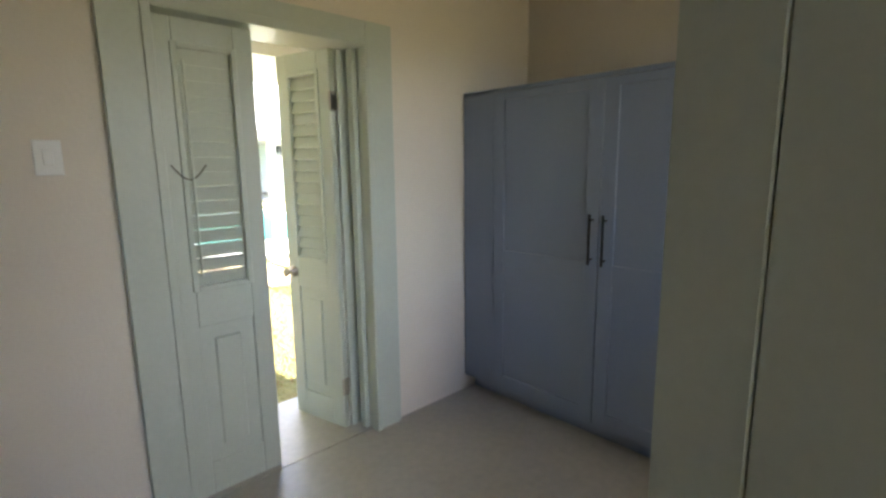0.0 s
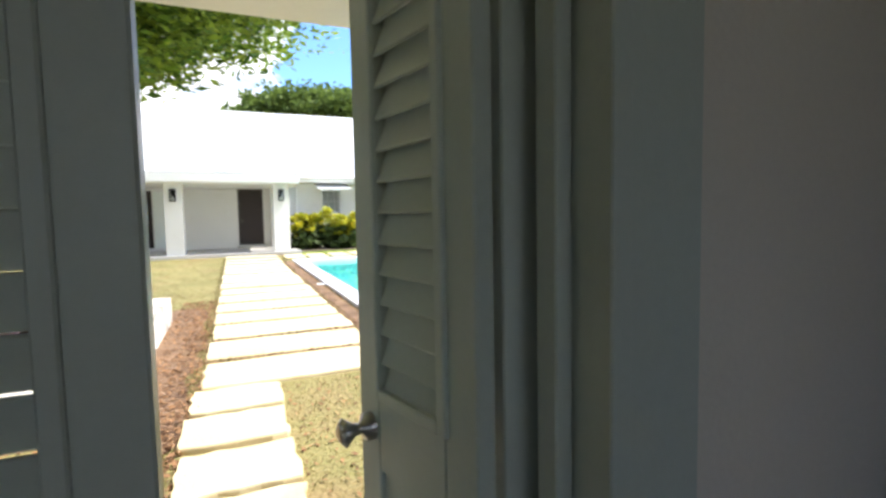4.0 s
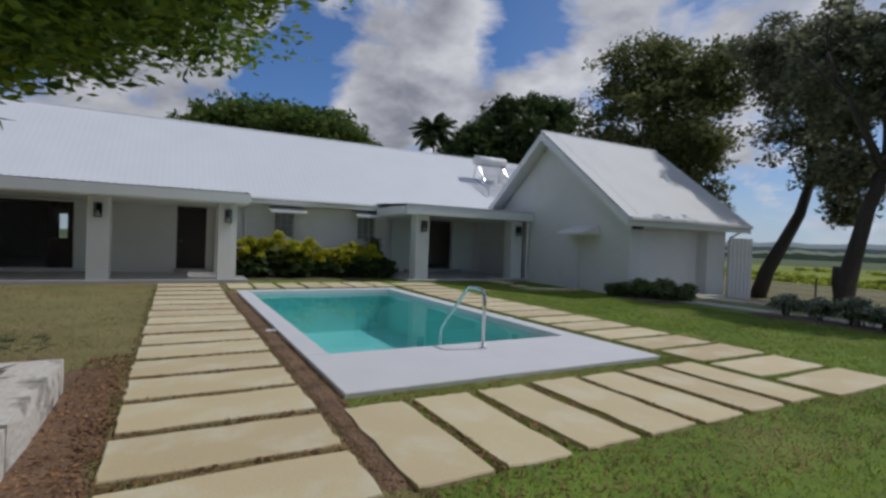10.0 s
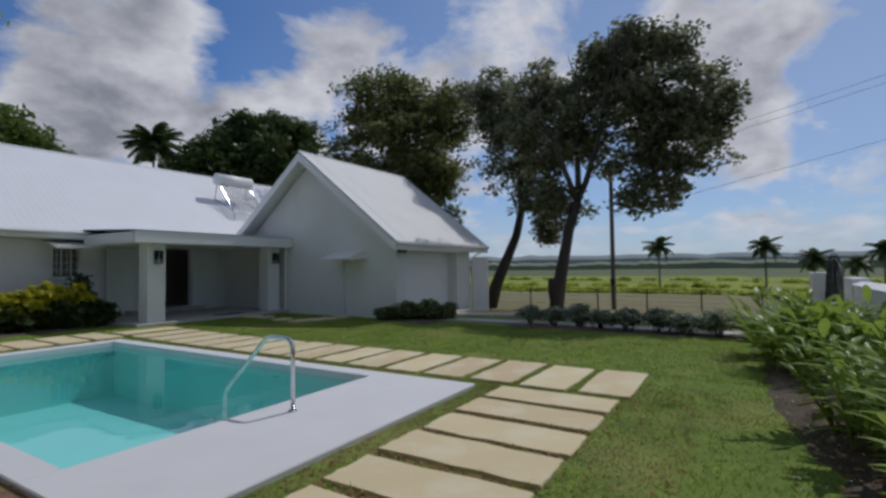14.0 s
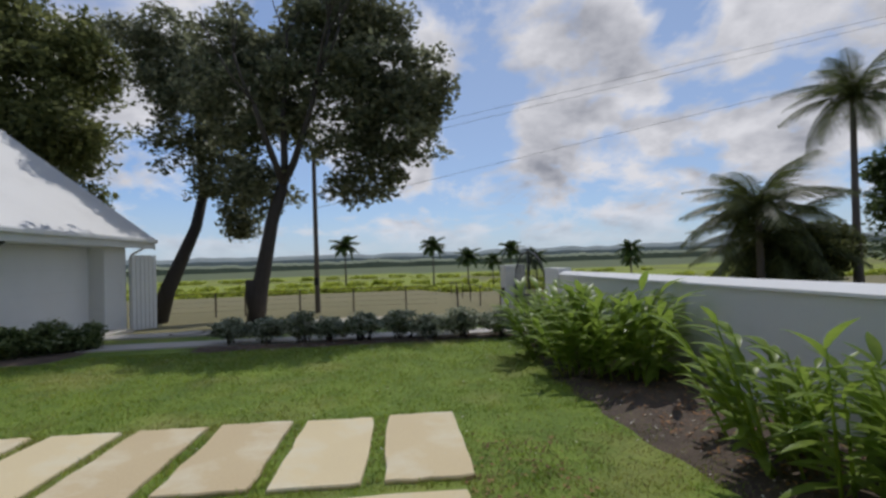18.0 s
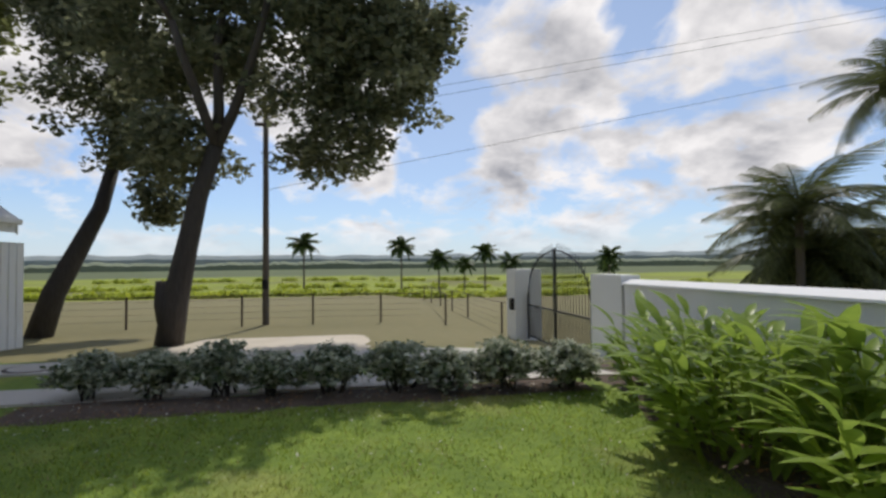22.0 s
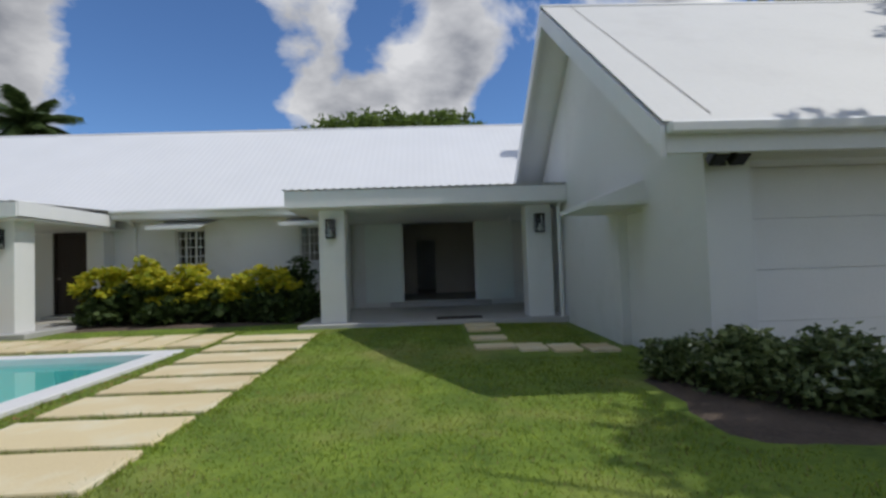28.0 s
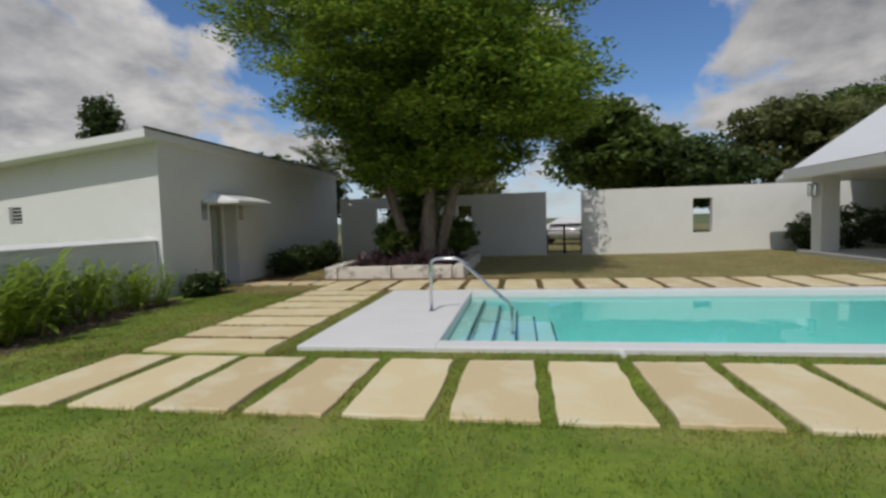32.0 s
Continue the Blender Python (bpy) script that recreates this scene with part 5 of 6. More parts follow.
# big feathery tree in the planter
tree("shade_tree", -0.8, 7.8, 0.24,
     [(-0.02, 0.42, -0.15, 0.02, 1.0, 2.3, 0.40, 3), (-0.42, 0.35, -0.6, -0.1, 1.0, 2.8, 0.28, 3), (0.06, 0.12, 0.0, -0.36, 1.0, 3.1, 0.21, 3), (0.06, 0.68, 0.0, 0.38, 1.0, 3.1, 0.21, 3), (0.24, 0.48, 0.08, 0.06, 1.0, 2.9, 0.27, 3)],
     [(-0.4, 0.4, 7.6, 4.6, 5.0, 3.0, 52000), (2.0, 2.9, 4.7, 2.3, 2.2, 1.1, 12000), (-2.8, -2.0, 5.0, 2.6, 2.6, 1.5, 13000), (-2.6, 2.8, 4.9, 2.8, 2.8, 1.4, 14000), (-0.3, 0.4, 10.2, 2.9, 3.2, 1.3, 12000), (2.6, 1.2, 6.4, 2.4, 2.4, 1.4, 14000), (-3.8, 0.4, 6.4, 2.4, 2.6, 1.8, 13000), (0.3, 3.9, 4.2, 1.8, 1.4, 0.7, 6000),
      (-1.7, -0.2, 3.5, 1.5, 1.3, 0.8, 11000), (-0.3, 0.4, 3.4, 0.9, 0.8, 0.8, 6000), (-0.9, 0.1, 2.1, 0.6, 0.45, 1.0, 4500), (1.3, 1.6, 3.2, 0.9, 0.9, 0.5, 4500), (2.4, 1.2, 4.1, 1.1, 1.1, 0.5, 4500), (-3.0, -0.8, 3.6, 1.4, 1.2, 0.7, 7000),
      (-0.3, -0.7, 3.5, 1.2, 0.9, 0.6, 7000), (-1.5, -1.3, 3.2, 1.2, 0.8, 0.6, 5000), (0.2, -4.0, 7.9, 2.6, 1.9, 1.7, 10000), (-1.0, -0.7, 3.9, 1.3, 1.1, 0.9, 9000), (-1.9, -1.2, 4.4, 1.5, 1.3, 0.9, 8000), (0.6, 0.5, 2.85, 0.9, 1.5, 0.6, 8000), (0.3, -0.9, 3.0, 0.9, 1.0, 0.6, 5000), (0.4, 1.0, 4.6, 2.6, 2.4, 0.9, 15000), (-1.6, 2.2, 3.2, 1.6, 1.3, 0.6, 6000), (0.6, -1.8, 5.2, 2.6, 2.0, 1.0, 13000), (-1.2, -0.4, 4.6, 2.6, 2.4, 0.9, 13000), (-0.4, 3.6, 5.6, 2.8, 2.0, 1.1, 12000)],
     LEAF_FEATHER, 0.165, BARK, "large spreading tree with pale bark and feathery green leaves", 11, clump=0.42, per_clump=80, narrow=0.38, flat=0.26)

# tall dark trees by the drive
drive_tree = tree("tall_tree", 21.15, 11.42, -0.2,
     [(0, 0, 0.03, -0.24, 1.0, 4.7, 0.30, 3)],
     [(0.5, -2.4, 7.7, 2.1, 3.3, 2.4, 12500), (0.6, -4.7, 6.6, 1.7, 1.9, 1.8, 6000), (0.4, 0.2, 7.6, 1.9, 1.7, 2.2, 6500), (0.6, -3.3, 9.8, 1.7, 2.2, 1.2, 5500), (0.4, -5.5, 7.9, 1.3, 1.2, 1.2, 3000), (0.4, -3.6, 4.6, 1.3, 1.3, 0.7, 2200), (0.4, -0.2, 4.4, 1.2, 1.0, 0.9, 2000), (0.4, 0.9, 9.4, 1.2, 1.1, 1.0, 2200), (0.5, -3.0, 10.3, 1.6, 2.0, 1.0, 1800)],
     LEAF_DARK, 0.2, DARKBARK, "tall leaning tree with dark glossy leaves", 21, clump=0.36, per_clump=82, narrow=0.6)
part("stub", tube(bmesh.new(), [(-0.05, -0.02, 0.45), (-0.08, 0.06, 0.95), (-0.08, 0.07, 1.45)], [0.2, 0.19, 0.16], 8), DARKBARK, drive_tree, "short sawn-off side stem", True)
tree("tall_tree", 25.0, 16.2, -0.4,
     [(0, 0, 0.0, -0.10, 1.0, 5.6, 0.34, 3)],
     [(0.7, -1.2, 8.3, 1.7, 2.0, 2.2, 7500), (0.4, -2.6, 5.6, 1.3, 1.3, 1.2, 2800), (0.9, -0.7, 9.9, 1.6, 1.7, 1.1, 4200), (0.7, 0.2, 11.6, 1.5, 1.7, 1.1, 3400), (0.1, -3.0, 3.9, 0.9, 0.8, 0.8, 1400)],
     LEAF_DARK, 0.2, DARKBARK, "slender leaning tree with dark leaves", 22, clump=0.36, per_clump=70, narrow=0.6)
tree("olive_tree", 27.5, 24.0, -0.5,
     [(0, 0, 0.1, -0.05, 1.0, 5.6, 0.45, 3)],
     [(0, 0, 9.2, 4.6, 4.6, 3.6, 15500), (0, 0.6, 13.0, 3.2, 3.0, 2.1, 7500), (1.0, -2.6, 11.8, 2.8, 2.4, 1.8, 7000), (-1.5, -3.2, 7.2, 2.4, 2.0, 2.0, 6000), (0, 3.4, 8.0, 2.4, 2.0, 2.0, 5000), (-1, -3.6, 4.6, 1.8, 1.6, 1.3, 3000)],
     LEAF_OLIVE, 0.30, DARKBARK, "broad tree with olive green leaves behind the garage", 23, clump=0.5, per_clump=50)
tree("dark_tree", 27.5, 38.0, -0.5,
     [(0, 0, 0.0, 0.0, 1.0, 5.5, 0.4, 3)],
     [(0, 0, 10.4, 5.0, 4.4, 3.2, 17000), (2.8, 0, 13.2, 3.4, 3.0, 1.9, 9000), (-3.6, 0, 9.4, 3.0, 2.6, 2.2, 7000), (-0.8, 0, 12.8, 2.4, 2.4, 1.4, 5000)],
     LEAF_SHRUB, 0.42, DARKBARK, "dark leafy tree behind the house", 24, clump=0.5, per_clump=34)
tree("umbrella_tree", 10.3, 50.0, 0,
     [(0, 0, 0.0, 0.0, 1.0, 5.0, 0.5, 3)],
     [(0, 0, 10.6, 7.8, 7.2, 2.6, 36000), (-5.0, 0, 9.6, 3.8, 4.5, 1.7, 9000), (5.0, 0, 9.6, 3.8, 4.5, 1.7, 9000)],
     LEAF_FLAME, 0.48, DARKBARK, "wide umbrella-crowned tree behind the house", 25, clump=0.55, per_clump=34)
for i, (x, y, h, r) in enumerate(((-15, 6, 5.2, 3.4), (-18, 16.6, 8.4, 3.5), (-19, 21, 6.0, 4.2), (-23, 30, 8.5, 5.5), (-30, 40, 10.5, 6.5), (-14, -3, 5.5, 3.6), (-24, 5, 7, 5), (-28, 20, 8.5, 6), (-40, 45, 13, 8), (-27, 36, 9, 5.5))):
    tree("garden_tree", x, y, 0, [(0, 0, 0.1 * (i % 3 - 1), 0.1, 1.0, h * 0.4, 0.2, 2)],
         [(0, 0, h * 0.68, r, r, h * 0.3, 10000), (r * 0.3, -r * 0.3, h * 0.85, r * 0.6, r * 0.6, h * 0.16, 4000), (-r * 0.4, r * 0.3, h * 0.5, r * 0.6, r * 0.6, h * 0.16, 3600)],
         (LEAF_OLIVE, LEAF_FLAME, LEAF_SHRUB)[i % 3], 0.44, DARKBARK, "leafy tree beyond the garden wall", 40 + i, clump=0.45, per_clump=24)
tree("dark_tree", -8.8, -10.0, 0, [(0, 0, 0, 0, 1, 2.6, 0.2, 3)],
     [(0, 0, 5.4, 1.2, 1.2, 1.8, 3200), (0.2, 0, 7.3, 0.7, 0.7, 1.1, 1600)],
     LEAF_SHRUB, 0.28, DARKBARK, "narrow dark tree behind the pool house", 61, clump=0.3, per_clump=24)
tree("broadleaf_tree", 27.0, -20.5, -0.8, [(0, 0, 0, 0, 1, 2.2, 0.3, 2)],
     [(0, 0, 4.6, 3.2, 3.2, 2.5, 13000), (0.5, 1.0, 6.4, 2.0, 2.0, 1.2, 4500), (0, 0, 2.4, 2.8, 2.8, 1.2, 4500)],
     LEAF_SHRUB, 0.34, DARKBARK, "dense dark round broadleaf tree beyond the wall", 60, clump=0.35, per_clump=24)

tree("scrub_tree", 26.6, -11.8, -0.8, [(0.3, 0, 0.2, 0, 1, 1.2, 0.16, 2), (-0.3, 0.2, -0.2, 0.1, 1, 1.1, 0.12, 2)],
     [(0, 0, 2.0, 2.0, 2.2, 1.4, 8000), (0.4, -1.6, 2.4, 1.6, 1.6, 1.3, 5000), (0, 1.4, 1.4, 1.4, 1.4, 1.0, 3500)],
     LEAF_OLIVE, 0.26, DARKBARK, "low olive brown scrub tree under the palms", 62, clump=0.3, per_clump=30)


def frond_mesh(name, length, leaflet, mat, seed, arch=0.5, wide=0.02):
    """One arching palm frond along +x from the origin."""
    rng = np.random.default_rng(seed)
    n = 44
    out = []
    for i in range(n):
        t = (i + 1.0) / n
        p = np.array([length * (t - 0.12 * t * t), 0, length * (0.30 * t - arch * t * t)])
        tang = np.array([1 - 0.24 * t, 0, 0.30 - 2 * arch * t]); tang /= np.linalg.norm(tang)
        ll = leaflet * math.sin(math.pi * min(1, 0.12 + 0.88 * t)) ** 0.6 * rng.uniform(0.85, 1.1)
        for s in (-1, 1):
            tip = p + ll * (0.62 * tang + s * np.array([0, 0.72, 0]) + np.array([0, 0, -0.42 - 0.2 * rng.random()]))
            w = tang * wide * length / 2.5
            mid = (p * 0.55 + tip * 0.45) + np.array([0, 0, 0.05])
            out += [p - w, p + w, mid + w, mid - w, mid - w, mid + w, tip, tip - w * 0.1]
    for i in range(10):
        t0, t1 = i / 10, (i + 1) / 10
        a = np.array([length * (t0 - 0.12 * t0 * t0), 0, length * (0.30 * t0 - arch * t0 * t0)])
        b = np.array([length * (t1 - 0.12 * t1 * t1), 0, length * (0.30 * t1 - arch * t1 * t1)])
        w = 0.035 * (1 - t0 * 0.8)
        out += [a + (0, -w, 0), a + (0, w, 0), b + (0, w, 0), b + (0, -w, 0), a + (0, 0, -w), a + (0, 0, w), b + (0, 0, w), b + (0, 0, -w)]
    return quads_mesh(name, np.array(out), mat)


FRONDS = [frond_mesh("frond", 2.9, 0.8, LEAF_PALM, 5, 0.55), frond_mesh("frond", 2.7, 0.72, LEAF_PALM, 6, 0.85)]
DENSE = [frond_mesh("frond", 2.7, 0.95, LEAF_SHRUB, 7, 0.6, 0.05), frond_mesh("frond", 2.4, 0.9, LEAF_SHRUB, 8, 0.9, 0.05)]
def palm(x, y, z, height, size, label, seed, count=18, lean=(0.0, 0.0), name="coconut_palm", group="coconut palms in the fields", fronds=FRONDS):
    rng = random.Random(seed)
    t = thing(name, x, y, z, label, "palm", group)
    pts = [(lean[0] * (k / 6) ** 2, lean[1] * (k / 6) ** 2, height * k / 6 - 0.1) for k in range(7)]
    part("trunk", tube(bmesh.new(), pts, [0.2 * size, 0.15 * size, 0.13 * size, 0.12 * size, 0.11 * size, 0.1 * size, 0.09 * size], 8), POLEWOOD, t, smooth=True)
    for k in range(count):
        layer = k / count
        m = pose(lean[0], lean[1], height - 0.15, 0, 0, k * 137.5 + rng.uniform(-12, 12)) @ pose(0, 0, 0, 0, -62 + 88 * layer + rng.uniform(-8, 8), 0) @ Matrix.Scale(size * rng.uniform(0.85, 1.1), 4)
        part("frond", fronds[k % 2], LEAF_PALM, t, m=m)
    return t


palm(25.9, -14.3, -0.5, 9.3, 1.25, "tall coconut palm beyond the boundary wall", 1, 24, (0.3, -0.5))
palm(25.5, -9.2, -0.5, 4.0, 1.3, "squat bushy coconut palm beyond the boundary wall", 2, 30)
palm(26.4, -10.4, -0.6, 2.6, 1.35, "squat bushy coconut palm beyond the boundary wall", 3, 26)
for i, (x, y, h, s) in enumerate(((60, 12.7, 4.9, 1.0), (60, 3.0, 4.9, 0.95), (60, -0.9, 3.7, 0.95), (66, -4.9, 3.2, 0.85), (61, -6.1, 4.4, 0.9), (62, -9.3, 3.3, 0.9), (60, -20.0, 4.0, 0.95), (64, -22.0, 3.0, 0.9))):
    palm(x, y, ground_z(x, y), h, s * 0.72, "young coconut palm standing in the field", 10 + i, 24, fronds=DENSE)
for i, (x, y, h, s) in enumerate(((38, -51, 9.2, 1.15), (38, -56.5, 5.4, 1.1), (36, -66, 8.0, 1.2))):
    palm(x, y, ground_z(x, y), h, s, "coconut palm far beyond the wall", 30 + i, 18)
palm(21.2, 41.0, 0, 11.0, 0.82, "tall dense palm behind the house", 50, 34, name="royal_palm", group="royal palms", fronds=DENSE)
palm(-11.3, 40.0, 0, 10.6, 1.05, "tall dense palm behind the house", 51, 30, name="royal_palm", group="royal palms", fronds=DENSE)
palm(-13.0, 0.0, 0, 4.6, 0.8, "slender palm behind the pool house", 52, 16, name="royal_palm", group="royal palms")
palm(-11.0, -6.0, 0, 4.4, 0.8, "slender palm behind the pool house", 53, 16, name="royal_palm", group="royal palms")

# ---------------------------------------------------------------- shrubs
def shrub(name, x, y, blobs, leaf, size, label, seed, twigs=6, group="", extra=None, **kw):
    t = thing(name, x, y, ground_z(x, y), label, "shrub", group)
    rng = random.Random(seed)
    for k in range(twigs):
        bm = bmesh.new()
        bx, by, bz, rx, ry, rz, _ = blobs[k % len(blobs)]
        e = (bx + rng.uniform(-rx, rx) * 0.6, by + rng.uniform(-ry, ry) * 0.6, bz + rz * 0.2)
        s = (bx * 0.8 + rng.uniform(-0.1, 0.1), by * 0.8 + rng.uniform(-0.1, 0.1), -0.05)
        tube(bm, [s, ((s[0] + e[0]) / 2 + rng.uniform(-0.05, 0.05), (s[1] + e[1]) / 2, e[2] * 0.55), e], [0.018, 0.013, 0.006], 5)
        part("stem", bm, DARKBARK, t)
    part("foliage", leaves("foliage", blobs, size, leaf, seed, **kw), leaf, t)
    if extra:
        part("foliage", leaves("foliage", extra[0], size, extra[1], seed + 1, **kw), extra[1], t, extra[2])
    return t


rng = random.Random(5)
for i in range(9):
    x, y = 4.3 + 0.56 * i, 22.3 + rng.uniform(-0.25, 0.2)
    h = 1.3 + rng.uniform(-0.3, 0.3)
    shrub("croton_shrub", x, y, [(0, 0, h * 0.36, 0.5, 0.55, h * 0.36, 800), (0, 0, h * 0.25, 0.55, 0.6, h * 0.25, 400)], LEAF_SHRUB, 0.21, "yellow and green leaved croton shrub by the house wall", 100 + i, group="croton shrubs",
          extra=([(0, -0.05, h * 0.72, 0.45, 0.5, h * 0.34, 560)], LEAF_YELLOW, "bright yellow leaves"), clump=0.11, per_clump=24)
for x, y, h in ((9.15, 22.6, 1.75), (9.0, 22.0, 0.9), (9.5, 22.0, 0.8), (8.5, 21.9, 0.8)):
    shrub("dark_shrub", x, y, [(0, 0, h * 0.5, 0.38, 0.38, h * 0.5, 1500)], LEAF_SHRUB, 0.12, "dark green shrub in the bed by the house", int(h * 100), clump=0.1, per_clump=14)
for i in range(9):
    y = 4.75 + 0.70 * i
    x = 15.22 + 0.08 * i
    shrub("hedge_plant", x, y, [(0, 0, 0.34 + 0.05 * math.sin(i * 2.3), 0.36, 0.42, 0.2, 1300), (0.05 * math.cos(i * 3.1), 0.1 * math.sin(i * 1.7), 0.48 + 0.07 * math.sin(i * 2.3), 0.26, 0.24, 0.12, 420), (0.1, -0.2 * math.cos(i * 2.1), 0.26, 0.32, 0.42, 0.13, 520)], LEAF_VARIEGATED, 0.085, "clipped variegated hedge plant with pale leaves", 200 + i, 7, "hedge along the drive", clump=0.07, per_clump=14)
for x, y, s in ((15.05, 15.2, 0.5), (15.3, 14.6, 0.74), (15.7, 14.05, 0.82), (16.1, 13.55, 0.66)):
    shrub("garage_bush", x, y, [(0, 0, 0.34 * s, 0.6 * s, 0.55 * s, 0.34 * s, 2400), (0.15 * s, -0.1, 0.62 * s, 0.3 * s, 0.3 * s, 0.2 * s, 800), (-0.25 * s, 0.2, 0.5 * s, 0.25 * s, 0.3 * s, 0.2 * s, 350)], LEAF_BUSH, 0.088, "low leafy green bush at the garage corner", int(x * 10 + y), 8,
          extra=([(0, 0, 0.5 * s, 0.5 * s, 0.5 * s, 0.25 * s, 160)], LEAF_VARIEGATED, "pale new leaves"), clump=0.1, per_clump=16)
for x, y, s in ((-0.3, 3.9, 1.0), (-1.3, 3.95, 1.1), (-2.3, 3.9, 1.0), (-3.4, 4.0, 1.1), (3.7, 3.9, 0.6)):
    shrub("dark_shrub", x, y, [(0, 0, 0.4 * s, 0.55, 0.4, 0.42 * s, 1700)], LEAF_SHRUB, 0.12, "dark green shrub along the pool house wall", int(abs(x) * 17), clump=0.1, per_clump=14)
for x, y, s in ((-5.6, 22.6, 1.6), (-5.9, 21.4, 1.3), (-5.5, 23.8, 1.5)):
    shrub("dark_shrub", x, y, [(0, 0, 0.5 * s, 0.7, 0.7, 0.5 * s, 2200)], LEAF_SHRUB, 0.13, "dark shrub beside the west porch", int(y * 7), clump=0.12, per_clump=14)
for x, y, s in ((-3.6, 7.0, 1.0), (-3.2, 8.0, 1.3), (-2.6, 6.8, 0.9), (-1.6, 9.0, 0.7), (-3.9, 8.8, 1.1), (-1.45, 7.25, 1.2), (-2.1, 7.2, 1.4), (-1.0, 7.5, 0.8), (-1.35, 7.75, 2.1), (-1.9, 7.6, 1.8)):
    t = shrub("planter_shrub", x, y, [(0, 0, 0.35 + 0.45 * s, 0.8, 0.7, 0.5 * s, 2400)], LEAF_SHRUB if s > 1.5 else LEAF_FLAME, 0.14, "dark shrub under the tree in the planter", int(abs(x) * 31), clump=0.12, per_clump=14)
    t.location.z = 0.24


def blade_mesh(name, length, width, mat, bend=0.35, segs=5):
    """One long pointed leaf along +x, arching, with a fold along its middle."""
    bm = bmesh.new()
    rows = []
    for i in range(segs + 1):
        t = i / segs
        w = width * (math.sin(math.pi * (0.06 + 0.94 * t)) ** 0.7) if i < segs else 0.004
        x, z = length * t, -bend * length * t * t
        rows.append([bm.verts.new((x, -w, z + 0.25 * w)), bm.verts.new((x, 0, z)), bm.verts.new((x, w, z + 0.25 * w))])
    for a, b in zip(rows, rows[1:]):
        bm.faces.new((a[0], a[1], b[1], b[0])); bm.faces.new((a[1], a[2], b[2], b[1]))
    return finish(bm, name, mat, True)


GINGER = [blade_mesh("leaf", 0.41, 0.055, LEAF_GINGER, 0.46), blade_mesh("leaf", 0.34, 0.05, LEAF_GINGER, 0.32)]
def ginger(x, y, size, seed, stems=9):
    rng = random.Random(seed)
    t = thing("ginger_plant", x, y, ground_z(x, y), "clump of shell ginger with long bright green leaves", "plant", "ginger plants along the wall")
    for k in range(stems):
        a, r = rng.uniform(0, 6.28), rng.uniform(0.05, 0.48) * size
        lean = rng.uniform(0.08, 0.6)
        h = rng.uniform(0.7, 1.1) * size
        base = Vector((r * math.cos(a), r * math.sin(a), -0.03))
        tip = base + Vector((math.cos(a) * lean * h, math.sin(a) * lean * h, h))
        st = part("stem", tube(bmesh.new(), [base, base.lerp(tip, 0.5) + Vector((0, 0, 0.05)), tip], [0.014, 0.011, 0.006], 5), LEAF_GINGER, t)
        count = 14 if x < 10 else 11
        for j in range(count):
            u = 0.2 + 0.8 * j / (count - 1)
            p = base.lerp(tip, u)
            m = Matrix.Translation(p) @ pose(0, 0, 0, 0, 0, math.degrees(a) + (75 if j % 2 else -75) * (1 - 0.6 * u) + rng.uniform(-25, 25)) @ pose(0, 0, 0, 0, -rng.uniform(5 + 15 * u, 38 + 27 * u), 0) @ Matrix.Scale((0.68 if x < 10 else 0.92) * size * rng.uniform(0.8, 1.15), 4)
            part("leaf", GINGER[j % 2], LEAF_GINGER, st, m=m)
    return t


for i, (x, y, s) in enumerate(((15.0, 3.5, 0.75), (14.3, 3.9, 0.85), (13.6, 3.5, 0.95), (12.9, 4.2, 1.0), (12.2, 3.7, 1.1), (11.7, 4.2, 0.92), (11.3, 3.7, 1.0), (8.75, 3.75, 0.72), (8.1, 3.7, 1.12), (7.4, 3.6, 0.95), (6.6, 3.6, 0.95), (5.8, 3.5, 0.85), (5.1, 3.7, 0.7))):
    ginger(x, y, s, 300 + i, 20)

RHOEO = [blade_mesh("leaf", 0.54, 0.036, LEAF_PURPLE, 0.25), blade_mesh("leaf", 0.44, 0.032, LEAF_PURPLE, 0.4)]
for i, (x, y, s) in enumerate(((0.42, 6.55, 1.0), (-0.15, 6.45, 0.95), (-0.6, 6.75, 1.1), (-1.1, 6.5, 1.0), (-1.6, 6.75, 1.1), (-2.2, 6.5, 1.0), (0.35, 7.9, 1.2), (0.45, 8.5, 1.15), (0.1, 8.25, 1.2), (-0.2, 7.6, 1.0), (0.45, 7.3, 0.8), (0.3, 9.0, 1.0), (-0.5, 8.8, 1.0), (-2.9, 6.6, 1.0))):
    rng = random.Random(400 + i)
    t = thing("spiked_plant", x, y, 0.235, "purple spiked rosette plant in the stone planter", "plant", "purple plants in the planter")
    for k in range(26):
        el = 82 - 70 * (k / 26) + rng.uniform(-8, 8)
        m = pose(0, 0, 0.0, 0, 0, k * 137.5) @ pose(0, 0, 0, 0, -el, 0) @ Matrix.Scale(s * rng.uniform(0.85, 1.15), 4)
        part("leaf", RHOEO[k % 2], LEAF_PURPLE, t, m=m)

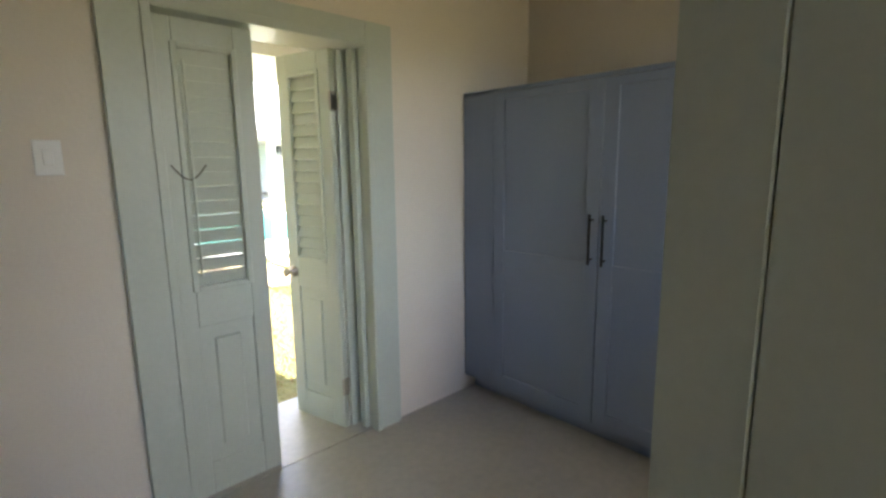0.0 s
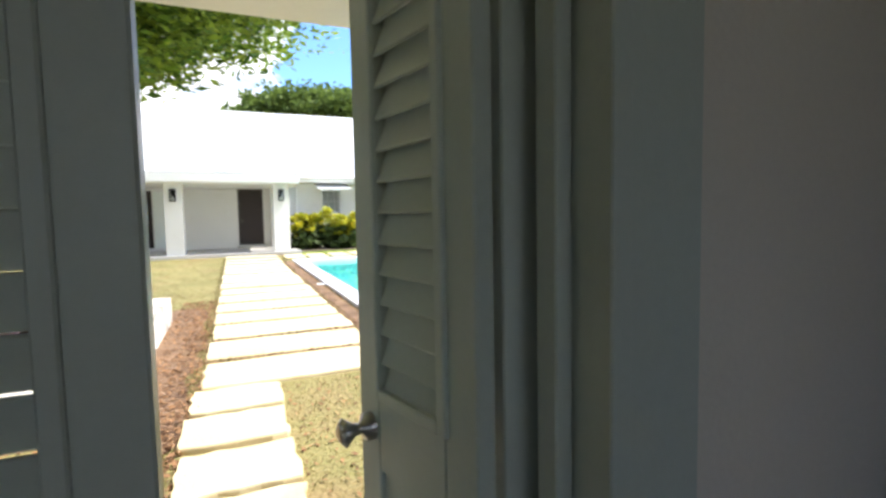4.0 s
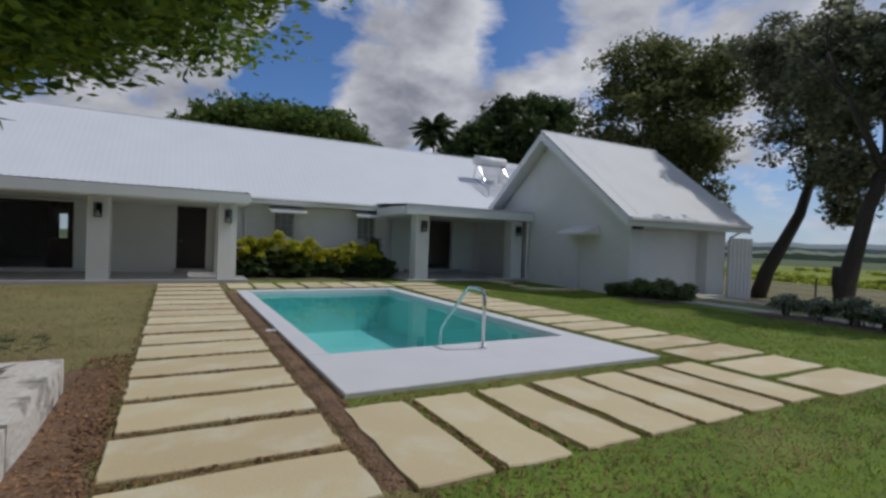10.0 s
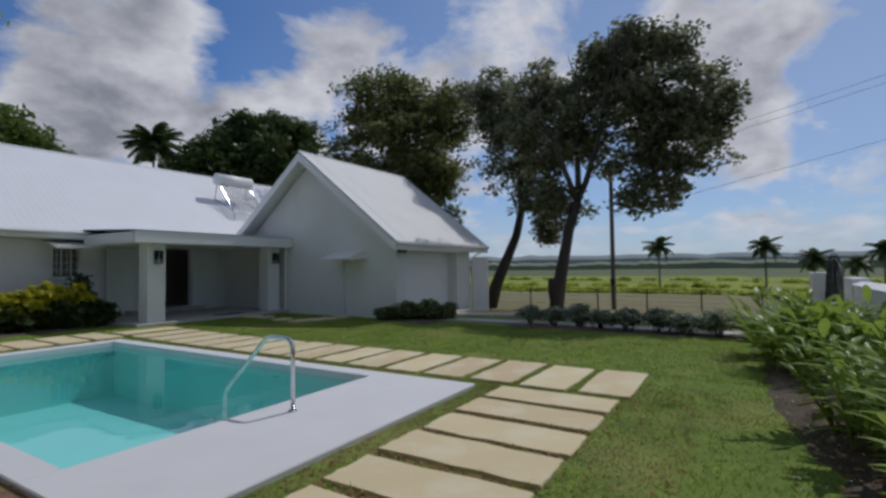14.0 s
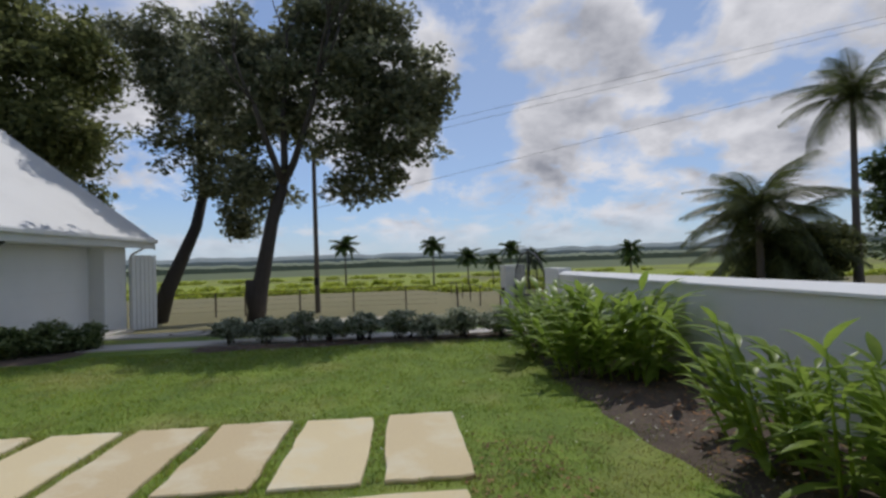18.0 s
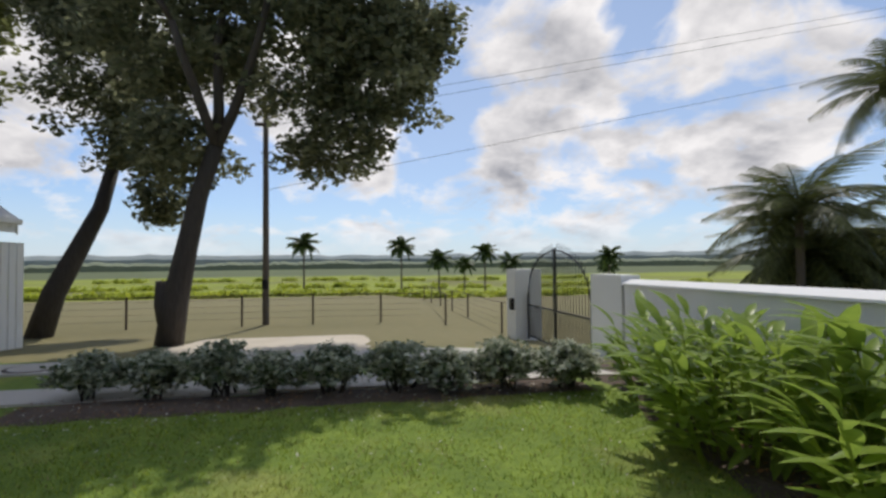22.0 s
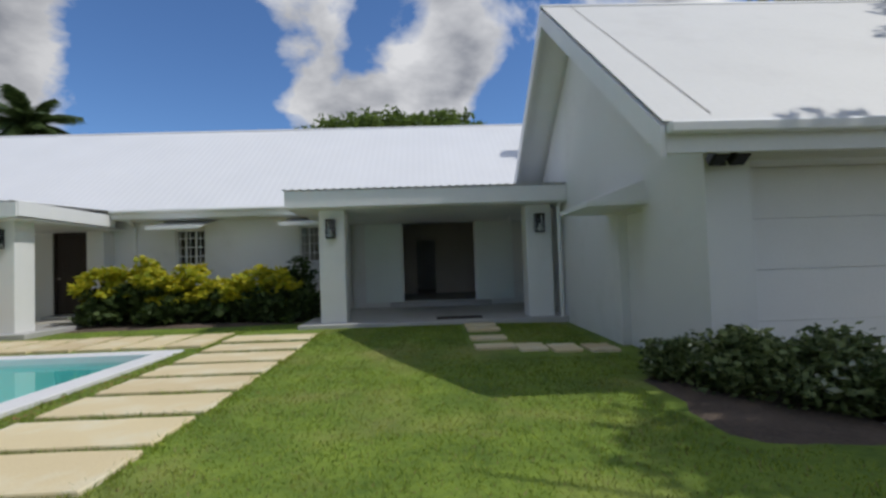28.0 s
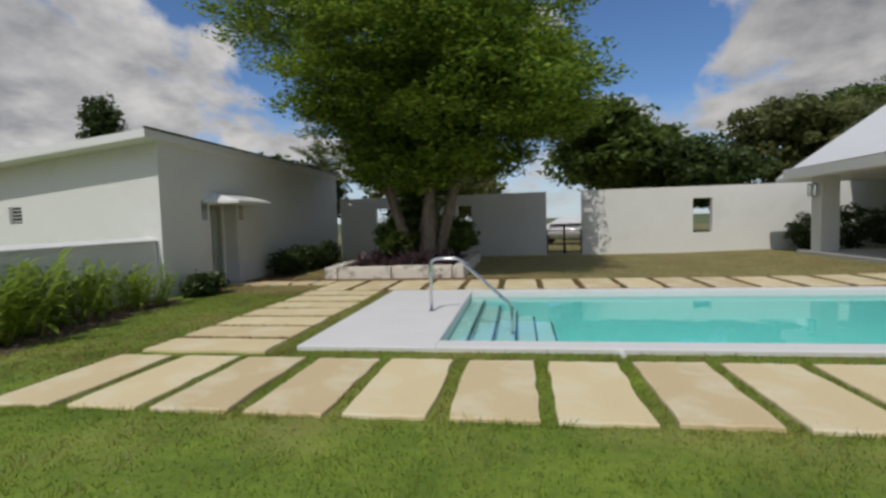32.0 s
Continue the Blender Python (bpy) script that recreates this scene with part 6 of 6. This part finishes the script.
# ---------------------------------------------------------------- lanterns and small fittings
def lantern(x, y, z, seed=0):
    t = thing("wall_lantern", x, y, z, "black metal framed wall lantern with clear glass", "lantern", "wall lanterns on the columns")
    part("back_plate", block(-0.06, 0.06, -0.015, 0.0, -0.12, 0.16, 0.003), BLACK, t)
    part("arm", block(-0.012, 0.012, -0.12, -0.015, 0.17, 0.19), BLACK, t)
    part("cap", block(-0.10, 0.10, -0.22, -0.02, 0.14, 0.17, 0.006), BLACK, t)
    part("base", block(-0.09, 0.09, -0.21, -0.03, -0.23, -0.21), BLACK, t)
    for dx in (-0.085, 0.085):
        for dy in (-0.205, -0.035):
            part("frame_bar", block(dx - 0.008, dx + 0.008, dy - 0.008, dy + 0.008, -0.21, 0.14), BLACK, t)
    part("glass", block(-0.075, 0.075, -0.195, -0.045, -0.205, 0.135), GLASS, t)
    part("candle", tube(bmesh.new(), [(0, -0.12, -0.21), (0, -0.12, -0.05)], 0.018, 8), TRIM, t)


for x in (-3.78, 0.10, 3.47):
    lantern(x, 20.5, 2.2)
for x in (10.35, 14.83):
    lantern(x, 20.52, 2.2)

sol = thing("solar_heater", 16.6, 25.3, 4.55, "pale solar water heater tank on a silver frame", "water heater")
scene.view_layers[0].update()
world_part("tank", tube(bmesh.new(), [(15.75, 25.6, 5.95), (15.78, 25.6, 5.95), (17.62, 25.6, 5.95), (17.65, 25.6, 5.95)], [0.2, 0.27, 0.27, 0.2], 16), TRIM, sol, "pale cylindrical tank", True)
for k in range(9):
    x = 15.98 + 0.18 * k
    world_part("collector_tube", tube(bmesh.new(), [(x, 24.45, 4.5), (x, 25.5, 5.78)], 0.028, 6), TUBEGREY, sol)
for y, z in ((24.42, 4.45), (24.95, 5.1)):
    world_part("cross_rail", block(15.88, 17.52, y - 0.02, y + 0.02, z - 0.02, z + 0.02), CHROME, sol)
for x in (15.9, 17.5):
    world_part("strut", tube(bmesh.new(), [(x, 24.4, 4.0), (x, 24.5, 4.4), (x, 25.5, 5.7)], 0.03, 6), CHROME, sol)
    world_part("strut", tube(bmesh.new(), [(x, 25.9, 5.0), (x, 25.7, 5.75)], 0.03, 6), CHROME, sol)
    world_part("strut", tube(bmesh.new(), [(x, 24.5, 4.4), (x, 25.9, 5.05)], 0.025, 6), CHROME, sol)

dm = thing("door_mat", 13.05, 20.75, 0.16, "brown rectangular doormat on the porch", "doormat")
part("mat_top", block(-0.5, 0.5, -0.22, 0.22, 0, 0.018, 0.006), MATFIBRE, dm)
dm = thing("door_mat", 2.5, 22.9, 0.19, "pale doormat before the dark door", "doormat")
part("mat_top", block(-0.5, 0.5, -0.28, 0.28, 0, 0.018, 0.006), CONCRETE, dm)
pot = thing("plant_pot", -3.3, 23.2, 0.19, "small dark plant in a pot on the porch", "plant pot")
part("pot", tube(bmesh.new(), [(0, 0, 0), (0, 0, 0.28)], [0.11, 0.15], 12), BLACK, pot)
part("foliage", leaves("foliage", [(0, 0, 0.42, 0.18, 0.18, 0.2, 200)], 0.12, LEAF_SHRUB, 9, clump=0.05), LEAF_SHRUB, pot)

# pole and wires
pl = thing("utility_pole", 26.7, 10.35, ground_z(26.7, 10.35), "weathered wooden utility pole carrying wires", "utility pole")
part("pole", tube(bmesh.new(), [(0, 0, -0.2), (0, 0, 7.2)], [0.115, 0.085], 10), POLEWOOD, pl)
part("crossarm", block(-0.06, 0.06, -0.35, 0.35, 6.7, 6.8), POLEWOOD, pl)
part("marker_box", block(-0.2, -0.13, -0.09, 0.09, 1.2, 1.5), BLACK, pl)
scene.view_layers[0].update()
for dx, dz in ((-0.15, 0.25), (0.15, 0.0), (0.0, -2.2)):
    pts = []
    for k in range(25):
        u = k / 24
        y = 10.35 - 46 * u
        pts.append((26.7 + dx, y, 6.3 + dz + 0.225 * (10.35 - y)))
    world_part("wire", tube(bmesh.new(), pts, 0.008, 5), BLACK, pl)

# car beyond the gate
def parked_car(x, y, rz):
    c = thing("parked_car", x, y, 0.0, "white hatchback parked beyond the garden gate", "car")
    bm = bmesh.new()
    prof = [(-2.0, 0.35), (-2.05, 0.75), (-1.85, 1.0), (-1.2, 1.05), (-0.5, 1.5), (0.9, 1.55), (1.75, 1.05), (2.0, 0.95), (2.02, 0.4)]
    w = [0.8, 0.85, 0.85, 0.85, 0.66, 0.66, 0.85, 0.85, 0.8]
    l_ = [bm.verts.new((px, -ww, pz)) for (px, pz), ww in zip(prof, w)]
    r_ = [bm.verts.new((px, ww, pz)) for (px, pz), ww in zip(prof, w)]
    n = len(prof)
    for i in range(n):
        j = (i + 1) % n
        bm.faces.new((l_[i], l_[j], r_[j], r_[i]))
    bm.faces.new(l_[::-1]); bm.faces.new(r_)
    bmesh.ops.bevel(bm, geom=bm.edges[:], offset=0.05, segments=2, affect="EDGES")
    part("body", bm, CARWHITE, c, smooth=True)
    for s in (-1, 1):
        bm = bmesh.new()
        q = [(-1.0, 1.08), (-0.45, 1.42), (0.85, 1.46), (1.45, 1.08)]
        a = [bm.verts.new((px, s * (0.875 - 0.36 * (pz - 1.08) / 0.4), pz)) for px, pz in q]
        b = [bm.verts.new((px, s * (0.80 - 0.36 * (pz - 1.08) / 0.4), pz)) for px, pz in q]
        bm.faces.new(a); bm.faces.new(b[::-1])
        for i in range(4):
            bm.faces.new((a[i], a[(i + 1) % 4], b[(i + 1) % 4], b[i]))
        part("window", bm, BLACK, c, "dark side glass")
        for px in (-1.3, 1.3):
            wh = part("wheel", tube(bmesh.new(), [(px, s * 0.70, 0.31), (px, s * 0.90, 0.31)], 0.31, 18), RUBBER, c)
            part("rim", tube(bmesh.new(), [(px, s * 0.90, 0.31), (px, s * 0.915, 0.31)], 0.19, 14), CHROME, wh)
        part("tail_light", block(1.95, 2.06, s * 0.6 - 0.12, s * 0.6 + 0.12, 0.75, 0.9, 0.01), material("red_lens", (0.4, 0.02, 0.02), rough=0.2, bump=0), c)
    c.matrix_world = pose(x, y, 0.0, 0, 0, rz)


parked_car(-14.6, 13.8, 75)

# ---------------------------------------------------------------- far land
def ridge_line(name, dist, a0, a1, base, low, high, mat, label, seed, n=160):
    """A band of distant wooded hills standing on the far ground."""
    rng = random.Random(seed)
    bm = bmesh.new()
    rows = []
    for i in range(n + 1):
        a = radians(a0 + (a1 - a0) * i / n)
        h = low + (high - low) * (0.5 + 0.5 * noise.noise((i * 0.06 + seed, 0, 0))) + rng.uniform(0, (high - low) * 0.3)
        x, y = 13 + dist * math.sin(a), 9 + dist * math.cos(a)
        x2, y2 = 13 + (dist + 20) * math.sin(a), 9 + (dist + 20) * math.cos(a)
        rows.append([bm.verts.new((x, y, base)), bm.verts.new((x, y, base + h * 0.7)), bm.verts.new((x2, y2, base + h)), bm.verts.new((x2, y2, base - 2))])
    for p, q in zip(rows, rows[1:]):
        for k in range(3):
            bm.faces.new((p[k], q[k], q[k + 1], p[k + 1]))
    return tagged(part(name, bm, mat), label, "hills", kind="structure")


# distance haze is mixed into the hill colour, pale and blue-grey
HILL = material("haze_tinted_hill", (0.36, 0.40, 0.38), (0.27, 0.31, 0.29), rough=1.0, scale=0.01, fine=0.1, bump=0.0)
# far trees are coloured paler than near ones to stand in for haze
TREELINE = material("haze_paled_treeline", (0.24, 0.27, 0.17), (0.14, 0.165, 0.11), rough=1.0, scale=0.03, fine=0.3, bump=0.0)
ridge_line("backdrop_hill", 1500, 20, 215, -9, 24, 44, HILL, "low wooded hills on the horizon with haze in their colour", 3)
ridge_line("backdrop_treeline", 620, 20, 215, -6, 6.5, 13.0, TREELINE, "line of far trees with haze in its colour", 7, 700)

rng = random.Random(77)
bands = []
for x, count, h in ((50.0, 60, 0.34), (72, 30, 0.4), (100, 26, 0.5)):
    for k in range(count):
        y = -42 + 95 * (k + rng.random()) / count
        bands.append((x + rng.uniform(-1.5, 1.5), y, ground_z(x, y) + h * 0.4, 1.2, 1.6, h * rng.uniform(0.5, 1.0), 420))
crop = new("crop_rows", leaves("crop_rows", bands, 0.42, LEAF_CROP, 78, clump=0.3, per_clump=20))
tagged(crop, "yellow-green crop rows standing in the field", "crop", kind="stuff")

# ---------------------------------------------------------------- paving, piece by piece
def slab_mesh(sx, sy, seed):
    """A stone slab with slightly uneven edges, its top at z = 0."""
    rng = random.Random(seed)
    bm = bmesh.new()
    ring = []
    for (xa, ya), (xb, yb) in (((-sx, -sy), (sx, -sy)), ((sx, -sy), (sx, sy)), ((sx, sy), (-sx, sy)), ((-sx, sy), (-sx, -sy))):
        for k in range(6):
            ring.append((xa / 2 + (xb - xa) / 2 * k / 6 + rng.uniform(-0.015, 0.015), ya / 2 + (yb - ya) / 2 * k / 6 + rng.uniform(-0.015, 0.015)))
    t0 = [bm.verts.new((x * 0.985, y * 0.985, 0)) for x, y in ring]
    t1 = [bm.verts.new((x, y, -0.012)) for x, y in ring]
    t2 = [bm.verts.new((x, y, -0.07)) for x, y in ring]
    bm.faces.new(t0)
    n = len(ring)
    for a, b in ((t0, t1), (t1, t2)):
        for i in range(n):
            bm.faces.new((a[i], b[i], b[(i + 1) % n], a[(i + 1) % n]))
    return finish(bm, "slab", SLAB)


def paving(name, label, places, sx, sy):
    t = thing(name, places[0][0], places[0][1], 0, label, "path", kind="structure")
    meshes = [slab_mesh(sx, sy, s) for s in range(4)]
    rng = random.Random(len(places))
    for i, (x, y) in enumerate(places):
        m = pose(x - places[0][0] + rng.uniform(-0.012, 0.012), y - places[0][1] + rng.uniform(-0.012, 0.012), 0.035 + ground_z(x, y) + rng.uniform(-0.004, 0.006), rng.uniform(-0.3, 0.3), rng.uniform(-0.3, 0.3), rng.uniform(-0.5, 0.5) + (180 if i % 2 else 0))
        part("slab", meshes[(i * 7) % 4], SLAB, t, m=m)
    return t


paving("pavement_west", "row of buff sandstone slabs beside the pool", [(2.41, 6.72 + 0.858 * k) for k in range(16)], 1.58, 0.71)
paving("pavement_east", "row of buff sandstone slabs beside the pool", [(9.45, 6.60 + 0.838 * k) for k in range(16)], 1.57, 0.69)
paving("pavement_south", "row of buff sandstone slabs beside the pool", [(3.72 + 0.736 * k, 7.16) for k in range(7)], 0.605, 1.62)
paving("pavement_north", "row of buff sandstone slabs beside the pool", [(3.72 + 0.736 * k, 19.28) for k in range(7)], 0.63, 1.5)
paving("pavement_door", "narrow buff sandstone slabs leading to the door", [(1.88, 6.05 - 0.555 * k) for k in range(5)], 0.62, 0.47)
paving("pavement_porch", "narrow pale stepping slabs before the porch", [(13.42, 19.95), (13.4, 19.3), (13.39, 18.4), (13.39, 17.6)], 0.62, 0.4)
paving("pavement_side", "small pale stepping slabs to the side door", [(13.94, 17.45), (14.42, 17.3), (14.9, 17.2)], 0.42, 0.58)

# ---------------------------------------------------------------- grass blades
def grass(name, areas, holes, seed, label, mat):
    rng = np.random.default_rng(seed)
    out = []
    for x0, x1, y0, y1, per, h in areas:
        n = int((x1 - x0) * (y1 - y0) * per)
        p = np.stack([rng.uniform(x0, x1, n), rng.uniform(y0, y1, n)], 1)
        keep = np.ones(n, bool)
        for a, b, c, d in holes:
            keep &= ~((p[:, 0] > a) & (p[:, 0] < b) & (p[:, 1] > c) & (p[:, 1] < d))
        p = p[keep]
        z = np.array([ground_z(x, y) for x, y in p])
        n = len(p)
        a = rng.uniform(0, 6.283, n)
        w = 0.003 + 0.004 * rng.random(n)
        tuft = 0.5 + 0.5 * np.sin(p[:, 0] * 9.1 + 2.2 * np.sin(p[:, 1] * 5.3)) * np.sin(p[:, 1] * 8.3 + 2.6 * np.sin(p[:, 0] * 4.1 + 1.3))
        hh = h * (0.4 + 0.7 * rng.random(n)) * (0.6 + 0.9 * tuft)
        base = np.column_stack([p, z - 0.004])
        side = np.column_stack([np.cos(a) * w, np.sin(a) * w, np.zeros(n)])
        tip = base + np.column_stack([rng.normal(0, 0.45, n) * hh, rng.normal(0, 0.45, n) * hh, hh])
        out.append(np.stack([base - side, base + side, tip], 1).reshape(-1, 3))
    me = quads_mesh(name, np.concatenate(out), mat, 3)
    return tagged(new(name, me), label, "grass", kind="stuff")


GAPS_E = [(8.68, 10.22, 6.95 + 0.838 * k, 7.09 + 0.838 * k, 1500, 0.055) for k in range(15)]
GAPS_W = [(1.62, 3.2, 7.085 + 0.858 * k, 7.215 + 0.858 * k, 900, 0.055) for k in range(15)]
GAPS_S = [(4.03 + 0.736 * k, 4.14 + 0.736 * k, 6.35, 7.98, 1300, 0.055) for k in range(6)]
GAPS_N = [(4.03 + 0.736 * k, 4.14 + 0.736 * k, 18.55, 20.0, 800, 0.055) for k in range(6)]
EDGES = [(10.2, 10.3, 6.3, 19.6, 1500, 0.055), (8.55, 8.68, 6.3, 19.6, 1300, 0.05), (8.3, 8.42, 8.3, 18.3, 900, 0.05)]
grass("gap_grass", GAPS_E + GAPS_S + GAPS_N + EDGES, [], 11, "tufts of grass growing between the slabs", GRASSBLADE)
grass("dry_gap_grass", GAPS_W + [(*g[:4], 700, 0.05) for g in GAPS_E + GAPS_S] + [(3.2, 3.3, 6.3, 18.5, 700, 0.05), (1.52, 1.62, 6.3, 19.0, 700, 0.05), (3.4, 8.5, 6.24, 6.34, 500, 0.05)], [], 12, "dry tufts of grass between the slabs", DRYBLADE)
HOLES = [(8.66, 10.24, 6.3, 20.2), (1.6, 3.22, 6.3, 20.2), (POOL[0], POOL[1], POOL[2], POOL[3]), (3.4, 8.55, 6.33, 8.0), (4.4, 17.6, 2.8, 4.2), (9.6, 15.4, 20.2, 24), (13.0, 13.65, 16.9, 20.2), (13.0, 15.2, 16.7, 17.5), (14.5, 18, 13.2, 15.5)]
grass("grass", [(10.2, 15.1, 4.0, 20.2, 1300, 0.035), (8.2, 10.4, 4.0, 20.3, 900, 0.032), (3.4, 8.7, 4.0, 8.4, 900, 0.032), (3.4, 9.6, 18.3, 21.2, 500, 0.032)], HOLES, 3, "short mown green grass blades", GRASSBLADE)
grass("dry_grass", [(8.2, 15.1, 4.6, 20.2, 190, 0.034), (3.4, 9.6, 4.2, 6.5, 650, 0.032), (3.4, 8.7, 6.5, 8.3, 250, 0.032), (1.55, 3.5, 3.6, 20.2, 700, 0.03), (0.8, 1.7, 3.6, 20.2, 500, 0.028), (-6.0, 0.8, 9.7, 20.2, 350, 0.035), (-6.0, 1.0, 3.6, 5.7, 350, 0.03)], HOLES + [(1.55, 2.2, 3.4, 6.4)], 4, "dry straw-coloured grass blades", DRYBLADE)


def litter(name, areas, seed, label, mat=LITTER):
    """Fallen leaves lying flat on the ground."""
    rng = np.random.default_rng(seed)
    out = []
    for x0, x1, y0, y1, z, n, size in areas:
        p = np.column_stack([rng.uniform(x0, x1, n), rng.uniform(y0, y1, n), z + 0.012 * rng.random(n)])
        a = rng.uniform(0, 6.283, n)
        s = size * (0.5 + rng.random(n))
        u = np.column_stack([np.cos(a), np.sin(a), rng.normal(0, 0.25, n)]) * s[:, None]
        w = np.column_stack([-np.sin(a), np.cos(a), rng.normal(0, 0.25, n)]) * s[:, None] * 0.45
        out.append(np.stack([p - u, p + w, p + u, p - w], 1).reshape(-1, 3))
    return tagged(new(name, quads_mesh(name, np.concatenate(out), mat)), label, "leaves", kind="stuff")


litter("fallen_leaves", [(1.12, 1.62, 3.6, 11.0, 0.02, 3800, 0.022), (-4.0, 0.75, 6.1, 9.25, 0.247, 5000, 0.025), (3.2, 3.55, 6.4, 18.0, 0.014, 1800, 0.018), (0.0, 1.7, 3.5, 5.7, 0.01, 1500, 0.02), (2.2, 3.4, 3.6, 6.3, 0.008, 700, 0.018), (3.4, 8.6, 8.02, 8.3, 0.008, 900, 0.018), (8.3, 8.65, 8.0, 18.3, 0.008, 1200, 0.018), *[(g[0], g[1], g[2], g[3], 0.022, 210, 0.022) for g in GAPS_W + GAPS_S], (3.4, 9.4, 5.4, 6.35, 0.01, 1500, 0.018), (4.6, 14.0, 3.2, 4.4, 0.035, 2600, 0.022), (15.0, 15.8, 4.4, 11.0, 0.035, 900, 0.02)], 8, "small brown fallen leaves and twigs")
litter("fallen_petals", [(14.6, 15.7, 4.3, 11.2, 0.035, 420, 0.016), (13.2, 15.0, 4.0, 12.0, 0.03, 160, 0.014), (5.0, 12.0, 4.0, 4.7, 0.035, 120, 0.016), (8.5, 14.5, 4.6, 9.0, 0.03, 160, 0.012)], 18, "pale fallen petals and dry leaves scattered on the ground", PETAL)
